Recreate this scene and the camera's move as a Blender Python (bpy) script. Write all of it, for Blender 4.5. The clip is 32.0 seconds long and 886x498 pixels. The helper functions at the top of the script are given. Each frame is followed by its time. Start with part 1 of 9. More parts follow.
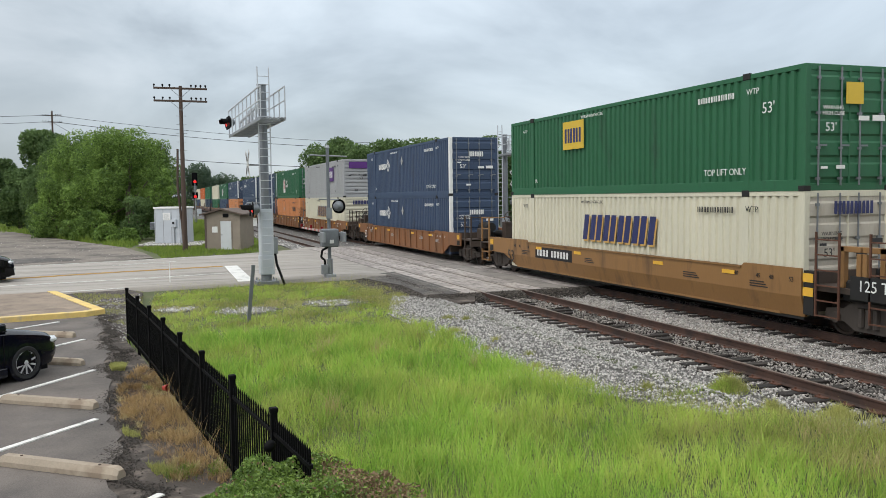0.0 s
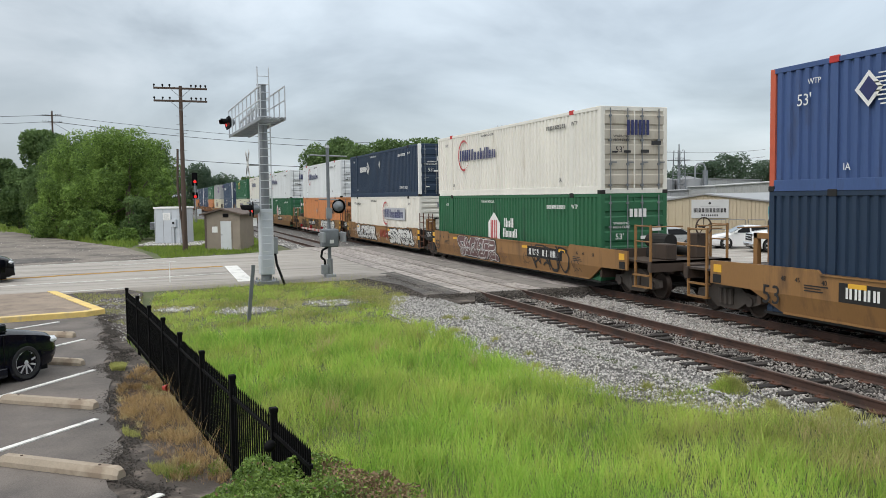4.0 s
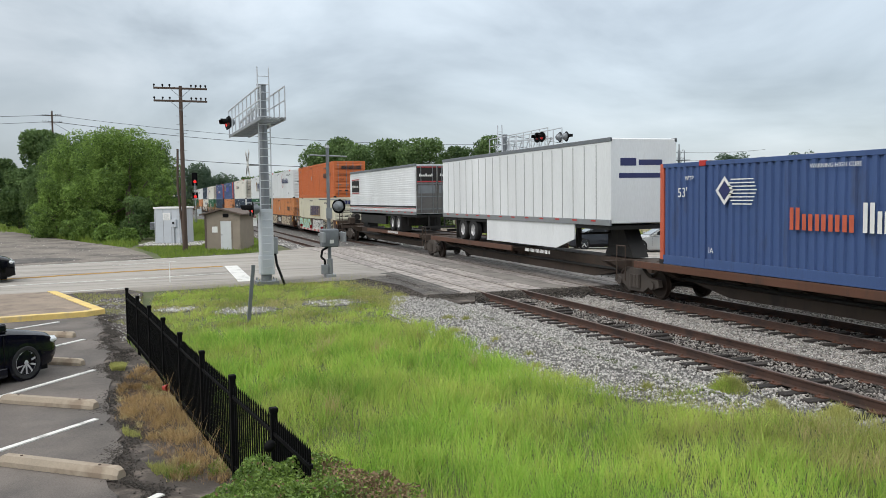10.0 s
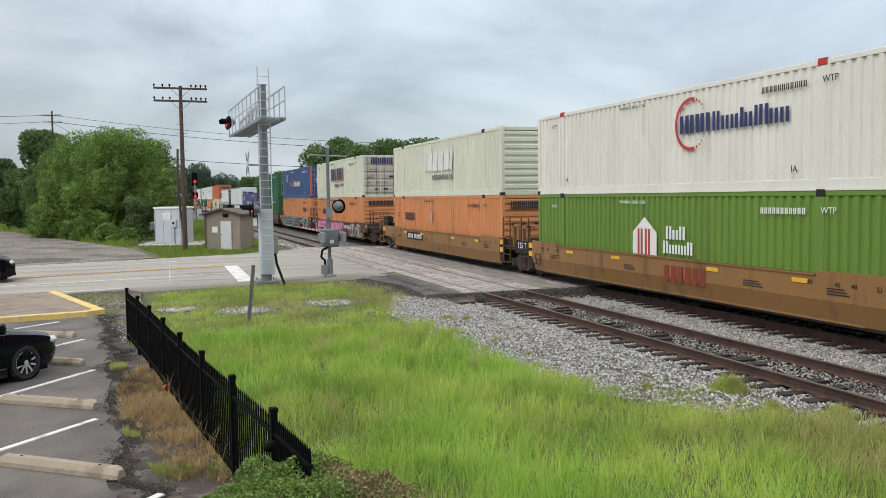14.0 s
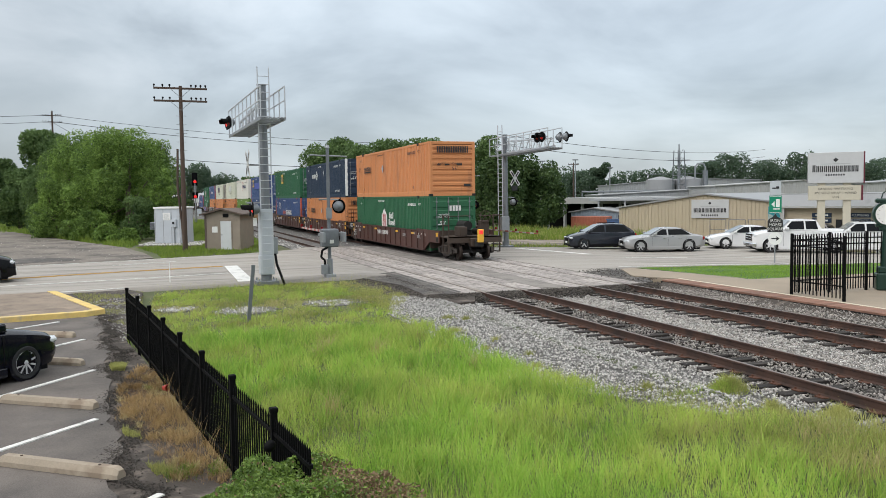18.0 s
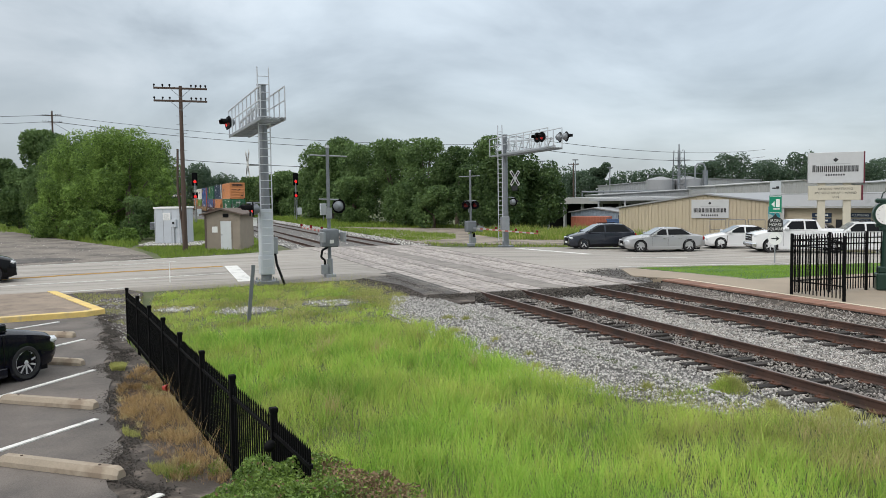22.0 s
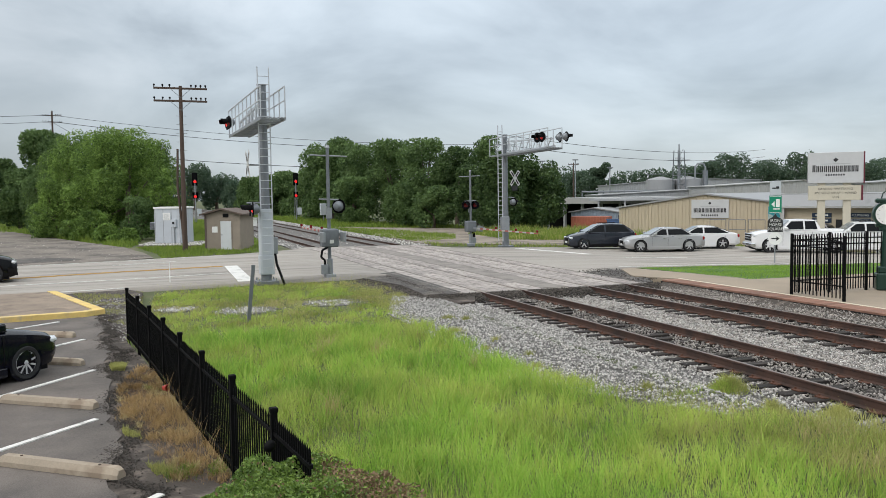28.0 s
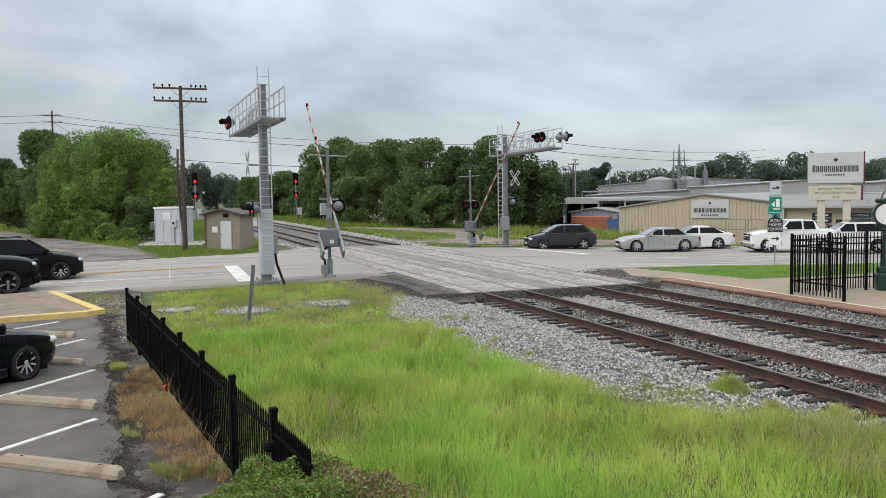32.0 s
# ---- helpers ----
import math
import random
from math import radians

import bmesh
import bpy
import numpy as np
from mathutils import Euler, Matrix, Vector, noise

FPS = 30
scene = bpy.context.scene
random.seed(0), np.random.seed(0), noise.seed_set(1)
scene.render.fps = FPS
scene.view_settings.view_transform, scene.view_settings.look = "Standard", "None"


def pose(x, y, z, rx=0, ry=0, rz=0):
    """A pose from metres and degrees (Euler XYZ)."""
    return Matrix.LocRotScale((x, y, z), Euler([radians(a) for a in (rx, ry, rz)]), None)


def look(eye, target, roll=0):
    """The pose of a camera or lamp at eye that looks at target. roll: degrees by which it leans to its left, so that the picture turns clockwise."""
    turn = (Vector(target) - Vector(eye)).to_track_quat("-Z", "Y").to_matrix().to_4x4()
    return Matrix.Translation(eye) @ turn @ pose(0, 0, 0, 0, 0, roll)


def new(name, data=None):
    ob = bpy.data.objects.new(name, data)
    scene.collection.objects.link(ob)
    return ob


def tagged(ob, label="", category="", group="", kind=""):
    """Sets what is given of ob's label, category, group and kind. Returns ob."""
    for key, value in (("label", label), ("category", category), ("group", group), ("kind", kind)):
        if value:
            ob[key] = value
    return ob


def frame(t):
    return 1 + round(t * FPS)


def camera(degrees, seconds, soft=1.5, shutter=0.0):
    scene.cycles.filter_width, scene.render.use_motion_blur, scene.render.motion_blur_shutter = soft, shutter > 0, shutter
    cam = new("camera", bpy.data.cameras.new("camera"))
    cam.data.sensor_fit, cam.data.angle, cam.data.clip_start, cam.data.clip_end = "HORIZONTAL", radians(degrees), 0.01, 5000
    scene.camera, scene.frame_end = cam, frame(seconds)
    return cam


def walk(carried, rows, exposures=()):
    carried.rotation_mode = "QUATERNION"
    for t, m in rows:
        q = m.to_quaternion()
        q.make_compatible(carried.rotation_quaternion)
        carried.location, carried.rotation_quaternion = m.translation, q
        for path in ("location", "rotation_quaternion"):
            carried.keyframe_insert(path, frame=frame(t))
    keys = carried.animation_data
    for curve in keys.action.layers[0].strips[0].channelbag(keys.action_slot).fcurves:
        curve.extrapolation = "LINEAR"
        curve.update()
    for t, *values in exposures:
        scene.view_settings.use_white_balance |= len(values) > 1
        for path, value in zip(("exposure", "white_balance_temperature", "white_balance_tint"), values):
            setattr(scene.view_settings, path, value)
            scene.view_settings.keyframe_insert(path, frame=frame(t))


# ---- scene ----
# Overcast day at a level crossing: a double-stack freight train passes, the gates rise, the queue sets off.
# World: tracks run along +y, the road crosses them; rail tops are z = 0.
EYE = Vector((0, 0, 3.26075))
YAW, PITCH = 0.34334, 0.06392
AHEAD = Vector((math.sin(YAW) * math.cos(PITCH), math.cos(YAW) * math.cos(PITCH), -math.sin(PITCH)))
cam = camera(56.304, 32.0, soft=0.5)
walk(cam, [(0, look(EYE, EYE + AHEAD, -0.8)), (32, look(EYE, EYE + AHEAD, -0.8))], [(0, 0.06), (16.5, 0.07), (20, 0.02), (32, 0.0)])

# ---- sky and light: a bright, even overcast ----
world = bpy.data.worlds.new("overcast")
scene.world = world
world.use_nodes = True
wn, wl = world.node_tree.nodes, world.node_tree.links
wn.clear()
w_out = wn.new("ShaderNodeOutputWorld")
w_bg = wn.new("ShaderNodeBackground")
w_sky = wn.new("ShaderNodeTexSky")
w_sky.sky_type = "NISHITA"
w_sky.sun_disc = False
w_sky.sun_elevation, w_sky.sun_rotation = radians(44), radians(246)
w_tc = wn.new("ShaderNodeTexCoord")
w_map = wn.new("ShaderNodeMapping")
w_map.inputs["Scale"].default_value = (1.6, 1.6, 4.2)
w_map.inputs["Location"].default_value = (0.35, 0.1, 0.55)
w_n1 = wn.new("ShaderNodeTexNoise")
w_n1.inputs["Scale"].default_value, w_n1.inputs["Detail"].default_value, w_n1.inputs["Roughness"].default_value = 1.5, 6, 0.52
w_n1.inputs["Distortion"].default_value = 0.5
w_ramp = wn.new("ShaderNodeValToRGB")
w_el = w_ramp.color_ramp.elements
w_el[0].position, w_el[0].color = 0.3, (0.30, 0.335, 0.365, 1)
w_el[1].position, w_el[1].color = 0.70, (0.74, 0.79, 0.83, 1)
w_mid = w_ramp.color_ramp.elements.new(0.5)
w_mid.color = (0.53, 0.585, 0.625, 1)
w_mul = wn.new("ShaderNodeVectorMath")
w_mul.operation = "SCALE"
w_mul.inputs[3].default_value = 0.03
w_add = wn.new("ShaderNodeVectorMath")
w_add.operation = "ADD"
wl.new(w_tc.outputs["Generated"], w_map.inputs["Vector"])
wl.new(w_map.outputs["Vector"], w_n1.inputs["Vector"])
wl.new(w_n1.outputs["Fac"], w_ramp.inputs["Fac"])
wl.new(w_sky.outputs["Color"], w_mul.inputs[0])
wl.new(w_mul.outputs[0], w_add.inputs[0])
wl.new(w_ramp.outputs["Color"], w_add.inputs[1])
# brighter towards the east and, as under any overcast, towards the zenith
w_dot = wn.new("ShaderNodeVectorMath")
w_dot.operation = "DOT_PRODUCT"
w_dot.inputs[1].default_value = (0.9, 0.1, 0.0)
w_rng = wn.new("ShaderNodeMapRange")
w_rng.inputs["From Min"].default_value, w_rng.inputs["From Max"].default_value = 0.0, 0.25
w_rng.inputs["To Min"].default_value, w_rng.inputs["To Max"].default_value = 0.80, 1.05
w_sep = wn.new("ShaderNodeSeparateXYZ")
w_zen = wn.new("ShaderNodeValToRGB")
w_ze = w_zen.color_ramp.elements
w_ze[0].position, w_ze[0].color = 0.0, (0.275, 0.28, 0.29, 1)
w_ze[1].position, w_ze[1].color = 1.0, (1.06, 0.985, 0.90, 1)
w_zm = w_zen.color_ramp.elements.new(0.24)
w_zm.color = (0.405, 0.405, 0.405, 1)
w_gain = wn.new("ShaderNodeVectorMath")
w_gain.operation = "MULTIPLY"
w_gain2 = wn.new("ShaderNodeMath")
w_gain2.operation = "MULTIPLY"
w_gain2.inputs[1].default_value = 2.75
w_dim = wn.new("ShaderNodeVectorMath")
w_dim.operation = "SCALE"
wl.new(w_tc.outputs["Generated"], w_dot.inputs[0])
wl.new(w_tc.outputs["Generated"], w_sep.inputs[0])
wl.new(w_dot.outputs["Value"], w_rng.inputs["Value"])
wl.new(w_sep.outputs["Z"], w_zen.inputs["Fac"])
wl.new(w_add.outputs[0], w_gain.inputs[0])
wl.new(w_zen.outputs["Color"], w_gain.inputs[1])
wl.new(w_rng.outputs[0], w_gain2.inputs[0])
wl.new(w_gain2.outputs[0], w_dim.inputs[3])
wl.new(w_gain.outputs[0], w_dim.inputs[0])
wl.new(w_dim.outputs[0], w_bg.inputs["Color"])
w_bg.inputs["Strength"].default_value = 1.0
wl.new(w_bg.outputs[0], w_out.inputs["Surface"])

sun = new("sun", bpy.data.lights.new("sun", "SUN"))
sun.data.energy, sun.data.angle, sun.data.color = 1.5, radians(45), (1.0, 0.97, 0.93)
sun.matrix_world = look((-58, -26, 62), (0, 0, 0))


# ---- mesh helpers ----
class Geo:
    """Collects faces of one mesh: boxes, prisms, tubes; each face has a material slot."""

    def __init__(self):
        self.v, self.f, self.m = [], [], []

    def add(self, verts, faces, m=0):
        n = len(self.v)
        self.v += [tuple(p) for p in verts]
        self.f += [tuple(i + n for i in q) for q in faces]
        self.m += [m] * len(faces)
        return self

    def box(self, x0, y0, z0, x1, y1, z1, c=0.0, m=0):
        if c <= 0:
            p = [(x, y, z) for z in (z0, z1) for y in (y0, y1) for x in (x0, x1)]
            return self.add(p, [(0, 2, 3, 1), (4, 5, 7, 6), (0, 1, 5, 4), (2, 6, 7, 3), (0, 4, 6, 2), (1, 3, 7, 5)], m)
        p, idx = [], {}
        lo, hi = (x0, y0, z0), (x1, y1, z1)
        for sx in (0, 1):
            for sy in (0, 1):
                for sz in (0, 1):
                    s = (sx, sy, sz)
                    for ax in range(3):
                        q = [(hi[k] - (0 if k == ax else c)) if s[k] else (lo[k] + (0 if k == ax else c)) for k in range(3)]
                        idx[s, ax] = len(p)
                        p.append(q)
        f = []
        for ax in range(3):
            a, b = [k for k in range(3) if k != ax]
            for side in (0, 1):
                ring = []
                for ua, ub in ((0, 0), (1, 0), (1, 1), (0, 1)):
                    s = [0, 0, 0]
                    s[ax], s[a], s[b] = side, ua, ub
                    ring.append(idx[tuple(s), ax])
                flip = (side == 1) != (ax == 1)
                f.append(tuple(ring) if flip else tuple(ring[::-1]))
            for ua in (0, 1):
                for ub in (0, 1):
                    s0, s1 = [0, 0, 0], [0, 0, 0]
                    s0[ax], s1[ax] = 0, 1
                    s0[a] = s1[a] = ua
                    s0[b] = s1[b] = ub
                    f.append((idx[tuple(s0), a], idx[tuple(s1), a], idx[tuple(s1), b], idx[tuple(s0), b]))
        for key in [(i, j, k) for i in (0, 1) for j in (0, 1) for k in (0, 1)]:
            f.append((idx[key, 0], idx[key, 1], idx[key, 2]))
        return self.add(p, f, m)

    def tube(self, a, b, r, n=8, r2=None, m=0, caps=True):
        a, b = Vector(a), Vector(b)
        r2 = r if r2 is None else r2
        w = (b - a).normalized()
        u = w.orthogonal().normalized()
        t = w.cross(u)
        p = []
        for c, rr in ((a, r), (b, r2)):
            p += [c + rr * (math.cos(2 * math.pi * i / n) * u + math.sin(2 * math.pi * i / n) * t) for i in range(n)]
        f = [(i, (i + 1) % n, n + (i + 1) % n, n + i) for i in range(n)]
        if caps:
            f += [tuple(range(n))[::-1], tuple(range(n, 2 * n))]
        return self.add(p, f, m)

    def path(self, pts, r, n=6, m=0):
        for a, b in zip(pts, pts[1:]):
            self.tube(a, b, r, n, m=m)
        return self

    def bar(self, a, b, w, h, m=0):
        """A square bar from a to b, w wide and h high."""
        a, b = Vector(a), Vector(b)
        d = (b - a).normalized()
        s = d.cross(Vector((0, 0, 1)))
        s = s.normalized() if s.length > 1e-4 else Vector((1, 0, 0))
        t = s.cross(d)
        p = [c + sx * s * w / 2 + sz * t * h / 2 for c in (a, b) for sx, sz in ((-1, -1), (1, -1), (1, 1), (-1, 1))]
        return self.add(p, [(3, 2, 1, 0), (4, 5, 6, 7), (0, 1, 5, 4), (1, 2, 6, 5), (2, 3, 7, 6), (3, 0, 4, 7)], m)

    def prism(self, pts, axis, lo, hi, m=0):
        """Extrudes a flat outline along an axis: x takes (y, z), y takes (x, z), z takes (x, y)."""
        def at(p, h):
            return {"x": (h, p[0], p[1]), "y": (p[0], h, p[1]), "z": (p[0], p[1], h)}[axis]
        n = len(pts)
        f = [(i, (i + 1) % n, n + (i + 1) % n, n + i) for i in range(n)]
        return self.add([at(p, lo) for p in pts] + [at(p, hi) for p in pts], f + [tuple(range(n))[::-1], tuple(range(n, 2 * n))], m)

    def lathe(self, prof, n=24, m=0, axis="x"):
        """Turns (radius, height) points round an axis."""
        p, f, k = [], [], len(prof)
        for i in range(n):
            c, s = math.cos(2 * math.pi * i / n), math.sin(2 * math.pi * i / n)
            for r, h in prof:
                p.append({"x": (h, r * c, r * s), "y": (r * s, h, r * c), "z": (r * c, r * s, h)}[axis])
        for i in range(n):
            j = (i + 1) % n
            f += [(i * k + a, i * k + a + 1, j * k + a + 1, j * k + a) for a in range(k - 1)]
        return self.add(p, f, m)

    def mesh(self, name, smooth=False, slots=1):
        me = bpy.data.meshes.new(name)
        me.from_pydata(self.v, [], self.f)
        for _ in range(slots):
            me.materials.append(None)
        if slots > 1:
            me.polygons.foreach_set("material_index", self.m)
        bm = bmesh.new()
        bm.from_mesh(me)
        bmesh.ops.recalc_face_normals(bm, faces=bm.faces)
        bm.to_mesh(me)
        bm.free()
        if smooth:
            me.shade_smooth()
            me.set_sharp_from_angle(angle=radians(35))
        return me


def fast_mesh(name, verts, faces):
    """A mesh from numpy arrays: verts n x 3, faces m x k."""
    me = bpy.data.meshes.new(name)
    verts, faces = np.asarray(verts, np.float32), np.asarray(faces, np.int32)
    m, k = faces.shape
    me.vertices.add(len(verts))
    me.vertices.foreach_set("co", verts.ravel())
    me.loops.add(m * k)
    me.loops.foreach_set("vertex_index", faces.ravel())
    me.polygons.add(m)
    me.polygons.foreach_set("loop_start", np.arange(m, dtype=np.int32) * k)
    me.materials.append(None)
    me.update(calc_edges=True)
    return me


def part(name, geo, material, parent=None, label="", at=None, smooth=False):
    """Links a Geo or a mesh as one object, under parent where one is given. material: one, or one a slot."""
    mats = material if isinstance(material, (list, tuple)) else [material]
    me = geo.mesh(name, smooth, len(mats)) if isinstance(geo, Geo) else geo
    ob = new(name, me)
    for i, mt in enumerate(mats):
        if i < len(ob.material_slots):
            ob.material_slots[i].link = "OBJECT"
            ob.material_slots[i].material = mt
    if parent is not None:
        ob.parent = parent
    if at is not None:
        ob.matrix_basis = at if isinstance(at, Matrix) else Matrix.Translation(at)
    if label:
        ob["label"] = label
    return ob


def thing(name, m, label, category, group="", kind=""):
    ob = new(name)
    ob.matrix_basis = m
    ob.empty_display_size = 0.2
    return tagged(ob, label, category, group, kind)


TEXTS = {}


def lettering(text, size):
    """A flat mesh of words in the x-z plane that faces -y, centred, with capitals about size high."""
    key = (text, size)
    if key not in TEXTS:
        cu = bpy.data.curves.new("words", "FONT")
        cu.body, cu.size, cu.align_x, cu.align_y, cu.resolution_u = text, size * 1.4, "CENTER", "CENTER", 3
        cu.extrude = 0.002
        ob = bpy.data.objects.new("words", cu)
        scene.collection.objects.link(ob)
        bpy.context.view_layer.update()
        me = bpy.data.meshes.new_from_object(ob.evaluated_get(bpy.context.evaluated_depsgraph_get()))
        bpy.data.objects.remove(ob)
        me.transform(Matrix.Rotation(radians(90), 4, "X"))
        me.materials.clear()
        me.materials.append(None)
        TEXTS[key] = me
    return TEXTS[key]


# ---- materials ----
def mat(name, col, rough=0.6, metal=0.0, var=0.12, scale=3.0, fine=40.0, bump=0.05, dirt=None, amount=0.0,
        stretch=(1, 1, 1), rnd=0.0, island=0.0, spec=0.5, emit=0.0, coat=0.0, dirt_scale=1.3, dirt_sharp=0.12):
    """A surface with grain at two scales, patches of dirt, and a change from object to object or piece to piece."""
    mt = bpy.data.materials.new(name)
    mt.use_nodes = True
    nt = mt.node_tree
    nd, lk = nt.nodes, nt.links
    b = nd["Principled BSDF"]
    tc = nd.new("ShaderNodeTexCoord")
    mp = nd.new("ShaderNodeMapping")
    mp.inputs["Scale"].default_value = stretch
    lk.new(tc.outputs["Object"], mp.inputs["Vector"])
    n1, n2 = nd.new("ShaderNodeTexNoise"), nd.new("ShaderNodeTexNoise")
    n1.inputs["Scale"].default_value, n1.inputs["Detail"].default_value = scale, 5
    n2.inputs["Scale"].default_value, n2.inputs["Detail"].default_value = fine, 2
    lk.new(mp.outputs[0], n1.inputs["Vector"])
    lk.new(mp.outputs[0], n2.inputs["Vector"])
    ad = nd.new("ShaderNodeMath")
    ad.operation = "MULTIPLY_ADD"
    ad.inputs[1].default_value = 0.45
    lk.new(n2.outputs["Fac"], ad.inputs[0])
    lk.new(n1.outputs["Fac"], ad.inputs[2])
    rng = nd.new("ShaderNodeMapRange")
    rng.inputs["From Min"].default_value, rng.inputs["From Max"].default_value = 0.45, 1.0
    rng.inputs["To Min"].default_value, rng.inputs["To Max"].default_value = 1 - var, 1 + var
    lk.new(ad.outputs[0], rng.inputs["Value"])
    val = rng.outputs[0]
    for amt, node, out in ((rnd, "ShaderNodeObjectInfo", "Random"), (island, "ShaderNodeNewGeometry", "Random Per Island")):
        if amt:
            oi = nd.new(node)
            r2 = nd.new("ShaderNodeMapRange")
            r2.inputs["To Min"].default_value, r2.inputs["To Max"].default_value = 1 - amt, 1 + amt
            lk.new(oi.outputs[out], r2.inputs["Value"])
            mu = nd.new("ShaderNodeMath")
            mu.operation = "MULTIPLY"
            lk.new(val, mu.inputs[0])
            lk.new(r2.outputs[0], mu.inputs[1])
            val = mu.outputs[0]
    sc = nd.new("ShaderNodeVectorMath")
    sc.operation = "SCALE"
    sc.inputs[0].default_value = col
    lk.new(val, sc.inputs[3])
    colour = sc.outputs[0]
    if dirt is not None:
        n3 = nd.new("ShaderNodeTexNoise")
        n3.inputs["Scale"].default_value, n3.inputs["Detail"].default_value = dirt_scale, 6
        n3.inputs["Roughness"].default_value = 0.65
        lk.new(mp.outputs[0], n3.inputs["Vector"])
        r3 = nd.new("ShaderNodeMapRange")
        r3.inputs["From Min"].default_value, r3.inputs["From Max"].default_value = 0.62 - amount * 0.3, 0.62 - amount * 0.3 + dirt_sharp
        r3.inputs["To Max"].default_value = min(1.0, 0.35 + amount)
        lk.new(n3.outputs["Fac"], r3.inputs["Value"])
        mx = nd.new("ShaderNodeMix")
        mx.data_type = "RGBA"
        lk.new(r3.outputs[0], mx.inputs[0])
        lk.new(colour, mx.inputs[6])
        mx.inputs[7].default_value = (*dirt, 1)
        colour = mx.outputs[2]
    lk.new(colour, b.inputs["Base Color"])
    rr = nd.new("ShaderNodeMapRange")
    rr.inputs["To Min"].default_value, rr.inputs["To Max"].default_value = max(0.02, rough - 0.1), min(1, rough + 0.1)
    lk.new(n1.outputs["Fac"], rr.inputs["Value"])
    lk.new(rr.outputs[0], b.inputs["Roughness"])
    b.inputs["Metallic"].default_value = metal
    b.inputs["Specular IOR Level"].default_value = spec
    b.inputs["Coat Weight"].default_value = coat
    if bump:
        bp = nd.new("ShaderNodeBump")
        bp.inputs["Strength"].default_value, bp.inputs["Distance"].default_value = bump, 0.02
        lk.new(n2.outputs["Fac"], bp.inputs["Height"])
        lk.new(bp.outputs[0], b.inputs["Normal"])
    if emit:
        b.inputs["Emission Color"].default_value = (*col, 1)
        b.inputs["Emission Strength"].default_value = emit
    return mt


RUST = (0.09, 0.04, 0.022)
SOOT = (0.03, 0.028, 0.026)
M_galv = mat("galvanised steel", (0.31, 0.325, 0.34), 0.45, 0.55, 0.12, 4, 60, 0.03)
M_galv_dark = mat("weathered aluminium", (0.20, 0.215, 0.23), 0.5, 0.5, 0.15, 4, 60, 0.03)
M_alum = mat("pale aluminium rail", (0.52, 0.54, 0.57), 0.45, 0.25, 0.08, 4, 60, 0.02)
M_silver = mat("silver painted steel", (0.50, 0.53, 0.57), 0.45, 0.1, 0.06, 2, 50, 0.02, (0.25, 0.24, 0.22), 0.1)
M_black = mat("black painted steel", (0.0035, 0.0035, 0.004), 0.6, 0, 0.3, 5, 60, 0.03, spec=0.08)
M_blackp = mat("black plastic", (0.005, 0.005, 0.0055), 0.6, 0, 0.2, 5, 60, 0.02, spec=0.12)
M_white = mat("white paint", (0.78, 0.78, 0.76), 0.5, 0, 0.04, 3, 40, 0.02)
M_red = mat("red paint", (0.45, 0.03, 0.025), 0.5, 0, 0.1, 3, 40, 0.02)
M_yellow = mat("yellow paint", (0.72, 0.40, 0.04), 0.55, 0, 0.1, 3, 40, 0.02)
M_faded = mat("faded red reflective stripe", (0.34, 0.085, 0.07), 0.6, 0, 0.15, 3, 40, 0.02)
M_dimwhite = mat("dull white reflective stripe", (0.42, 0.41, 0.38), 0.6, 0, 0.08, 3, 40, 0.02)
M_redlamp = mat("lit red lens", (1.0, 0.03, 0.03), 0.3, 0, 0.0, emit=0.9)
M_dimlamp = mat("dim red lens", (0.55, 0.02, 0.02), 0.3, 0, 0.0, emit=0.12)
M_sign = mat("weathered white sign", (0.50, 0.50, 0.49), 0.6, 0, 0.1, 3, 40, 0.02, (0.3, 0.29, 0.27), 0.2)
M_darklens = mat("dark red lens", (0.17, 0.01, 0.012), 0.15, 0, 0.05)
M_wood_pole = mat("creosoted pole wood", (0.075, 0.05, 0.038), 0.85, 0, 0.3, 3, 40, 0.25, stretch=(4, 4, 0.4))
M_rail = mat("rusty rail steel", (0.068, 0.036, 0.026), 0.75, 0.1, 0.3, 3, 50, 0.06, (0.03, 0.021, 0.018), 0.4)
M_railtop = mat("worn rail head", (0.17, 0.125, 0.105), 0.4, 0.5, 0.15, 2, 50, 0.02)
M_tie = mat("dark creosoted tie", (0.02, 0.016, 0.014), 0.9, 0, 0.35, 4, 40, 0.35, (0.10, 0.085, 0.07), 0.2, stretch=(0.6, 4, 4), rnd=0.35)
M_plate = mat("rusted tie plate", (0.12, 0.055, 0.035), 0.8, 0.3, 0.25, 8, 60, 0.1)
# ---- the ground ----
XA, XB = 11.385, 15.508          # middle lines of the two tracks
CROSS0, CROSS1 = 25.8, 53.0      # the stretch where the road runs over the tracks


def gz(x, y):
    """Height of the paved surfaces: level at the tracks, falling a little east of them."""
    a = min(max((x - 17.2) / 12, 0), 1)
    b = min(max((y - 24) / 8, 0), 1)
    c = min(max((x - 38) / 14, 0), 1) * min(max((y - 24) / 20, 0), 1)
    return -0.35 * a * b - 1.2 * c


def lerp_table(tab, x):
    return float(np.interp(x, [p[0] for p in tab], [p[1] for p in tab]))


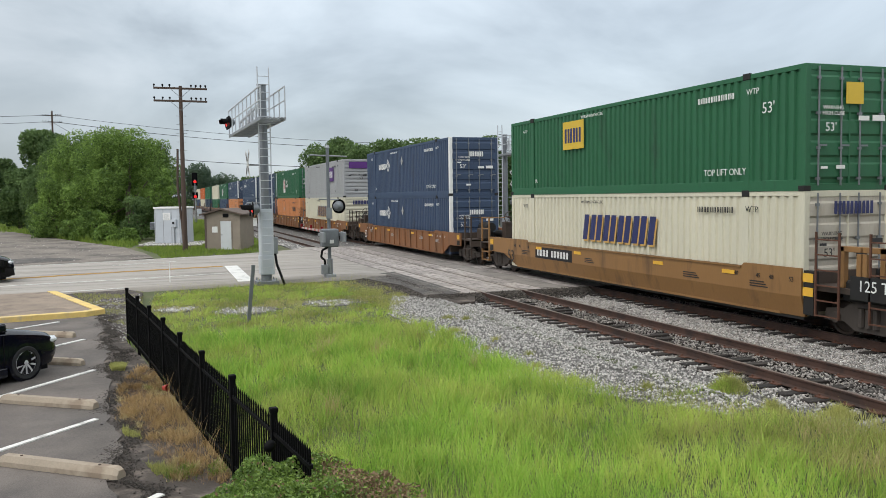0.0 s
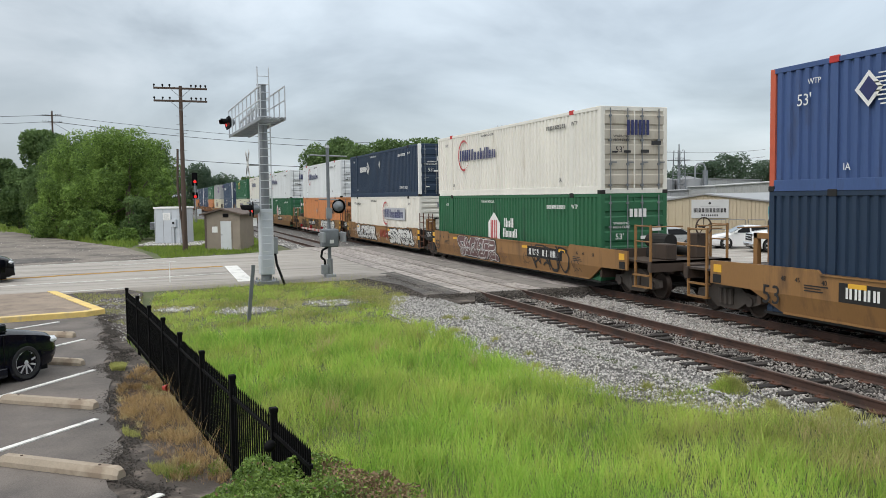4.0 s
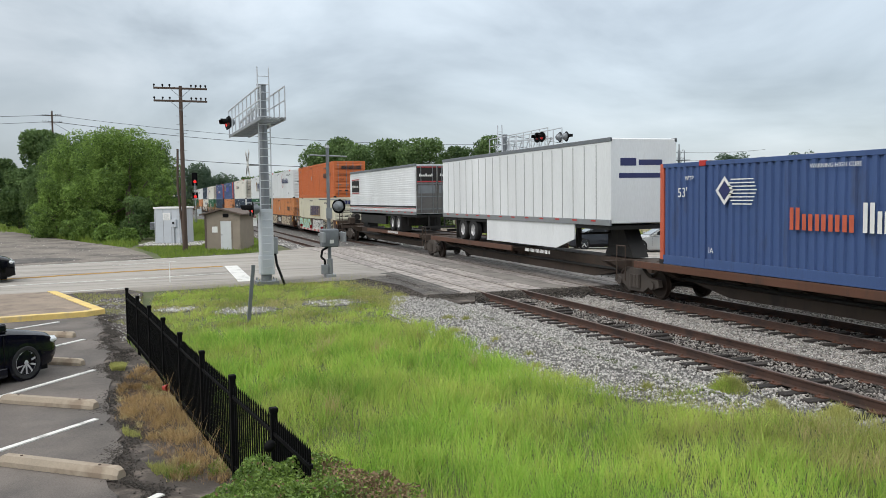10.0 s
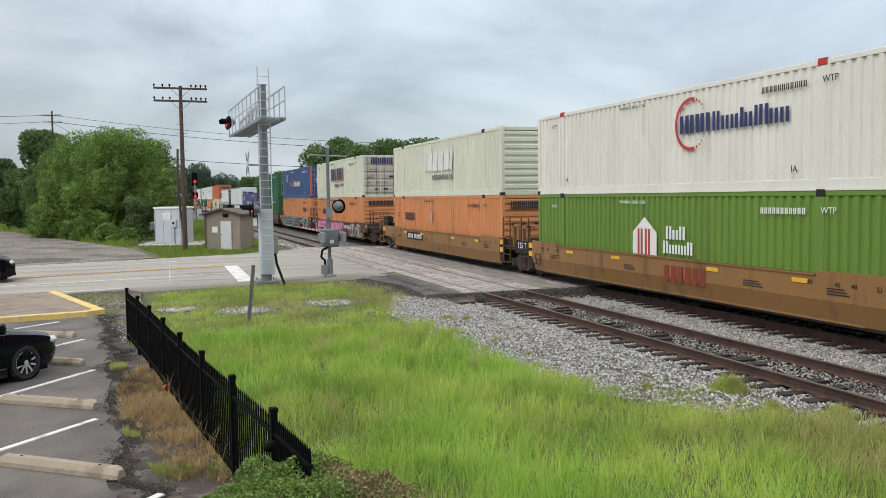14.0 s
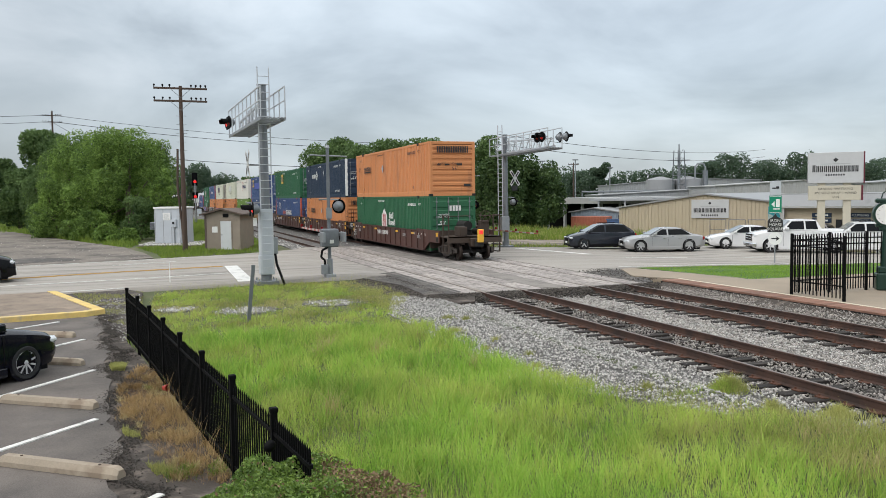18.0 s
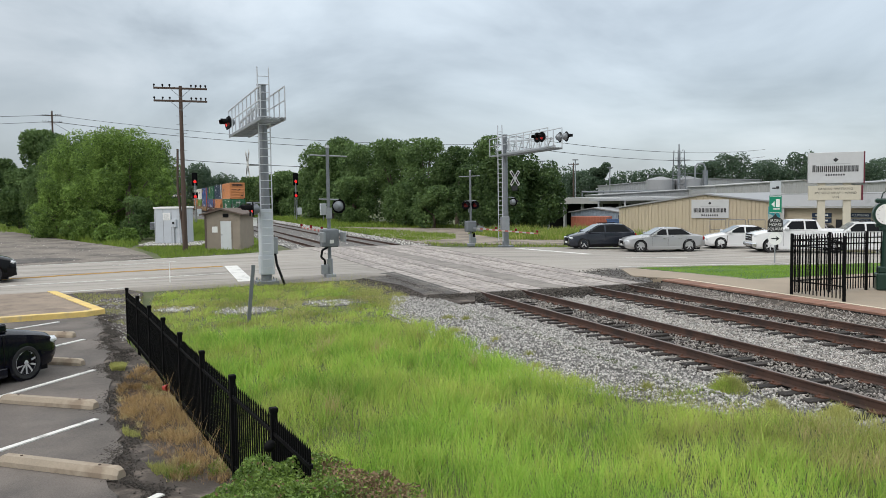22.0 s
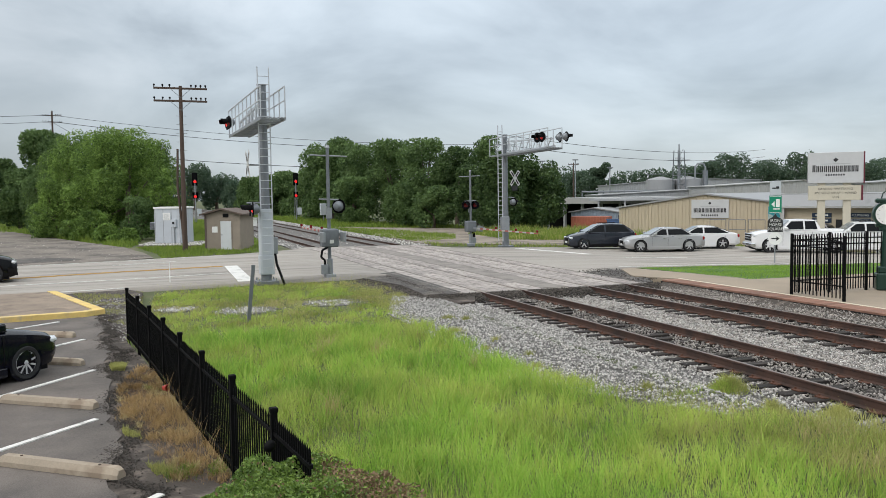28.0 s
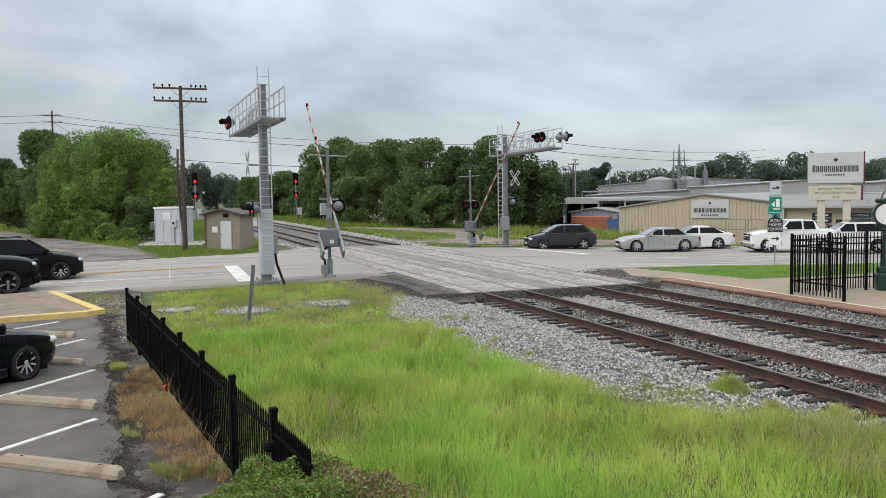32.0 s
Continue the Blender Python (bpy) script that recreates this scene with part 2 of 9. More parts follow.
M_soil = mat("grassy soil", (0.075, 0.09, 0.03), 0.95, 0, 0.35, 0.35, 8, 0.3, (0.15, 0.12, 0.075), 0.25, dirt_scale=0.25)
M_asphalt = mat("worn grey asphalt road", (0.33, 0.302, 0.268), 0.85, 0, 0.2, 0.5, 60, 0.25, (0.19, 0.172, 0.155), 0.42, stretch=(0.12, 1.6, 1), dirt_scale=1.1)
M_lot = mat("old dark parking asphalt", (0.122, 0.105, 0.093), 0.85, 0, 0.5, 0.9, 55, 0.5, (0.065, 0.062, 0.06), 0.35, dirt_scale=0.5, dirt_sharp=0.25)
M_patch = mat("patched dark asphalt", (0.075, 0.068, 0.063), 0.9, 0, 0.35, 1.2, 60, 0.4, (0.17, 0.15, 0.13), 0.42, dirt_scale=1.0, dirt_sharp=0.15)
M_dirt = mat("dark dirt and gravel", (0.055, 0.044, 0.036), 0.95, 0, 0.3, 1.5, 30, 0.5, (0.19, 0.155, 0.13), 0.32, dirt_scale=3)
# gravel sheets are coloured dark so gaps between loose stones look shaded
M_gravel = mat("gravel bed darkened for shaded gaps", (0.125, 0.118, 0.11), 0.95, 0, 0.35, 1.0, 25, 0.6, (0.10, 0.094, 0.088), 0.3, dirt_scale=1.2)
M_lotgravel = mat("gravel lot", (0.25, 0.21, 0.17), 0.95, 0, 0.25, 0.4, 12, 0.4, (0.12, 0.098, 0.075), 0.45, dirt_scale=0.35)
M_drive = mat("worn dirt drive", (0.185, 0.16, 0.135), 0.95, 0, 0.3, 0.4, 12, 0.4, (0.075, 0.066, 0.058), 0.45, dirt_scale=0.3)
M_conc = mat("stained tan concrete", (0.29, 0.235, 0.175), 0.85, 0, 0.14, 0.6, 40, 0.1, (0.22, 0.18, 0.14), 0.25, dirt_scale=0.7, dirt_sharp=0.3)
M_isl = mat("brown stained concrete", (0.25, 0.195, 0.148), 0.85, 0, 0.3, 0.8, 40, 0.15, (0.13, 0.10, 0.078), 0.45, dirt_scale=1.3, dirt_sharp=0.2)
M_panel = mat("weathered crossing concrete", (0.365, 0.325, 0.30), 0.85, 0, 0.4, 1.2, 30, 0.25, (0.12, 0.106, 0.098), 0.5, rnd=0.16, dirt_scale=1.7, dirt_sharp=0.12, stretch=(1.6, 0.7, 1))
M_brick = mat("red paver brick", (0.22, 0.115, 0.08), 0.85, 0, 0.2, 3, 40, 0.15, rnd=0.25)
M_linew = mat("worn white road paint", (0.66, 0.65, 0.62), 0.7, 0, 0.1, 2, 30, 0.05, (0.26, 0.25, 0.24), 0.3, dirt_scale=2.2)
M_liney = mat("worn yellow road paint", (0.52, 0.31, 0.09), 0.7, 0, 0.1, 2, 30, 0.05, (0.24, 0.2, 0.15), 0.35, dirt_scale=2.2)
M_kerby = mat("yellow painted kerb", (0.68, 0.49, 0.16), 0.7, 0, 0.15, 2, 30, 0.1, (0.42, 0.34, 0.22), 0.35, dirt_scale=2.5)
M_stop = mat("dirty concrete wheel stop", (0.33, 0.275, 0.21), 0.9, 0, 0.18, 2, 40, 0.2, (0.19, 0.14, 0.10), 0.3, dirt_scale=2.5)
M_fill = mat("grey patched crossing asphalt", (0.235, 0.213, 0.192), 0.9, 0, 0.25, 1.2, 50, 0.3, (0.09, 0.082, 0.075), 0.35, dirt_scale=0.9, dirt_sharp=0.2)
M_strip = mat("worn steel edging", (0.22, 0.20, 0.18), 0.6, 0.2, 0.2, 3, 40, 0.1, (0.16, 0.13, 0.10), 0.4, dirt_scale=1.5)
M_cream_line = mat("cream platform paint", (0.60, 0.54, 0.42), 0.7, 0, 0.1, 2, 30, 0.05, (0.4, 0.33, 0.25), 0.2, dirt_scale=2)
M_lawn = mat("mown lawn", (0.06, 0.125, 0.018), 0.95, 0, 0.25, 1.5, 30, 0.4)


def setting(name, geo, material, label="", smooth=False):
    return tagged(part(name, geo, material, None, smooth=smooth), label, "", "", "structure")


def sheet(name, outline, material, lift=0.0, step=2.5, label="", base=gz):
    """A flat-lying surface with an outline in plan that follows the ground, with a skirt round its edge."""
    bm = bmesh.new()
    f = bm.faces.new([bm.verts.new((x, y, 0)) for x, y in outline])
    xs, ys = [p[0] for p in outline], [p[1] for p in outline]
    for axis, lo, hi in ((0, min(xs), max(xs)), (1, min(ys), max(ys))):
        for k in range(1, int((hi - lo) / step) + 1):
            co, no = [0, 0, 0], [0, 0, 0]
            co[axis], no[axis] = lo + k * step, 1
            bmesh.ops.bisect_plane(bm, geom=bm.verts[:] + bm.edges[:] + bm.faces[:], plane_co=co, plane_no=no)
    edge = [e for e in bm.edges if e.is_boundary]
    ret = bmesh.ops.extrude_edge_only(bm, edges=edge)
    low = {v for v in ret["geom"] if isinstance(v, bmesh.types.BMVert)}
    for v in bm.verts:
        v.co.z = base(v.co.x, v.co.y) + lift - (0.3 if v in low else 0)
    bmesh.ops.recalc_face_normals(bm, faces=bm.faces)
    me = bpy.data.meshes.new(name)
    bm.to_mesh(me)
    bm.free()
    me.materials.append(None)
    return setting(name, me, material, label)


def stripe(pts, width, material, name="road_marking", label="", lift=0.006, parent=None):
    """A painted line along points in plan, cut into short pieces so that it lies on the road."""
    g = Geo()
    fine = []
    for a, b in zip(pts, pts[1:]):
        n = max(1, int(math.dist(a, b) / 1.2))
        fine += [(a[0] + (b[0] - a[0]) * i / n, a[1] + (b[1] - a[1]) * i / n) for i in range(n)]
    fine.append(pts[-1])
    rows = []
    for i, p in enumerate(fine):
        a, b = fine[max(0, i - 1)], fine[min(len(fine) - 1, i + 1)]
        d = Vector((b[0] - a[0], b[1] - a[1])).normalized()
        n = Vector((-d.y, d.x)) * width / 2
        for s in (-1, 1):
            x, y = p[0] + s * n.x, p[1] + s * n.y
            rows += [(x, y, gz(x, y) + lift), (x, y, gz(x, y) - 0.01)]
    for i in range(len(fine) - 1):
        k = 4 * i
        g.add(rows[k:k + 8], [(0, 2, 6, 4), (1, 0, 4, 5), (2, 3, 7, 6)])
    g.add(rows[:4], [(0, 1, 3, 2)])
    g.add(rows[-4:], [(0, 1, 3, 2)])
    return setting(name, g, material, label)


# one sheet of ground to the horizon
gx = sorted(set([-1500, -700, -300, -150, -80, -50] + list(np.arange(-30, 60.1, 3.0)) + [8.4, 9.0, 9.8, 10.6, 19, 19.4, 19.6, 70, 90, 130, 200, 400, 900, 1800]))
gy = sorted(set([-300, -100, -40, -15] + list(np.arange(-6, 60.1, 3.0)) + [66, 75, 90, 110, 140, 200, 300, 600, 1200, 2500]))


def soil(x, y):
    return gz(x, y) - 0.15 - 0.3 * min(max((x - 9.0) / 0.8, 0), 1) * (x < 19.5)


gv = [(x, y, soil(x, y)) for y in gy for x in gx]
gf = [(j * len(gx) + i, j * len(gx) + i + 1, (j + 1) * len(gx) + i + 1, (j + 1) * len(gx) + i) for j in range(len(gy) - 1) for i in range(len(gx) - 1)]
setting("ground", fast_mesh("ground", gv, gf), M_soil, "grassy soil that reaches to the horizon")

# the road, bending gently as it crosses the tracks
NEAR = [(-90, 24), (-60, 27), (-30, 30), (-4.9, 32.0), (3.3, 33.0), (8.4, 33.4), (9.4, 33.0), (9.9, 30.0), (10.3, CROSS0 + 0.05), (17.0, CROSS0 + 0.05), (17.4, 29.6), (20.2, 32.5), (26, 32.9), (30, 32.4), (40, 28.5), (60, 20.5), (120, -4)]
FAR = [(-90, 33), (-60, 39), (-30, 43.5), (-5.8, 47.2), (-1.8, 48.2), (5, 50.2), (8.8, 53.0), (10, 55.0), (17.0, 53.5), (18.4, 49.9), (24, 49.6), (30, 48.9), (40, 45.6), (60, 38), (120, 14)]
rx = sorted(set([p[0] for p in NEAR + FAR] + list(np.arange(-88, 120, 4.0)) + list(np.arange(17, 31, 1.0))))
rv, rf = [], []
for x in rx:
    a, b = lerp_table(NEAR, x), lerp_table(FAR, x)
    for k in range(13):
        y = a + (b - a) * k / 12
        rv.append((x, y, gz(x, y) - 0.012))
for i in range(len(rx) - 1):
    rf += [(i * 13 + k, (i + 1) * 13 + k, (i + 1) * 13 + k + 1, i * 13 + k + 1) for k in range(12)]
rv_low = [(x, y, z - 0.35) for x, y, z in rv]
n_r = len(rv)
edge = [(i * 13, i * 13 + 13) for i in range(len(rx) - 1)] + [(i * 13 + 25, i * 13 + 12) for i in range(len(rx) - 1)]
rf += [(b, a, a + n_r, b + n_r) for a, b in edge]
setting("road", fast_mesh("road", rv + rv_low, rf), M_asphalt, "grey worn asphalt road with tyre-darkened lanes")

stripe([(-40, 27.6), (-4.87, 32.16), (-0.87, 33.0)], 0.12, M_linew, label="white edge line of the road")
stripe([(-40, 31.4), (-5.45, 35.95), (0.16, 36.74), (3.3, 37.5)], 0.13, M_linew, label="white lane line of the road")
for off in (-0.16, 0.16):
    stripe([(-40, 33.5 + off), (-5.3, 39.34 + off), (-1.5, 40.5 + off), (3.4, 41.5 + off)], 0.11, M_liney, label="worn yellow centre line")
stripe([(-1.67, 44.8), (1.36, 45.9)], 0.12, M_linew, label="white lane dash")
stripe([(-12.5, 41.6), (-9.5, 42.6)], 0.12, M_linew, label="white lane dash")
stripe([(-6.0, 46.6), (-1.7, 47.7), (4.6, 49.5)], 0.1, M_linew, label="thin white edge line")
stripe([(3.64, 33.4), (3.8, 41.5)], 0.62, M_linew, "stop_bar", "worn wide white stop bar before the tracks")
stripe([(24.5, 39.1), (27.9, 38.2)], 0.13, M_linew, label="white lane dash")
stripe([(31, 37.3), (34, 36.2)], 0.13, M_linew, label="white lane dash")
stripe([(22.3, 48.2), (23.95, 41.9)], 0.5, M_linew, "stop_bar", "worn white stop bar before the tracks")
stripe([(20.4, 33.0), (26, 33.35), (30, 32.9), (40, 29.0)], 0.1, M_linew, label="white edge line of the road")

# parking lot with angled bays
LOT_EDGE = [(0.1, 3.0), (-0.25, 8.0), (-0.42, 10.4), (-0.62, 13.2), (-0.84, 17.9), (-1.2, 23.0), (-1.4, 25.4)]
rag = random.Random(5)
LOT_EDGE = [(lerp_table([(q, p) for p, q in LOT_EDGE], y) + 0.07 * math.sin(1.7 * y) + rag.uniform(-0.07, 0.07), y) for y in np.arange(3.0, 25.5, 0.28)]
sheet("parking_lot", [(-40, -10), (1.0, -10)] + LOT_EDGE + [(-40, 24.6)], M_lot, -0.01, 3, "old asphalt parking lot with oil stains", base=lambda x, y: 0)
sheet("driveway_apron", [(-40, 24.9), (-4.2, 25.3), (-40, 27.5)], M_lot, 0.0, 6, "asphalt beside the traffic island", base=lambda x, y: 0)
sheet("dirt_strip", LOT_EDGE + [(-3.2, 31.9), (-0.9, 32.9), (-0.2, 31.5), (-0.52, 20.5), (0.2, 15.7), (0.86, 9.9), (1.3, 6.5), (1.6, 3.0)], M_dirt, -0.03, 3, "dark dirt and gravel beside the fence", base=lambda x, y: 0)
for a, b in (((-0.81, 13.26), (-5.0, 8.77)), ((-1.05, 17.18), (-5.2, 11.9)), ((-1.49, 21.12), (-6.0, 15.3)), ((-2.33, 24.5), (-7.0, 20.2)), ((0.05, 9.55), (-3.5, 5.7))):
    stripe([a, b], 0.1, M_linew, "bay_line", "white painted parking bay line", 0.008)

# raised traffic island with a yellow kerb
ISL = [(-22, 24.4), (-3.9, 25.15), (-1.75, 25.45), (-1.4, 25.75), (-3.2, 31.7), (-22, 30.1)]
isl = Geo()
isl.prism([(p[0], p[1]) for p in ISL], "z", -0.1, 0.115)
setting("traffic_island", isl, M_isl, "raised tan concrete traffic island")
kerb = Geo()
KR = [(-22, 24.25), (-3.9, 25.0), (-1.7, 25.3), (-1.22, 25.75), (-3.1, 31.85)]
KI = [(-22, 24.55), (-3.9, 25.3), (-1.85, 25.55), (-1.55, 25.85), (-3.35, 31.75)]
for i in range(4):
    q = [KR[i], KR[i + 1], KI[i + 1], KI[i]]
    kerb.prism(q, "z", -0.1, 0.135)
setting("kerb", kerb, M_kerby, "worn yellow painted concrete kerb")

# black asphalt beside and between the crossing panels
sheet("apron_dirt", [(7.7, 33.3), (7.6, 28.0), (7.9, 24.6), (9.9, 24.7), (10.3, 25.7), (10.2, 34)], M_dirt, -0.03, 0.7, "dirty gravel round the patched asphalt", base=lambda x, y: -0.13 * min(1, max(0, (9.3 - x) / 1.4)) - 0.12 * min(1, max(0, (25.9 - y) / 1.2)))
sheet("crossing_apron", [(8.35, 33.5), (8.9, 29.5), (8.75, 26.4), (9.6, 25.75), (10.0, 26.2), (10.05, 34.5)], M_patch, 0.002, 0.7, "black patched asphalt beside the tracks", base=lambda x, y: -0.11 * min(1, max(0, (9.4 - x) / 1.2)))
sheet("crossing_fill", [(12.95, CROSS0 + 0.3), (13.9, CROSS0 + 0.3), (13.9, 53.5), (12.95, 53.8)], M_fill, 0.0, 3, "black asphalt between the two tracks", base=lambda x, y: 0)
sheet("crossing_edge", [(17.0, CROSS0 + 0.1), (17.3, 26.0), (17.7, 26.3), (18.0, 27.1), (18.5, 27.6), (18.7, 28.6), (19.4, 29.6), (19.6, 30.9), (19.1, 31.8), (18.3, 31.2), (17.1, 30.5)], M_patch, -0.006, 2, "crumbled black asphalt beside the tracks")

# station platform, walk and lawn east of the tracks
sheet("station_platform", [(18.5, -12), (40, -12), (40, 19.0), (28, 24.3), (20.9, 24.6), (18.9, 26.4), (18.5, 26.0)], M_conc, 0.07, 3, "tan concrete station platform", base=lambda x, y: gz(x, y))
sheet("concrete_walk", [(18.9, 26.2), (20.9, 24.55), (21.2, 26), (20.35, 31.9), (19.5, 31.4), (18.0, 28.2)], M_conc, 0.03, 2, "tan concrete walk up to the road")
sheet("lawn", [(21.1, 24.9), (28, 24.7), (40, 19.5), (40, 27.6), (30, 31.6), (26, 32.3), (20.6, 31.9)], M_lawn, 0.03, 3, "short green lawn between platform and road")
setting("platform_line", Geo().box(18.5, -12, 0.0, 18.62, 25.9, 0.082), M_cream_line, "cream safety line along the platform edge")
sheet("edge_dirt", [(17.1, -12), (17.755, -12), (17.755, 25.7), (17.1, 25.7)], M_dirt, 0.0, 1.5, "dark dirt and small stones against the platform", base=lambda x, y: -0.2 + 0.19 * max(0, (x - 17.1) / 0.65) + 0.02 * math.sin(3 * y))
edge_band = tagged(part("platform_edge", Geo().box(17.76, -12, -0.25, 18.5, 25.9, 0.02), M_tie), "dark base under the red brick platform edge", "", "", "structure")
me_brick = Geo().box(0, 0, 0, 0.72, 0.235, 0.06, 0.008).mesh("brick")
for k in range(104):
    part("brick", me_brick, M_brick, edge_band, at=(17.765, 25.6 - 0.245 * k, 0.021))

# gravel beds
def bed(x, y):
    """Height of the ballast across the two tracks."""
    d = min(abs(x - XA), abs(x - XB))
    z = -0.24 if d < 0.75 else (-0.21 if d < 1.5 else -0.2 - 0.03 * (d - 1.5))
    if x > XB + 1.25:
        z = -0.21 + 0.12 * min(1, (x - XB - 1.25) / 0.6)
    if x < XA - 1.5:
        z = -0.2 - 0.03 * (XA - 1.5 - x)
    return max(z, soil(x, y) + 0.06)


BED = [(6.2, 13.6), (6.3, 18.2), (6.5, 23.0), (7.8, 27.0), (8.75, 26.5), (9.7, 25.7), (17.75, 25.7), (17.75, -8), (9.2, -8), (9.3, 6), (9.6, 10.5), (8.2, 10.2), (7.4, 11.6)]
sheet("ballast_bed", BED, M_gravel, -0.055, 0.5, "bed of grey crushed stone under the tracks", base=bed)
sheet("ballast_bed_far", [(9.2, 53.2), (18.0, 53.4), (18.6, 120), (18.6, 900), (8.6, 900), (8.6, 120)], M_gravel, -0.03, 40, "bed of grey crushed stone under the tracks", base=bed)

# tracks: rails, ties, plates
PROF = [(-0.075, -0.185), (0.075, -0.185), (0.07, -0.17), (0.012, -0.15), (0.012, -0.045), (0.036, -0.035), (0.036, -0.006), (0.03, 0), (-0.03, 0), (-0.036, -0.006), (-0.036, -0.035), (-0.012, -0.045), (-0.012, -0.15), (-0.07, -0.17)]
me_tie = Geo().box(-1.3, -0.115, -0.16, 1.3, 0.115, 0.0, 0.012).mesh("tie")
me_plate = Geo().box(-0.18, -0.1, 0, 0.18, 0.1, 0.018).box(-0.13, 0.05, 0.018, -0.10, 0.08, 0.05).box(0.10, -0.08, 0.018, 0.13, -0.05, 0.05).mesh("tie_plate")
rng = random.Random(3)
for xt, nm in ((XA, "near"), (XB, "far")):
    track = thing("railway_track", pose(xt, 0, 0), "rusty steel rails on dark wooden ties", "railway track", "tracks", "structure")
    for s in (-1, 1):
        g = Geo()
        n = len(PROF)
        for y0, y1 in ((-40, 60), (60, 200), (200, 900)):
            v = [(s * 0.7525 + p[0], y, p[1]) for y in (y0, y1) for p in PROF]
            g.add(v, [(i, (i + 1) % n, n + (i + 1) % n, n + i) for i in range(n) if i not in (6, 7, 8)], 0)
            g.add(v, [(i, (i + 1) % n, n + (i + 1) % n, n + i) for i in (6, 7, 8)], 1)
        part("rail", g, [M_rail, M_railtop], track)
    for k in range(70):
        y = CROSS0 - 0.5 - 0.54 * k
        part("tie", me_tie, M_tie, track, at=pose(rng.uniform(-0.05, 0.05), y, -0.187 + rng.uniform(-0.012, 0.004), 0, 0, rng.uniform(-1.2, 1.2)))
        if k < 44:
            for s in (-1, 1):
                part("tie_plate", me_plate, M_plate, track, at=(s * 0.7525, y, -0.186))
    for k in range(150):
        y = CROSS1 + 0.6 + 0.54 * k
        part("tie", me_tie, M_tie, track, at=pose(rng.uniform(-0.05, 0.05), y, -0.187 + rng.uniform(-0.012, 0.004), 0, 0, rng.uniform(-1.2, 1.2)))

# concrete crossing panels between and beside the rails
me_gauge = Geo().box(-0.28, 0.01, -0.16, 0.28, 2.435, 0.0, 0.012).mesh("panel")
me_field = Geo().box(-0.35, 0.01, -0.16, 0.35, 2.435, 0.0, 0.012).mesh("panel")
for xt in (XA, XB):
    deck = thing("crossing_deck", pose(xt, CROSS0, 0), "weathered concrete panels of the level crossing", "crossing deck", "crossing decks", "structure")
    part("filler", Geo().box(-1.6, 0.05, -0.25, 1.6, 27.0, -0.1), M_tie, deck)
    for k in range(11):
        for dx, me in ((-0.295, me_gauge), (0.295, me_gauge), (-1.225, me_field), (1.225, me_field)):
            part("panel", me, M_panel, deck, at=pose(dx, 2.45 * k, -0.004 + rng.uniform(-0.006, 0.0), 0, 0, 0))
    for x0 in (-1.6, 1.575):
        part("edge_strip", Geo().box(x0, 0.0, -0.1, x0 + 0.025, 26.95, 0.003), M_strip, deck, "pale worn steel edge strip")
    for x0, x1 in ((-1.57, -0.88), (-0.58, 0.58), (0.88, 1.57)):
        part("edge_strip", Geo().box(x0, -0.03, -0.12, x1, 0.0, 0.003), M_strip, deck)

# places of bare gravel and dirt
sheet("gravel_lot", [(18.9, 57.5), (30, 53.2), (60, 47), (70, 60), (52, 72), (36, 84), (30, 93), (20.5, 97)], M_lotgravel, -0.1, 6, "open gravel lot beside the tracks")
sheet("dirt_drive", [(-70, 38), (-5.9, 47.1), (-1.9, 48.3), (0.3, 50.0), (-0.2, 55), (-1.5, 62), (-6.0, 76), (-14, 102), (-22, 125), (-30, 125), (-70, 80)], M_drive, -0.03, 8, "pale dirt drive with worn asphalt patches")
sheet("drive_patch", [(-30, 46.0), (-12.0, 47.6), (-4.2, 49.6), (-3.4, 51.2), (-5.6, 53.6), (-9.0, 52.6), (-13, 54.5), (-30, 52)], M_patch, -0.022, 6, "cracked dark asphalt patch of the drive")
sheet("concrete_pad", [(-0.6, 63.0), (3.6, 61.0), (4.4, 66.5), (0.2, 68.0)], M_lotgravel, 0.0, 3, "pale gravel pad under the cabinet")
for px_, py_, r_ in ((2.75, 25.6, 0.75), (5.5, 26.3, 0.75), (0.75, 26.7, 0.5)):
    sheet("gravel_patch", [(px_ + r_ * math.cos(a) * (1.3 + 0.3 * math.sin(3 * a)), py_ + r_ * 1.2 * math.sin(a)) for a in np.arange(0, 6.28, 0.5)], M_gravel, -0.13, 1, "bare gravel patch in the grass")
# ---- the train ----
TRAIN = []
CL, CW, CH = 16.15, 2.59, 2.9


def paint(name, col, dirt=SOOT, amount=0.12, rough=0.55, var=0.11):
    return mat(name, col, rough, 0, var, 0.8, 25, 0.03, dirt, amount, stretch=(1, 1, 0.22), dirt_scale=1.6, dirt_sharp=0.16)


P_white = paint("white container paint", (0.70, 0.68, 0.62), (0.36, 0.30, 0.22), 0.10)
P_cold = paint("cold white container paint", (0.68, 0.70, 0.71), (0.36, 0.35, 0.33), 0.10)
P_cream = paint("cream container paint", (0.60, 0.57, 0.45), (0.30, 0.22, 0.13), 0.10)
P_pale = paint("faded pale green-white paint", (0.60, 0.61, 0.50), (0.30, 0.20, 0.12), 0.2)
P_grime = paint("grimy off-white door paint", (0.46, 0.42, 0.35), (0.24, 0.16, 0.10), 0.32)
P_green = paint("dark green container paint", (0.018, 0.112, 0.048), (0.02, 0.045, 0.03), 0.2)
P_lime = paint("lime green container paint", (0.13, 0.23, 0.035), (0.08, 0.10, 0.03), 0.15)
P_navy = paint("navy container paint", (0.012, 0.029, 0.062), (0.03, 0.03, 0.035), 0.18)
P_slate = paint("slate blue container paint", (0.035, 0.060, 0.115), (0.03, 0.03, 0.035), 0.18)
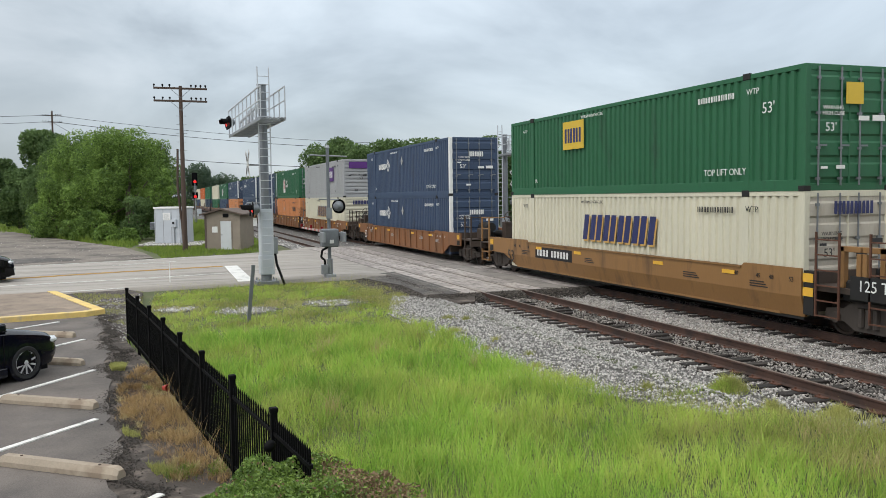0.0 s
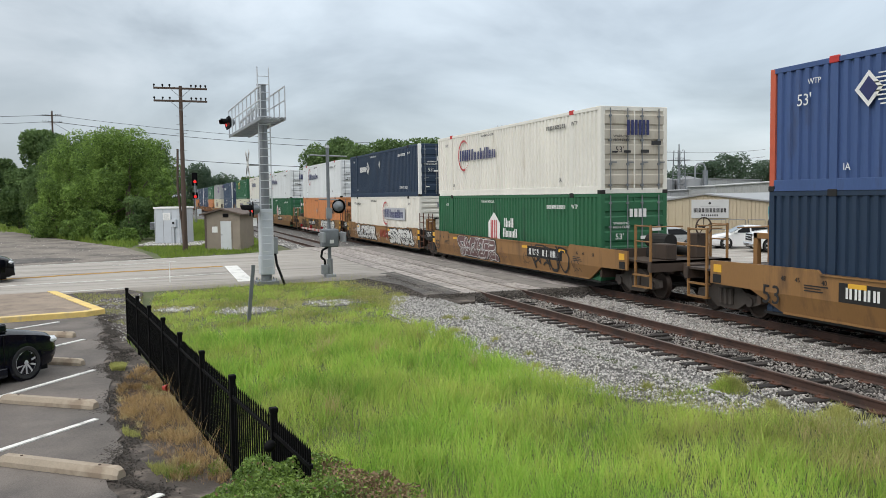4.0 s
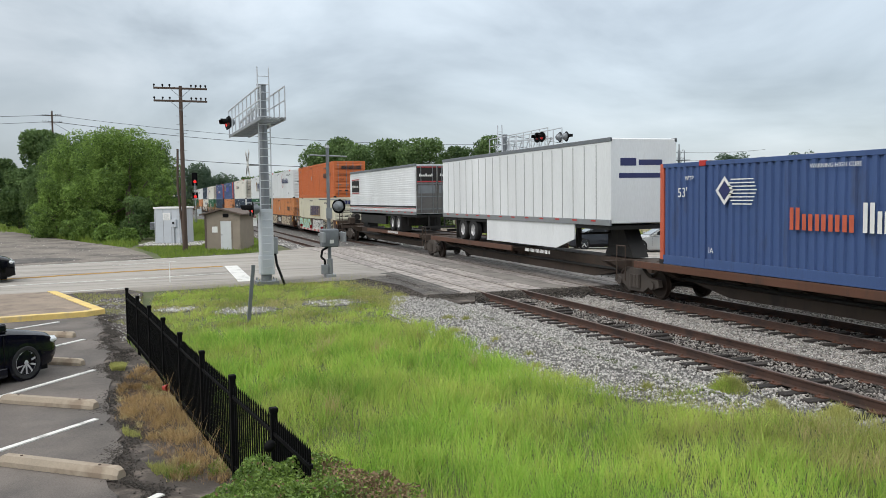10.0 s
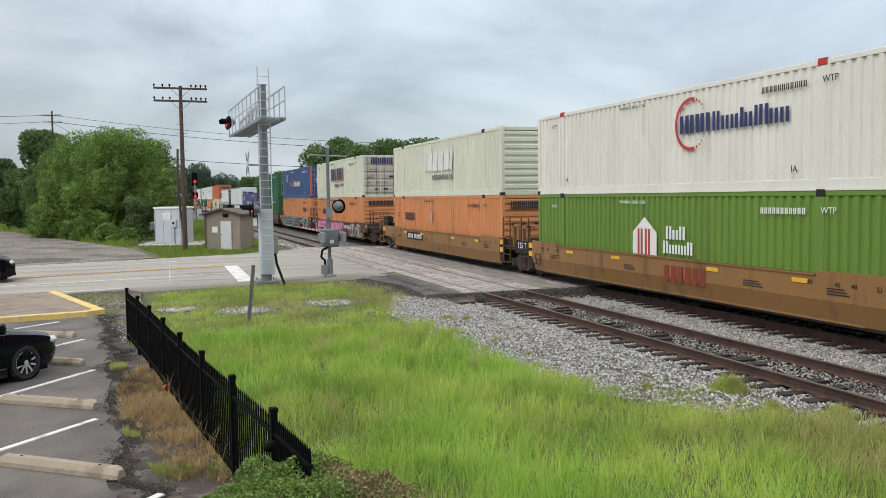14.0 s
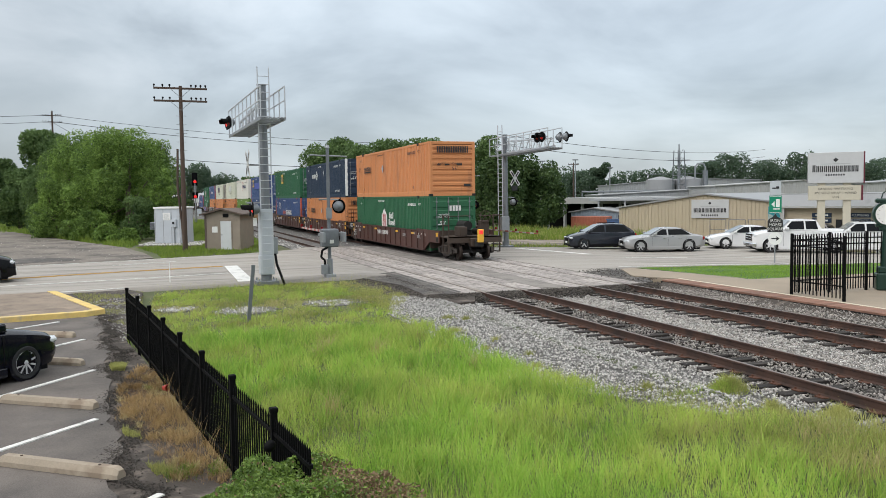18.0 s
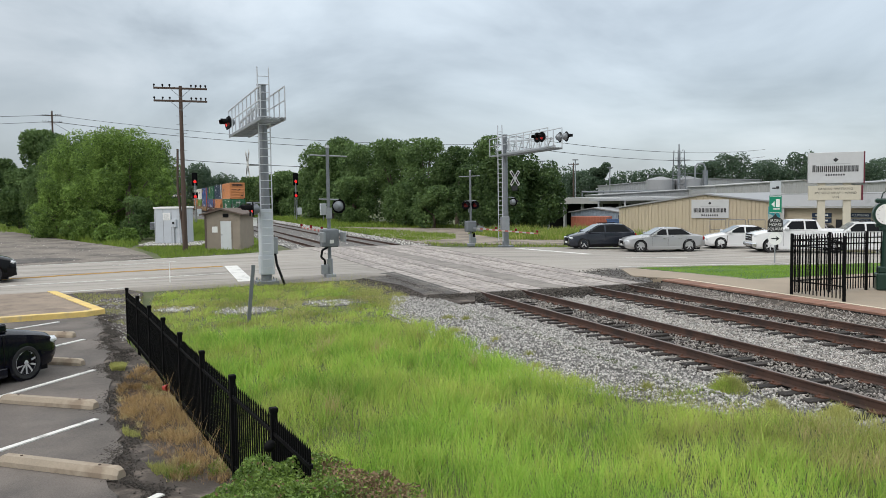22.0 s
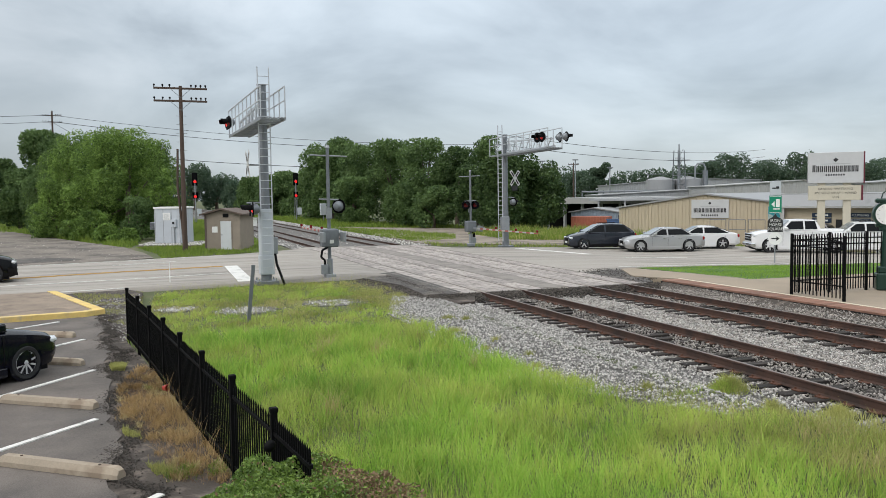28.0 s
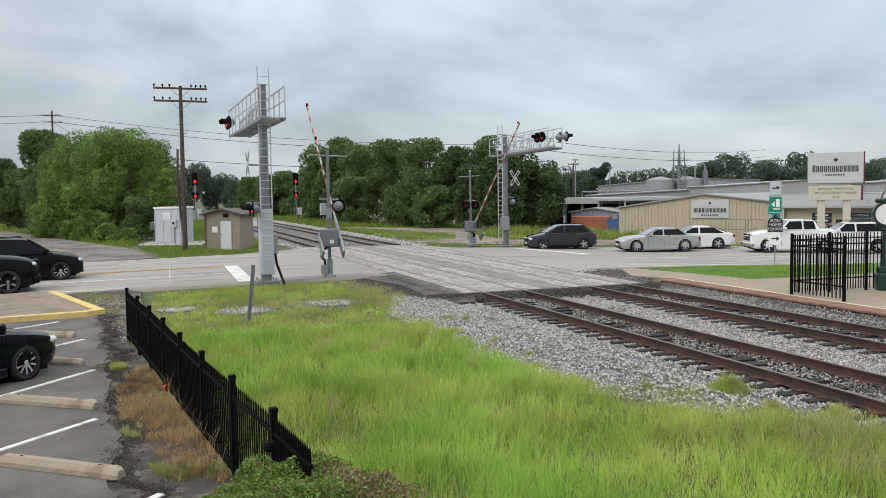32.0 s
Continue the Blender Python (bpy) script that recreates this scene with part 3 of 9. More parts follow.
P_blue = paint("blue container paint", (0.045, 0.085, 0.215), (0.04, 0.045, 0.07), 0.2)
P_orange = paint("pale orange container paint", (0.58, 0.235, 0.09), (0.30, 0.13, 0.065), 0.3)
P_rust = paint("strong orange container paint", (0.52, 0.13, 0.034), (0.26, 0.085, 0.04), 0.2)
P_grey = paint("grey container paint", (0.34, 0.345, 0.35), (0.2, 0.19, 0.18), 0.12)
P_tan = paint("ochre well car paint", (0.255, 0.132, 0.046), (0.07, 0.042, 0.026), 0.30)
P_maroon = paint("maroon-brown well car paint", (0.078, 0.031, 0.024), (0.032, 0.022, 0.018), 0.35)
P_old = paint("rusty orange well car paint", (0.215, 0.09, 0.034), (0.06, 0.035, 0.022), 0.35)
P_ends = paint("grimy dark car end paint", (0.052, 0.034, 0.024), (0.02, 0.016, 0.014), 0.35, 0.7)
P_deck = paint("dark rusty deck paint", (0.10, 0.042, 0.024), (0.04, 0.028, 0.022), 0.35)
P_black = paint("sooty black steel", (0.011, 0.010, 0.0095), (0.04, 0.03, 0.022), 0.2, 0.75)
P_frame = paint("brown-grey cast steel", (0.062, 0.05, 0.042), (0.02, 0.016, 0.014), 0.3, 0.75)
I_navy = mat("navy lettering", (0.022, 0.028, 0.11), 0.5, 0, 0.1)
I_dark = mat("black lettering", (0.018, 0.018, 0.02), 0.5, 0, 0.1)
I_white = mat("white lettering", (0.72, 0.72, 0.70), 0.5, 0, 0.06)
I_red = mat("red lettering", (0.42, 0.045, 0.05), 0.5, 0, 0.1)
I_pacer = mat("orange-red lettering", (0.50, 0.10, 0.05), 0.5, 0, 0.1)
I_pink = mat("faded red lettering", (0.62, 0.33, 0.30), 0.5, 0, 0.1)
I_gold = mat("yellow lettering", (0.62, 0.42, 0.04), 0.5, 0, 0.08)
I_tan = mat("gold lettering", (0.55, 0.33, 0.10), 0.5, 0, 0.08)
I_blue = mat("bright blue patch", (0.012, 0.035, 0.34), 0.4, 0, 0.05)
I_purple = mat("purple lettering", (0.09, 0.02, 0.17), 0.5, 0, 0.08)
I_grey = mat("grey marking", (0.35, 0.36, 0.36), 0.5, 0, 0.1)
I_patch = mat("pale grey patch", (0.42, 0.43, 0.46), 0.5, 0, 0.08)
I_faint = mat("faded pale lettering", (0.66, 0.66, 0.62), 0.6, 0, 0.1)
M_tyre = mat("rubber tyre", (0.018, 0.018, 0.019), 0.85, 0, 0.2, 4, 40, 0.1)
M_wheel = mat("rail wheel steel", (0.045, 0.032, 0.026), 0.55, 0.5, 0.25, 4, 40, 0.05)
M_alloy = mat("bright alloy", (0.46, 0.46, 0.465), 0.3, 0.15, 0.06, 4, 40, 0.01)

CM = {}


def cached(key, make, smooth=False):
    if key not in CM:
        g = make()
        CM[key] = g.mesh(key, smooth) if isinstance(g, Geo) else g
    return CM[key]


def g_side(length=CL):
    """Corrugated steel side in the plane x = 0, ribs standing out to -x."""
    g = Geo()
    n = int(length / 0.28)
    p = (length - 0.2) / n
    ys, xs = [], []
    for i in range(n):
        y = -length / 2 + 0.1 + i * p
        for f, d in ((0.0, 0.0), (0.42, 0.0), (0.52, 0.055), (0.9, 0.055)):
            ys.append(y + f * p)
            xs.append(d)
    ys.append(length / 2 - 0.1)
    xs.append(0.0)
    v = [(x, y, z) for y, x in zip(ys, xs) for z in (0.26, CH - 0.12)]
    g.add(v, [(2 * i, 2 * i + 1, 2 * i + 3, 2 * i + 2) for i in range(len(ys) - 1)])
    return g


def g_end():
    """Front wall with pressed horizontal ribs, in the plane y = 0, standing out to -y."""
    g = Geo()
    zs, ys = [], []
    n = 9
    p = (CH - 0.34) / n
    for i in range(n):
        z = 0.17 + i * p
        for f, d in ((0, 0), (0.3, 0), (0.42, -0.045), (0.86, -0.045)):
            zs.append(z + f * p)
            ys.append(d)
    zs.append(CH - 0.17)
    ys.append(0)
    v = [(x, y, z) for y, z in zip(ys, zs) for x in (-1.16, 1.16)]
    g.add(v, [(2 * i, 2 * i + 1, 2 * i + 3, 2 * i + 2) for i in range(len(zs) - 1)])
    return g


def g_door():
    """One door leaf, pressed with broad horizontal ribs, standing out to -y."""
    zs, ys = [0.17], [0.0]
    for i in range(5):
        z = 0.27 + i * 0.5
        zs += [z, z + 0.05, z + 0.33, z + 0.38]
        ys += [-0.02, -0.055, -0.055, -0.02]
    zs.append(CH - 0.14)
    ys.append(-0.02)
    v = [(x, y, z) for y, z in zip(ys, zs) for x in (-0.565, 0.565)]
    return Geo().add(v, [(2 * i, 2 * i + 1, 2 * i + 3, 2 * i + 2) for i in range(len(zs) - 1)])


def g_lockbar():
    g = Geo().tube((0, -0.085, 0.12), (0, -0.085, CH - 0.06), 0.021, 8)
    for z in (0.25, 0.95, 1.75, 2.55):
        g.box(-0.05, -0.1, z, 0.05, -0.03, z + 0.06)
    g.box(-0.02, -0.115, 1.02, 0.22, -0.09, 1.06)
    return g


def blocks(n, w, h, slant=0.0, gap=0.26, lows=(), thin=()):
    """A row of n pairs of upright bars, w wide and h high in all, reading along -y on a side that faces -x. thin: single bars."""
    g = Geo()
    share = [0.45 if i in thin else 1.0 for i in range(n)]
    step = w / sum(share)
    u = 0.0
    for i in range(n):
        wide = step * share[i]
        full = wide * (1 - gap) if n > 1 else wide
        hh = h * (0.72 if i in lows else 1.0)
        bars = ((0, full),) if (i in thin or n == 1) else ((0, full * 0.39), (full * 0.6, full))
        for a, b in bars:
            u0, u1 = u + a, u + b
            g.add([(0, -u0, 0), (0, -u1, 0), (0, -u1 - slant * hh, hh), (0, -u0 - slant * hh, hh)], [(0, 1, 2, 3)])
        u += wide
    return g


def poly(pts, off=0.0):
    return Geo().add([(off, -u, z) for u, z in pts], [tuple(range(len(pts)))])


def ring(u, z, r, wid, a0=0.0, a1=6.2832, n=28):
    g = Geo()
    v = []
    for i in range(n + 1):
        a = a0 + (a1 - a0) * i / n
        for rr in (r, r - wid):
            v.append((0, -(u + rr * math.cos(a)), z + rr * math.sin(a)))
    g.add(v, [(2 * i, 2 * i + 1, 2 * i + 3, 2 * i + 2) for i in range(n)])
    return g


def mark(parent, name, geo, material, u, z, x=-1.345, label=""):
    """Paint on the west side of a container; u is measured from its far end."""
    return part(name, geo, material, parent, label, at=(x, CL / 2 - u, z))


def stg_mark(p, u, patch=False):
    """A red ring that opens into dots, with navy bars across it."""
    if patch:
        mark(p, "patch", poly([(0, 0), (4.3, 0), (4.3, 0.72), (0, 0.72)], 0.004), I_patch, u + 0.55, 1.5)
    e = mark(p, "emblem", ring(0, 0, 0.73, 0.1, 1.35, 4.95), I_red, u + 0.73, 1.87)
    dots = Geo()
    for k in range(5):
        for a in (1.2 - 0.2 * k, 5.1 + 0.2 * k):
            r = 0.045 - 0.007 * k
            cu, cz = -0.68 * math.cos(a), 0.68 * math.sin(a)
            dots.add([(0, cu + r * math.cos(q), cz + r * math.sin(q)) for q in np.arange(6) * 1.047], [tuple(range(6))])
    part("dots", dots, I_red, e)
    mark(p, "lettering", blocks(3, 1.36, 0.5, 0, 0.12), I_navy, u + 0.24, 1.62, -1.348)
    mark(p, "lettering", blocks(9, 2.85, 0.5, 0, 0.2, (1, 2, 4, 7, 8), (3, 6)), I_navy, u + 1.65, 1.62, -1.348)


def swift_mark(p, u, z, w, h, back, ink):
    """Five slanting pairs of bars with a shade of another colour behind them."""
    mark(p, "shade", blocks(5, w, h, 0.2, 0.1), back, u + 0.07, z - 0.06, -1.341)
    mark(p, "lettering", blocks(5, w, h, 0.2, 0.1), ink, u, z)


def shield_mark(p, words):
    """A navy and gold shield with a grey rim beside slanting navy bars in a pale frame."""
    e = mark(p, "emblem", poly([(0, 1.3), (0, 0.5), (0.58, 0), (1.16, 0.5), (1.16, 1.3), (0.58, 1.42)]), I_grey, 5.95, 0.85)
    part("field", poly([(0.09, 1.22), (0.09, 0.54), (0.58, 0.12), (0.58, 1.33)], -0.004), I_navy, e)
    part("field", poly([(0.58, 1.33), (0.58, 0.12), (1.07, 0.54), (1.07, 1.22)], -0.004), I_tan, e)
    part("streak", poly([(0.18, 0.42), (0.52, 0.72), (0.45, 0.75), (0.98, 1.1), (0.72, 0.78), (0.82, 0.76), (0.4, 0.28)], -0.008), I_white, e)
    mark(p, "frame", poly([(0, 0), (2.6, 0), (2.75, 0.55), (3.1, 0.6), (3.2, 0.92), (0.25, 0.86)]), I_grey, 7.35, 1.2, -1.342)
    mark(p, "frame", poly([(0.06, 0.05), (2.52, 0.05), (2.68, 0.6), (3.0, 0.65), (3.1, 0.86), (0.3, 0.8)], -0.003), I_white, 7.35, 1.2, -1.342)
    mark(p, "lettering", blocks(5, 2.5, 0.68, 0.22, 0.1), I_navy, 7.5, 1.28, -1.35)
    if words:
        mark(p, "lettering", blocks(10, 3.05, 0.17, 0.1, 0.55), I_dark, 7.35, 0.95)


def sch_mark(p, u, z):
    mark(p, "lettering", blocks(9, 1.72, 0.27, 0.08, 0.16), I_dark, u, z + 0.14)
    mark(p, "underline", poly([(0, 0.02), (0.75, 0.02), (0.7, -0.05), (0.82, 0.02), (1.72, 0.02), (1.72, 0.11), (0, 0.11)]), I_dark, u, z)


def placard(p, u, z):
    mark(p, "placard", poly([(0.22, 0), (0.44, 0.27), (0.22, 0.54), (0, 0.27)]), I_grey, u, z)


LOGO = {
    "stg": lambda p: stg_mark(p, 3.02 if p["near"] == "door" else 8.8),
    "stg_low": lambda p: stg_mark(p, 8.75, True),
    "xpo": lambda p: (mark(p, "lettering", blocks(3, 1.3, 0.5, 0, 0.14), I_pink, 3.2, 1.62), mark(p, "lettering", blocks(9, 2.85, 0.5, 0, 0.2, (1, 2, 4, 7, 8), (3, 6)), I_dark, 4.65, 1.62)),
    "swift": lambda p: swift_mark(p, 5.98, 1.35, 4.3, 0.85, I_tan, I_navy),
    "swift2": lambda p: (swift_mark(p, 5.95, 1.34, 4.3, 0.92, I_tan, I_navy), mark(p, "lettering", blocks(10, 3.15, 0.25, 0, 0.4), I_dark, 7.3, 0.83)),
    "swift_faint": lambda p: (swift_mark(p, 5.95, 1.34, 4.3, 0.92, I_faint, I_faint), mark(p, "lettering", blocks(10, 3.15, 0.25, 0, 0.4), I_dark, 7.3, 0.83)),
    "shield": lambda p: shield_mark(p, p["high"]),
    "hub": lambda p: (mark(p, "emblem", poly([(0, 0.0), (1.27, 0), (1.27, 1.12), (0.64, 1.58), (0, 1.12)]), I_white, 6.65, 0.6), mark(p, "emblem", blocks(2, 0.78, 0.85, 0, 0.3), I_red, 6.92, 0.98, -1.35), mark(p, "lettering", blocks(3, 0.95, 0.38, 0, 0.15, (1,)), I_white, 8.38, 1.56), mark(p, "lettering", blocks(5, 1.42, 0.36, 0, 0.15, (1, 2, 3)), I_white, 8.25, 1.15)),
    "emp": lambda p: (mark(p, "patch", poly([(0, 0), (1.5, 0), (1.5, 0.98), (0, 0.98)]), I_gold, 4.57, 1.57), mark(p, "lettering", blocks(3, 1.2, 0.5, 0, 0.12), I_navy, 4.72, 1.8, -1.35)),
    "emp2": lambda p: (mark(p, "patch", poly([(0, 0), (1.45, 0), (1.45, 0.98), (0, 0.98)]), I_gold, 2.4, 1.55), mark(p, "lettering", blocks(3, 1.15, 0.5, 0, 0.12), I_navy, 2.55, 1.78, -1.35), mark(p, "patch", poly([(0, 0), (5.4, 0), (5.4, 0.8), (0, 0.8)]), I_blue, 4.5, 1.3)),
    "umax": lambda p: (mark(p, "lettering", blocks(4, 1.6, 0.34, 0, 0.14), I_white, 3.17, 1.7), mark(p, "emblem", ring(0, 0, 0.42, 0.1, n=4), I_white, 5.25, 1.9), mark(p, "emblem", ring(0, 0, 0.24, 0.08, n=4), I_white, 5.25, 1.9), placard(p, 7.95, 1.8)),
    "sch": lambda p: (sch_mark(p, 12.18, 1.6), placard(p, 6.6, 1.5)),
    "sch_far": lambda p: (sch_mark(p, 2.38, 1.58), placard(p, 6.8, 1.5)),
    "pacer": lambda p: (mark(p, "emblem", poly([(0, 0.38), (0.36, 0), (0.72, 0.38), (0.36, 0.76)]), I_white, 2.58, 1.72), mark(p, "emblem", poly([(0.12, 0.38), (0.36, 0.12), (0.6, 0.38), (0.36, 0.64)], -0.004), I_navy, 2.58, 1.72), [mark(p, "streak", poly([(0, 0), (1.15 - 0.1 * abs(k - 4), 0), (1.15 - 0.1 * abs(k - 4), 0.03), (0, 0.03)]), I_white, 3.0 + 0.06 * abs(k - 4), 1.74 + 0.09 * k) for k in range(8)], mark(p, "lettering", blocks(5, 1.95, 0.52, 0, 0.2, lows=(1, 2, 3, 4)), I_pacer, 5.27, 1.16), mark(p, "lettering", blocks(10, 3.65, 0.64, 0, 0.2, lows=(1, 2, 3, 4, 5, 6, 7, 8, 9)), I_white, 7.38, 1.16)),
    "fedex": lambda p: (mark(p, "patch", poly([(0, 0), (2.4, 0), (2.4, 1.1), (0, 1.1)]), I_purple, 10.5, 1.3), mark(p, "lettering", blocks(5, 1.8, 0.5), I_white, 10.8, 1.6, -1.35)),
    "none": lambda p: (),
}
# where the length stands on the side: from the far end, height
LENGTH = {"emp": (15.0, 2.0), "sch": (15.0, 1.84), "sch_far": (1.15, 1.84), "hub": (14.9, 0.62), "pacer": (1.15, 2.05), "shield": (1.1, 0.62)}
WORD = {"orange": "orange", "green": "green", "navy": "navy blue", "blue": "blue", "white": "white", "cream": "cream", "cold": "white", "pale": "faded pale green", "lime": "lime green", "rust": "strong orange", "grey": "grey", "slate": "slate blue"}
PAINTS = {"orange": P_orange, "green": P_green, "navy": P_navy, "blue": P_blue, "white": P_white, "cream": P_cream, "cold": P_cold, "pale": P_pale, "lime": P_lime, "rust": P_rust, "grey": P_grey, "slate": P_slate}
END_MARK = {"stg": ("navy lettering", I_navy, 3, 0.9, 0.5, 1.95), "stg_low": ("", I_navy, 3, 0.5, 0.24, 2.3), "swift2": ("", I_navy, 5, 1.6, 0.42, 2.3), "swift": ("", I_navy, 5, 1.2, 0.3, 2.35), "umax": ("", I_white, 4, 0.75, 0.24, 1.95),
            "sch": ("", I_dark, 9, 1.7, 0.28, 2.25), "sch_far": ("", I_dark, 9, 1.8, 0.34, 2.3), "hub": ("", I_white, 2, 0.7, 0.28, 2.1), "emp": ("", I_gold, 1, 0.6, 0.5, 2.0), "emp2": ("", I_gold, 1, 0.6, 0.5, 2.0), "pacer": ("", I_white, 1, 0.6, 0.4, 2.1), "xpo": ("", I_pink, 3, 1.0, 0.4, 2.0), "shield": ("", I_navy, 5, 0.9, 0.24, 2.4), "fedex": ("", I_purple, 1, 1.7, 0.5, 2.2)}


def container(yfar, z, colour, logo, near="door", stack="in a well car"):
    pm = PAINTS[colour]
    light_one = colour in ("white", "cold", "cream", "pale")
    how = "with rear doors" if near == "door" else "with ribbed front"
    c = thing("shipping_container", pose(XB, yfar - CL / 2, z), f"{WORD[colour]} corrugated container {how}, {stack}", "container", "containers on the train")
    c["near"], c["high"] = near, int(z > 3)
    side = cached("side_wall", g_side)
    part("side_wall", side, pm, c, at=(-1.285, 0, 0))
    part("side_wall", side, pm, c, at=pose(1.285, 0, 0, 0, 0, 180))
    part("roof", cached("roof", lambda: Geo().box(-1.25, -CL / 2 + 0.05, CH - 0.1, 1.25, CL / 2 - 0.05, CH - 0.03)), pm, c)
    part("floor", cached("floor", lambda: Geo().box(-1.25, -CL / 2 + 0.05, 0.06, 1.25, CL / 2 - 0.05, 0.14)), P_black, c)
    rail = cached("side_rail", lambda: Geo().box(-0.03, -CL / 2 + 0.1, 0, 0.012, CL / 2 - 0.1, 0.26, 0.008).box(-0.045, -CL / 2 + 0.1, 0.0, 0.03, CL / 2 - 0.1, 0.05))
    rail2 = cached("top_rail", lambda: Geo().box(-0.03, -CL / 2 + 0.1, 0, 0.03, CL / 2 - 0.1, 0.12, 0.008))
    post = cached("corner_post", lambda: Geo().box(-0.085, -0.085, 0.0, 0.085, 0.085, CH, 0.014))
    lift = cached("lift_post", lambda: Geo().box(-0.03, -0.11, 0.0, 0.03, 0.11, CH + 0.012, 0.01))
    for s in (-1, 1):
        part("bottom_rail", rail, pm, c, at=(s * 1.262, 0, 0.0))
        part("top_rail", rail2, pm, c, at=(s * 1.262, 0, CH - 0.12))
        for e in (-1, 1):
            part("corner_post", post, I_white if (colour in ("navy", "slate") and e == -1 and s == -1 and logo == "umax") else (I_pacer if logo in ("pacer", "emp2") and s == -1 else pm), c, at=(s * 1.21, e * (CL / 2 - 0.085), 0))
            part("lift_post", lift, pm, c, at=(s * 1.275, e * 6.1, 0))
    block = cached("lift_block", lambda: Geo().box(-0.045, -0.13, CH - 0.13, 0.04, 0.13, CH + 0.03, 0.012))
    for y in (-6.1, 6.1):
        part("lift_block", block, M_red if logo in ("stg", "xpo", "pacer") else P_black, c, at=(-1.28, y, 0))
    cast = cached("corner_casting", lambda: Geo().box(-0.1, -0.1, -0.012, 0.1, 0.1, 0.12, 0.012))
    for s in (-1, 1):
        for y in (-CL / 2 + 0.09, CL / 2 - 0.09):
            part("corner_casting", cast, P_black if stack != "in a well car" else pm, c, at=(s * 1.215, y, 0.0))
    endsgn = -1 if near == "door" else 1
    door, lock = cached("door", g_door), cached("lock_bar", g_lockbar)
    for s in (-1, 1):
        d = part("door", door, P_grime if light_one and colour != "cold" else pm, c, at=pose(s * 0.58, endsgn * (CL / 2 - 0.05), 0, 0, 0, 0 if endsgn < 0 else 180))
        for u in (-0.36, 0.3):
            part("lock_bar", lock, M_galv_dark, d, at=(u * -s, 0, 0))
    part("front_wall", cached("front_wall", g_end), pm, c, at=pose(0, -endsgn * (CL / 2 - 0.05), 0, 0, 0, 180 if endsgn < 0 else 0))
    part("sill", cached("sill", lambda: Geo().box(-1.13, -0.05, 0, 1.13, 0.05, 0.17, 0.01)), pm, c, at=(0, -CL / 2 + 0.06, 0))
    part("header", cached("header", lambda: Geo().box(-1.13, -0.05, CH - 0.15, 1.13, 0.05, CH, 0.01)), pm, c, at=(0, -CL / 2 + 0.06, 0))
    part("door_gasket", cached("door_gasket", lambda: Geo().box(-0.022, -0.03, 0.17, 0.022, 0.03, CH - 0.14)), pm, c, at=(0, endsgn * (CL / 2 - 0.02), 0))
    LOGO[logo](c)
    if logo in END_MARK:
        _, im, n, w, h, zz = END_MARK[logo]
        yy = -CL / 2 - (0.07 if near == "door" else 0.06)
        g = Geo()
        for i in range(n):
            x0 = -w / 2 + w * i / n + (0.12 if near == "door" else 0)
            wide = w / n * 0.86
            for a, b in (((0, wide),) if n == 1 else ((0, wide * 0.4), (wide * 0.6, wide))):
                g.box(x0 + a, -0.004, 0, x0 + b, 0.004, h)
        part("lettering", g, im, c, at=(0, yy + 0.0, zz))
        light = colour in ("white", "cold", "cream", "pale", "orange", "rust", "grey")
        ink = I_dark if light else I_white
        rr = random.Random(int(abs(yfar) * 7 + z * 31))
        for k in range(4):
            q = cached(f"data plate {k}", lambda: Geo().box(0, -0.003, 0, 0.2 + 0.06 * k, 0.003, 0.06 + 0.025 * k))
            part("data_plate", q, ink, c, at=((-0.9, -0.45, 0.2, 0.62)[k], yy, rr.choice((0.5, 1.35, 1.62))))
        part("length_mark", lettering("53'", 0.2), ink, c, at=pose(-0.62 if near == "door" else 0.1, yy - 0.004, 1.45))
        part("words", lettering("WARNING", 0.09), ink, c, at=pose(-0.55, yy - 0.004, 1.9 if near == "door" else 1.72))
        part("words", lettering("HIGH CUBE", 0.09), ink, c, at=pose(-0.55 if near == "door" else 0.2, yy - 0.004, 1.77 if near == "door" else 1.72))
        if logo in LENGTH:
            u0, z0 = LENGTH[logo]
            part("length_mark", lettering("53'", 0.27), ink, c, at=pose(-1.345, CL / 2 - u0, z0, 0, 0, -90))
        for u0, z0, words, size in ((6.6, 2.62, "WARNING HIGH CUBE", 0.1), (14.45, 2.45, "WTP", 0.15), (1.45, 2.45, "WTP", 0.13), (13.4, 0.5, "TOP LIFT ONLY" if logo in ("emp", "umax", "sch") else "IA", 0.17), (2.4, 0.5, "IA", 0.16)):
            part("words", lettering(words, size), ink, c, at=pose(-1.345, CL / 2 - u0, z0, 0, 0, -90))
        q = cached("container number", lambda: blocks(11, 1.5, 0.15, 0, 0.3))
        part("marking", q, ink, c, at=(-1.342, CL / 2 - (12.3 if logo != "stg_low" else 1.6), 2.36))
    TRAIN.append(c)
    return c


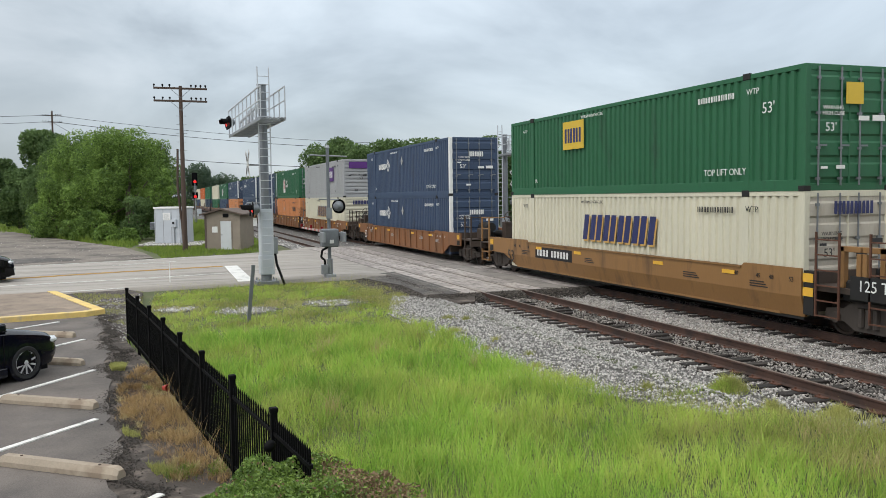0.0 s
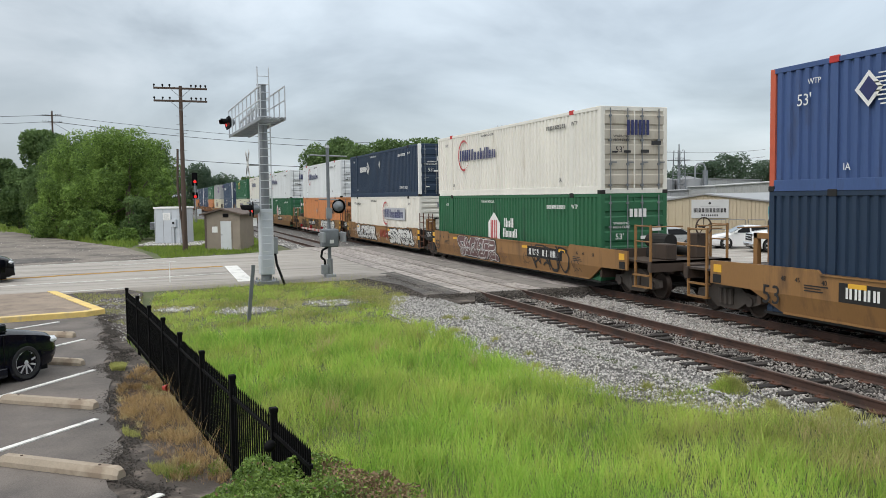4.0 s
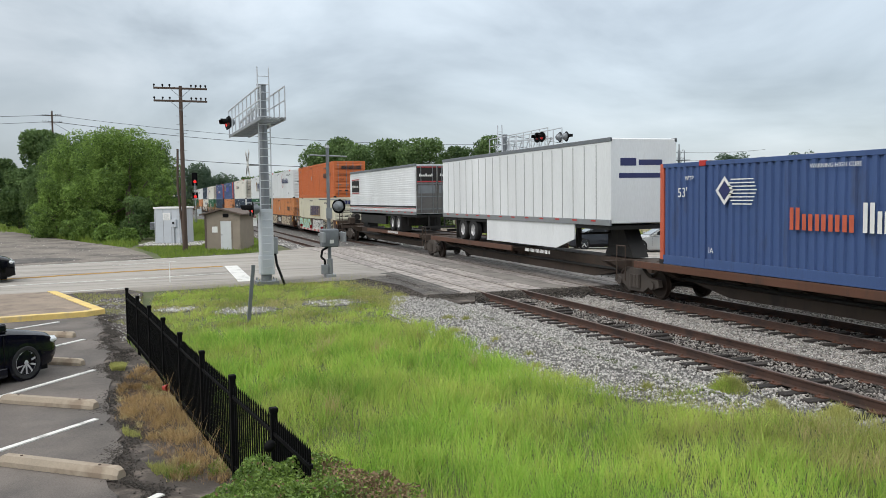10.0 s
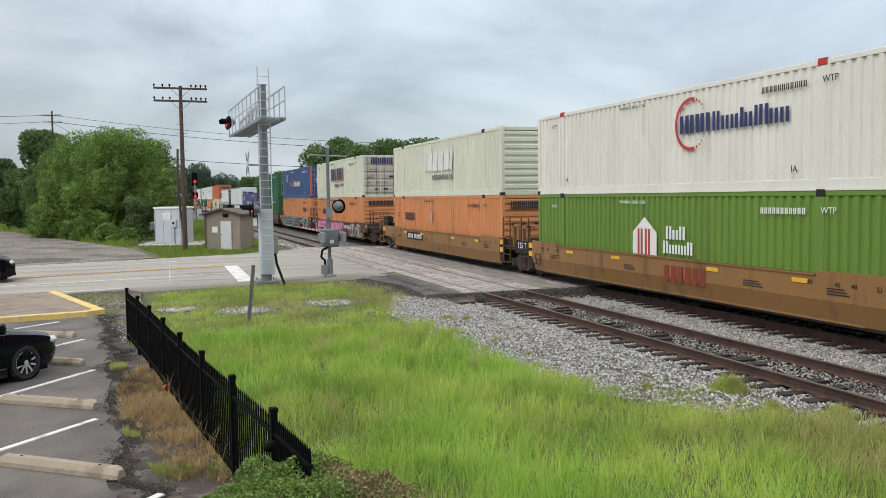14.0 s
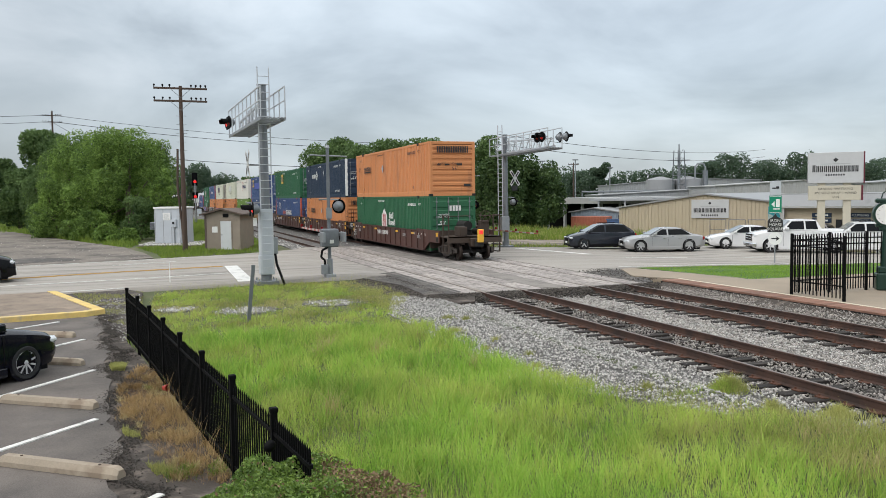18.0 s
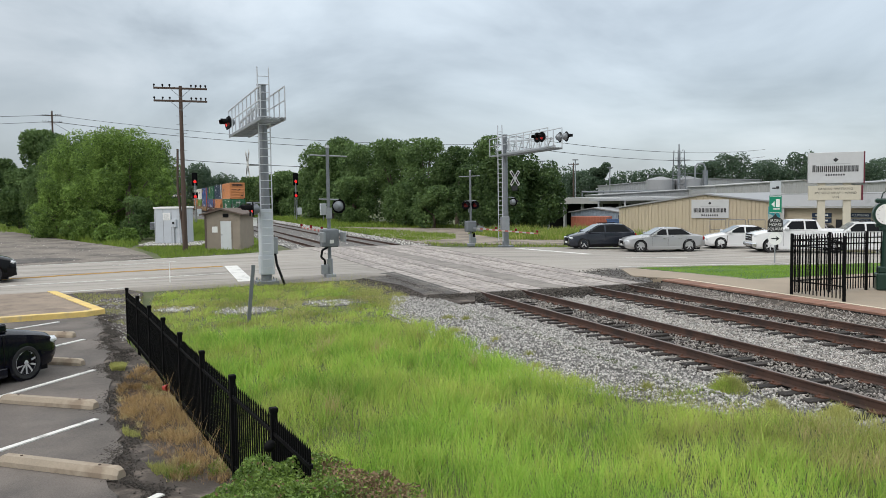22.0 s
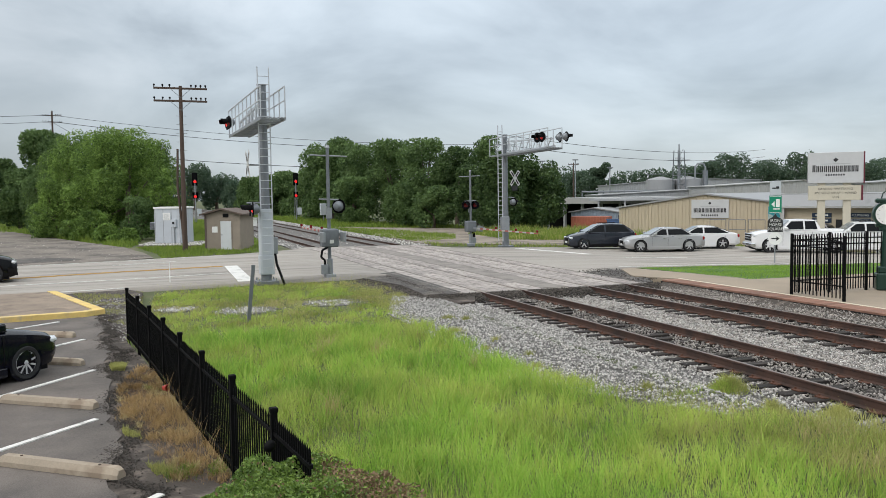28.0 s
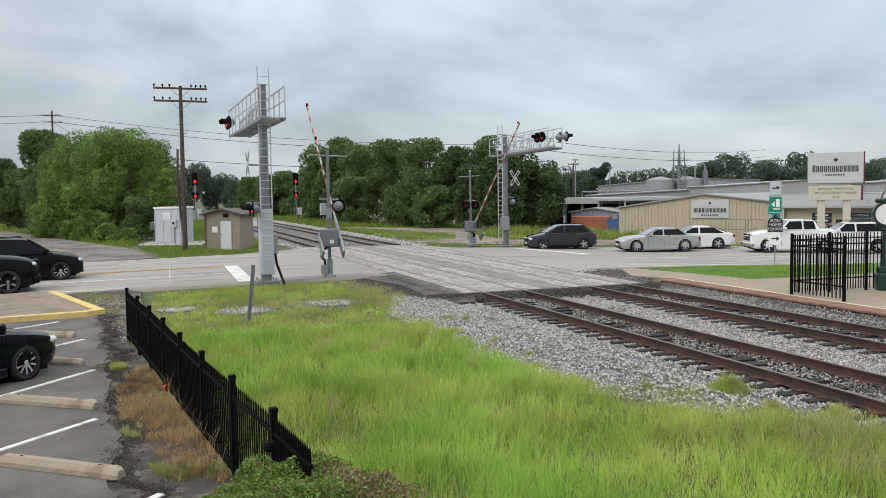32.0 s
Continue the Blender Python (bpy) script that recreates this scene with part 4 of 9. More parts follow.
# ---- well cars ----
def g_wellside(ribs, far, near):
    """One deep side of a well in the plane x = 0, face to -x. A coupled end reaches out over its truck, an articulated one stops short."""
    def end(coupled):
        return [(8.45, 0.85), (10.0, 0.87), (10.0, 1.47), (6.3, 1.5), (6.2, 1.42)] if coupled else [(8.22, 0.85), (8.22, 1.5), (6.3, 1.5), (6.2, 1.42)]
    out = end(far) + [(-y, z) for y, z in reversed(end(near))]
    g = Geo().prism(out, "x", 0.0, 0.06)
    def foot(coupled):
        return [(7.45, 0.37), (8.45, 0.85)] if coupled else [(8.22, 0.37), (8.22, 0.85)]
    low = [(-y, z) for y, z in foot(near)] [::-1] + foot(far)
    sl = 0.0 if ribs else 0.14
    n = len(low)
    v = [(sl * (0.85 - z) / 0.48 + d, y, z) for d in (0.0, 0.06) for y, z in low]
    g.add(v, [tuple(range(n)), tuple(range(n, 2 * n))[::-1]] + [(k, (k + 1) % n, n + (k + 1) % n, n + k) for k in range(n)])
    g.box(-0.035, -6.2, 1.38, 0.1, 6.2, 1.42)
    g.box(sl - 0.02, -7.45, 0.36, sl + 0.12, 7.45, 0.41)
    if ribs:
        for k in range(-7, 8):
            g.box(-0.05, k * 1.08 - 0.035, 0.42, 0.0, k * 1.08 + 0.035, 1.38)
    return g


def g_ledge():
    """The ledge on top of a side towards its end, with the stop that holds the container, for y > 0."""
    g = Geo().prism([(6.45, 1.5), (8.95, 1.5), (8.95, 1.58), (6.45, 1.66)], "x", -0.05, 0.14)
    return g.prism([(6.0, 1.42), (6.5, 1.42), (6.42, 1.62), (6.28, 1.8), (6.16, 1.8)], "x", -0.04, 0.1)


def g_truck_frame():
    """Cast side frame of a freight truck in the y-z plane."""
    p = [(-1.25, 0.42), (-1.2, 0.62), (-0.72, 0.66), (-0.35, 0.9), (0.35, 0.9), (0.72, 0.66), (1.2, 0.62), (1.25, 0.42), (1.0, 0.34), (0.7, 0.38), (0.4, 0.2), (-0.4, 0.2), (-0.7, 0.38), (-1.0, 0.34)]
    g = Geo().prism(p, "x", -0.07, 0.07)
    for y in (-0.2, 0.0, 0.2):
        g.tube((-0.1, y, 0.32), (-0.1, y, 0.72), 0.075, 8)
    for y in (-0.9, 0.9):
        g.tube((-0.13, y, 0.45), (0.05, y, 0.45), 0.13, 10)
    return g


def g_wheel():
    return Geo().lathe([(0.0, -0.05), (0.1, -0.06), (0.14, -0.03), (0.34, -0.03), (0.36, -0.06), (0.42, -0.06), (0.42, 0.05), (0.45, 0.055), (0.45, 0.085), (0.36, 0.085), (0.33, 0.0), (0.12, 0.03), (0.0, 0.04)], 24)


def truck(parent, y):
    fr, wh = cached("side_frame", g_truck_frame), cached("rail_wheel", g_wheel, True)
    tr = part("truck", cached("truck", lambda: Geo().box(-0.95, -0.22, 0.42, 0.95, 0.22, 0.72, 0.03).tube((-0.75, -0.9, 0.45), (0.75, -0.9, 0.45), 0.08).tube((-0.75, 0.9, 0.45), (0.75, 0.9, 0.45), 0.08)), P_black, parent, "sooty cast steel freight truck", at=(0, y, 0))
    for s in (-1, 1):
        part("side_frame", fr, P_frame, tr, at=pose(s * 1.0, 0, 0, 0, 0, 0 if s < 0 else 180))
        for yy in (-0.9, 0.9):
            part("wheel", wh, M_wheel, tr, at=pose(s * 0.77, yy, 0.45, 0, 0, 0 if s < 0 else 180))


def spray(name, col):
    return mat(name, col, 0.6, 0, 0.12, 1.5, 20, 0.0, tuple(0.55 * q for q in col), 0.15, dirt_scale=1.2, dirt_sharp=0.3)


S_white, S_black, S_pink, S_mauve = spray("white spray paint", (0.60, 0.60, 0.58)), spray("black spray paint", (0.016, 0.016, 0.018)), spray("pink spray paint", (0.66, 0.24, 0.42)), spray("mauve spray paint", (0.36, 0.10, 0.22))
S_blue, S_orange, S_mint, S_cream = spray("blue spray paint", (0.17, 0.21, 0.55)), spray("orange spray paint", (0.60, 0.24, 0.05)), spray("mint spray paint", (0.40, 0.60, 0.50)), spray("cream spray paint", (0.52, 0.46, 0.34))
S_moss, S_grey, S_wine, S_line = spray("dull green spray paint", (0.14, 0.21, 0.12)), spray("pale grey spray paint", (0.50, 0.51, 0.50)), spray("wine spray paint", (0.14, 0.03, 0.03)), spray("thin pale spray paint", (0.55, 0.50, 0.44))
S_plum = spray("dull plum spray paint", (0.13, 0.07, 0.07))
S_lemon = spray("yellow-green spray paint", (0.42, 0.45, 0.12))
# backdrop, outline, fill and inner strokes of each piece of spraying
GRAF = {"white": (S_black, S_black, S_white, S_black), "pink": (S_mauve, S_black, S_pink, S_white), "blue": (S_orange, S_black, S_blue, S_mint), "grey": (S_grey, S_black, S_grey, S_black), "mint": (S_lemon, S_moss, S_mint, S_black), "moss": (S_moss, S_line, S_moss, S_wine), "cream": (S_black, S_wine, S_cream, S_black), "scribble": (None, S_black, None, None), "tag": (None, S_line, None, None), "wine": (None, S_white, S_wine, S_white), "dark": (S_cream, S_cream, S_black, S_grey), "bold": (S_grey, S_white, S_black, S_white), "mauve": (S_black, S_white, S_plum, S_cream)}


GLYPHS = (((0.9, 0.85), (0.4, 1.0), (0.1, 0.75), (0.5, 0.5), (0.85, 0.25), (0.5, 0.0), (0.05, 0.12)),
          ((0.1, 1.0), (0.12, 0.5), (0.1, 0.0), (0.5, 0.06), (0.95, 0.0)),
          ((0.9, 0.45), (0.5, 0.5), (0.15, 0.45), (0.3, 0.95), (0.8, 0.9), (0.75, 0.55), (0.2, 0.35), (0.4, 0.0), (0.95, 0.1)),
          ((0.1, 0.0), (0.15, 0.9), (0.45, 1.0), (0.75, 0.85), (0.85, 0.4), (0.8, 0.0)),
          ((0.5, 1.0), (0.1, 0.7), (0.12, 0.2), (0.5, 0.0), (0.88, 0.25), (0.85, 0.75), (0.5, 1.0)),
          ((0.1, 0.0), (0.12, 0.95), (0.7, 0.95), (0.8, 0.65), (0.3, 0.48), (0.9, 0.0)),
          ((0.05, 1.0), (0.25, 0.05), (0.5, 0.7), (0.75, 0.05), (0.95, 1.0)),
          ((0.5, 0.0), (0.5, 0.55), (0.1, 1.0), (0.5, 0.7), (0.95, 1.0)))


def bend(pts, n=4):
    """A smooth curve through points of a plane."""
    out = []
    for i in range(len(pts) - 1):
        p0, p1, p2, p3 = pts[max(0, i - 1)], pts[i], pts[i + 1], pts[min(len(pts) - 1, i + 2)]
        for k in range(n):
            t = k / n
            out.append(tuple(0.5 * (2 * b_ + (c_ - a_) * t + (2 * a_ - 5 * b_ + 4 * c_ - d_) * t * t + (3 * b_ - a_ - 3 * c_ + d_) * t ** 3) for a_, b_, c_, d_ in zip(p0, p1, p2, p3)))
    return out + [pts[-1]]


def band_of(g, pts, w, x):
    """A band of even width round a line, with round joints, at one depth per piece."""
    for k, ((ua, za), (ub, zb)) in enumerate(zip(pts, pts[1:])):
        d = math.hypot(ub - ua, zb - za) or 1e-6
        nu, nz_ = -(zb - za) / d * w, (ub - ua) / d * w
        xx = x - 0.00004 * k
        g.add([(xx, -(ua + nu), za + nz_), (xx, -(ua - nu), za - nz_), (xx, -(ub - nu), zb - nz_), (xx, -(ub + nu), zb + nz_)], [(0, 1, 2, 3)])
        if k:
            a0 = np.arange(8) * 0.7854
            g.add([(xx - 0.00002, -(ua + w * math.cos(a)), za + w * math.sin(a)) for a in a0], [tuple(range(8))])


def graffiti(parent, u0, u1, kind, x=-1.515, seed=1, slope=0.0):
    """Sprayed letter-like shapes with outlines, glow and small scribbles on the west side; u from the far end of the container."""
    rr = random.Random(seed * 13 + 7)
    back, line, fill, inner = GRAF[kind]
    at = (x, CL / 2, 0)
    base, lines, fills, inners, tags = Geo(), Geo(), Geo(), Geo(), Geo()
    k = max(2, min(9, int((u1 - u0) / 0.68)))
    cell = (u1 - u0) / k
    for i in range(k):
        h = rr.uniform(0.78, 0.86)
        zb = 0.48 + rr.uniform(0, 0.05)
        w_ = rr.uniform(0.1, 0.14) if fill is not None else 0.004
        for j in range(2):
            sl = rr.uniform(-0.2, 0.3)
            mir, top_down = rr.random() < 0.5, rr.random() < 0.4
            q = [(u0 + cell * (i - 0.1) + cell * 1.2 * (1 - a if mir else a) + sl * b + rr.uniform(-0.1, 0.1), zb + h * (1 - b if top_down else b) + rr.uniform(-0.12, 0.12)) for a, b in rr.choice(GLYPHS)[j:]]
            q = [(a, min(1.36 - w_, max(0.45 + w_, b))) for a, b in bend(q)]
            ww = w_ * (1.0, 0.62)[j]
            dep = -0.003 - 0.0016 * i - 0.0008 * j
            if back:
                band_of(base, q, ww + 0.1, 0.003 - 0.0002 * i)
            band_of(lines, q, ww + 0.03, dep)
            if fill is not None:
                band_of(fills, q, ww, dep - 0.0004)
                for _ in range(2):
                    n0 = rr.randrange(1, max(2, len(q) - 4))
                    band_of(inners, [(a + rr.uniform(-0.03, 0.03), b + rr.uniform(-0.03, 0.03)) for a, b in q[n0:n0 + 4]], 0.012, dep - 0.0006)
    for e, s_ in ((u0, -1), (u1, 1)):
        p = [(e + s_ * (0.3 + 0.11 * j), 0.85 + rr.uniform(-0.2, 0.25)) for j in range(int(rr.uniform(6, 11)))]
        band_of(tags, bend(p, 3), 0.012, -0.002)
        p = [(e + s_ * (0.35 + 0.07 * j), 0.6 + rr.uniform(-0.07, 0.12)) for j in range(9)]
        band_of(tags, bend(p, 3), 0.009, -0.002)
    for g in (base, lines, fills, inners, tags):
        g.v = [(px_ + slope * max(0.0, 0.85 - pz_) / 0.48, py_, pz_) for px_, py_, pz_ in g.v]
    top = part("graffiti", base if back else lines, back or line, parent, "sprayed graffiti of thick outlined shapes", at=at)
    for nm, g, m_ in (("outline", lines if back else None, line), ("fill", fills, fill), ("inner_stroke", inners, inner), ("scribble", tags, fill or line)):
        if g is not None and g.v and m_ is not None:
            part(nm, g, m_, top)
    return top


def g_end_ladder():
    g = Geo().bar((0, -0.33, 0.45), (0, -0.33, 2.35), 0.04, 0.04).bar((0, 0.33, 0.45), (0, 0.33, 2.35), 0.04, 0.04)
    for k in range(6):
        g.bar((0, -0.33, 0.48 + 0.34 * k), (0, 0.33, 0.48 + 0.34 * k), 0.03, 0.03)
    return g


def end_platform(car, pm, sgn, coupled, tan):
    """The end of a well over its truck: sill and cross bars, and at a coupled end a deck with handrails, steps and brake gear."""
    dark = P_ends
    turn = pose(0, 0, 0, 0, 0, 0 if sgn > 0 else 180)
    w = -sgn
    e = part("end_platform", cached("end_platform", lambda: Geo().box(-1.38, 8.35, 1.02, 1.38, 9.6, 1.14).box(-0.35, 8.3, 0.62, 0.35, 9.72, 1.02, 0.03).box(-1.4, 8.2, 0.5, 1.4, 8.33, 1.42)), dark, car, at=turn)
    part("ledge", cached("ledge", g_ledge), pm, e, at=(w * -1.5, 0, 0) if w > 0 else (-1.5 * w, 0, 0))
    yellow = cached("end_reflector", lambda: Geo().box(-0.008, -0.15, 0, 0.008, 0.15, 0.2))
    if not coupled:
        for x in (-1.385, 1.385):
            part("end_post", cached("end_post", lambda: Geo().box(-0.085, 8.26, 0.45, 0.085, 8.56, 1.46, 0.01)), P_black, e, at=(x, 0, 0))
        for z in (0.88, 1.2):
            part("reflector", yellow, M_yellow, e, at=(-1.478 * w * -1, 8.41, z))
        part("connector", cached("connector", lambda: Geo().box(-1.2, 9.1, 0.85, 1.2, 9.72, 1.3, 0.04).tube((-1.0, 9.5, 1.3), (-1.0, 9.5, 1.6), 0.05)), P_black, e)
        part("ladder", cached("end_ladder", g_end_ladder), M_plate, e, at=(1.46 * w, 8.95, 0))
        if tan:
            part("guide_bracket", cached("guide_bracket", lambda: Geo().box(-0.07, 9.1, 1.14, 0.07, 9.22, 2.05, 0.01).box(-0.07, 9.55, 1.14, 0.07, 9.67, 1.9, 0.01).box(-0.07, 9.1, 1.93, 0.07, 9.67, 2.05, 0.01)), pm, e, at=(1.2 * w, 0, 0))
        return
    part("reflector", yellow, M_yellow, e, at=(1.51 * w, 9.7, 1.18))
    part("data_plate", cached("end_plate", lambda: Geo().box(-0.006, -0.16, 0, 0.006, 0.16, 0.22)), P_black, e, at=(1.51 * w, 9.72, 0.9))
    part("deck", cached("deck", lambda: Geo().box(-1.4, 9.6, 1.16, 1.4, 11.2, 1.22).box(-0.3, 9.3, 0.72, 0.3, 11.5, 1.14, 0.03).box(-1.45, 11.05, 0.9, 1.45, 11.2, 1.22).box(-0.7, 9.3, 0.8, -0.5, 11.05, 1.16).box(0.5, 9.3, 0.8, 0.7, 11.05, 1.16)), dark, e)
    part("coupler", cached("coupler", lambda: Geo().box(-0.16, 11.2, 0.78, 0.16, 11.75, 1.02, 0.04).box(-0.2, 11.6, 0.72, 0.2, 11.85, 1.08, 0.05)), P_black, e)
    part("air_hose", cached("air_hose", lambda: Geo().path([(0.4, 11.2, 0.85), (0.42, 11.5, 0.7), (0.4, 11.7, 0.45), (0.3, 11.85, 0.4)], 0.03, 6)), M_blackp, e)
    rail = pm if tan else dark
    for s in (-1, 1):
        for y in (10.3, 11.1):
            part("handrail_post", cached("handrail_post", lambda: Geo().box(-0.03, -0.03, 0.4, 0.03, 0.03, 2.3)), rail, e, at=(s * 1.38, y, 0))
        for z in (2.27, 1.8):
            part("handrail", cached("handrail", lambda: Geo().tube((0, 10.3, 0), (0, 11.1, 0), 0.022, 6)), rail, e, at=(s * 1.38, 0, z))
        for z in (0.42, 0.78):
            part("step", cached("step", lambda: Geo().box(-0.05, 10.3, -0.02, 0.12, 11.1, 0.02)), rail, e, at=(s * 1.38, 0, z))
        part("end_rail", cached("end_rail", lambda: Geo().tube((0, 11.1, 2.25), (1.1, 11.1, 2.25), 0.02, 6)), rail, e, at=(-1.36 if s < 0 else 0.26, 0, 0))
    if tan and sgn > 0:
        part("guide_bracket", cached("guide_bracket_far", lambda: Geo().box(-0.07, 8.6, 1.14, 0.07, 8.75, 2.2, 0.01).box(-0.07, 9.2, 1.14, 0.07, 9.35, 2.2, 0.01).box(-0.07, 8.6, 2.05, 0.07, 9.35, 2.2, 0.01)), pm, e, at=(0.6 * w, 0, 0))
        return
    part("brake_cylinder", cached("brake_cylinder", lambda: Geo().tube((-0.1, 8.9, 1.72), (-0.1, 10.0, 1.72), 0.24, 14).box(-0.35, 9.0, 1.14, 0.15, 9.9, 1.5, 0.02).tube((-0.75, 9.2, 1.4), (-0.75, 10.2, 1.4), 0.16, 12)), P_black, e)
    part("brake_stand", cached("brake_stand", lambda: Geo().box(-0.95, 10.35, 1.22, -0.5, 10.75, 2.0, 0.03)), dark, e)
    part("brake_valve", cached("brake_valve", lambda: Geo().box(0.3, 10.1, 1.22, 0.7, 10.9, 1.7, 0.03)), dark, e)
    part("brake_wheel", cached("brake_wheel", g_brake_wheel), dark, e, at=(-0.7, 10.85, 2.2))


def g_brake_wheel():
    """A spoked hand wheel that faces +y."""
    g = Geo().lathe([(0.27, -0.02), (0.3, -0.02), (0.3, 0.02), (0.27, 0.02), (0.27, -0.02)], 20, axis="y").tube((0, -0.25, 0), (0, 0.03, 0), 0.03, 8)
    for k in range(5):
        a = 2 * math.pi * k / 5
        g.tube((0, 0, 0), (0.28 * math.sin(a), 0, 0.28 * math.cos(a)), 0.015, 5)
    return g


# cars that carry their owner's three broad letters: from the far end, white on a plate or brick red
OWNER = {11.87: (8.6, False), -50.86: (8.65, False), -176.36: (6.8, True), -360.21: (8.55, False)}
I_brick = mat("faded brick red lettering", (0.22, 0.035, 0.02), 0.6, 0, 0.12)


def well_car(yfar, paintkind, ends, graf=(), seed=0, mark_u=None):
    """One well of an articulated car. ends: (coupled at the far end, coupled at the near end)."""
    pm = {"tan": P_tan, "maroon": P_maroon, "ribbed": P_maroon, "old": P_old}[paintkind]
    word = {"tan": "ochre", "maroon": "maroon-brown", "ribbed": "maroon-brown", "old": "rusty orange"}[paintkind]
    spray = ", sprayed with graffiti" if graf else ""
    c = thing("well_car", pose(XB, yfar - CL / 2, 0), f"{word} double-stack well car{spray}, on the rails", "rail car", "cars of the train")
    ribs, tan = paintkind in ("ribbed", "old"), paintkind == "tan"
    out = -1.512 - (0.045 if ribs else 0.0)
    part("side", cached(f"well_side {ribs} {ends}", lambda: g_wellside(ribs, *ends)), pm, c, at=(-1.5, 0, 0))
    part("side", cached(f"well_side {ribs} {ends[::-1]}", lambda: g_wellside(ribs, *ends[::-1])), pm, c, at=pose(1.5, 0, 0, 0, 0, 180))
    part("well_floor", cached("well_floor", lambda: Geo().box(-1.34, -8.15, 0.3, 1.34, 8.15, 0.36)), P_black, c)
    for sgn, coupled in ((1, ends[0]), (-1, ends[1])):
        end_platform(c, pm, sgn, coupled, tan)
    if ends[0]:
        truck(c, 9.85)
    truck(c, -9.85 if ends[1] else -9.75)
    st = cached("reflector", lambda: Geo().box(-0.008, -0.24, 0, 0.008, 0.24, 0.1))
    for u in (2.6, 5.6, 10.4, 13.5):
        part("reflector", st, M_yellow, c, at=(out, CL / 2 - u - 0.3, 1.18), label="yellow reflector strip")
    if not ends[0]:
        part("plate", cached("warning_plate", lambda: Geo().box(-0.01, -0.62, 0.0, 0.01, 0.62, 0.5)), P_black, c, at=(-1.47, CL / 2 + 1.08, 0.95))
        part("words", lettering("125 T", 0.24), I_white, c, at=pose(-1.486, CL / 2 + 1.1, 1.24, 0, 0, -90))
    part("words", lettering("53", 0.46), I_dark if tan else I_white, c, at=pose(out, CL / 2 - 0.35, 0.78, 0, 0, -90))
    for k, (u, wd) in enumerate(((14.1, "40"), (14.9, "45"), (15.35, "48"), (16.0, "53"), (2.0, "40"), (1.2, "45"), (0.75, "48"))):
        part("words", lettering(wd, 0.11), I_dark if tan else I_white, c, at=pose(out, CL / 2 - u, 1.22, 0, 0, -90))
    if mark_u is not None:
        if tan:
            part("plate", cached("number_plate", lambda: poly([(0, 0), (2.9, 0), (2.9, 0.42), (0, 0.42)])), P_black, c, at=(-1.506, CL / 2 - mark_u, 0.86))
        part("numbers", cached("letters 4", lambda: blocks(4, 0.95, 0.24, 0, 0.3)), I_white, c, at=(out - 0.004, CL / 2 - mark_u - 0.2, 0.95))
        part("numbers", cached("letters 6", lambda: blocks(6, 1.35, 0.24, 0, 0.3)), I_white, c, at=(out - 0.004, CL / 2 - mark_u - 1.35, 0.95))
    if yfar in OWNER:
        u, white = OWNER[yfar]
        if white:
            part("plate", poly([(0, 0), (2.6, 0), (2.6, 0.6), (0, 0.6)]), P_black, c, at=(out, CL / 2 - u, 0.66))
        part("owner_mark", cached("owner_mark", lambda: blocks(3, 1.95, 0.46, 0, 0.14)), I_white if white else I_brick, c, at=(out - 0.006, CL / 2 - u - (0.3 if white else 0), 0.74))
    rr = random.Random(seed + 5)
    for u in (1.4, 6.4, 11.9, 14.6):
        g = cached(f"stencil {u}", lambda: Geo().add([(0, -a, z) for k in range(3) for a, z in ((0, 0.06 * k), (0.5 + 0.07 * ((k * 7 + int(u)) % 4), 0.06 * k), (0.5 + 0.07 * ((k * 7 + int(u)) % 4), 0.06 * k + 0.028), (0, 0.06 * k + 0.028))], [(4 * k, 4 * k + 1, 4 * k + 2, 4 * k + 3) for k in range(3)]))
        part("stencil", g, I_dark if tan else I_grey, c, at=(out, CL / 2 - u, rr.uniform(0.9, 1.0)))
    for i, (a, b, k) in enumerate(graf):
        graffiti(c, a, b, k, out - 0.003, seed * 10 + i, 0.0 if not tan else 0.14)
    TRAIN.append(c)


T_, M_, L_ = (True, False), (False, False), (False, True)
LOWZ, TOPZ = 0.366, 3.266
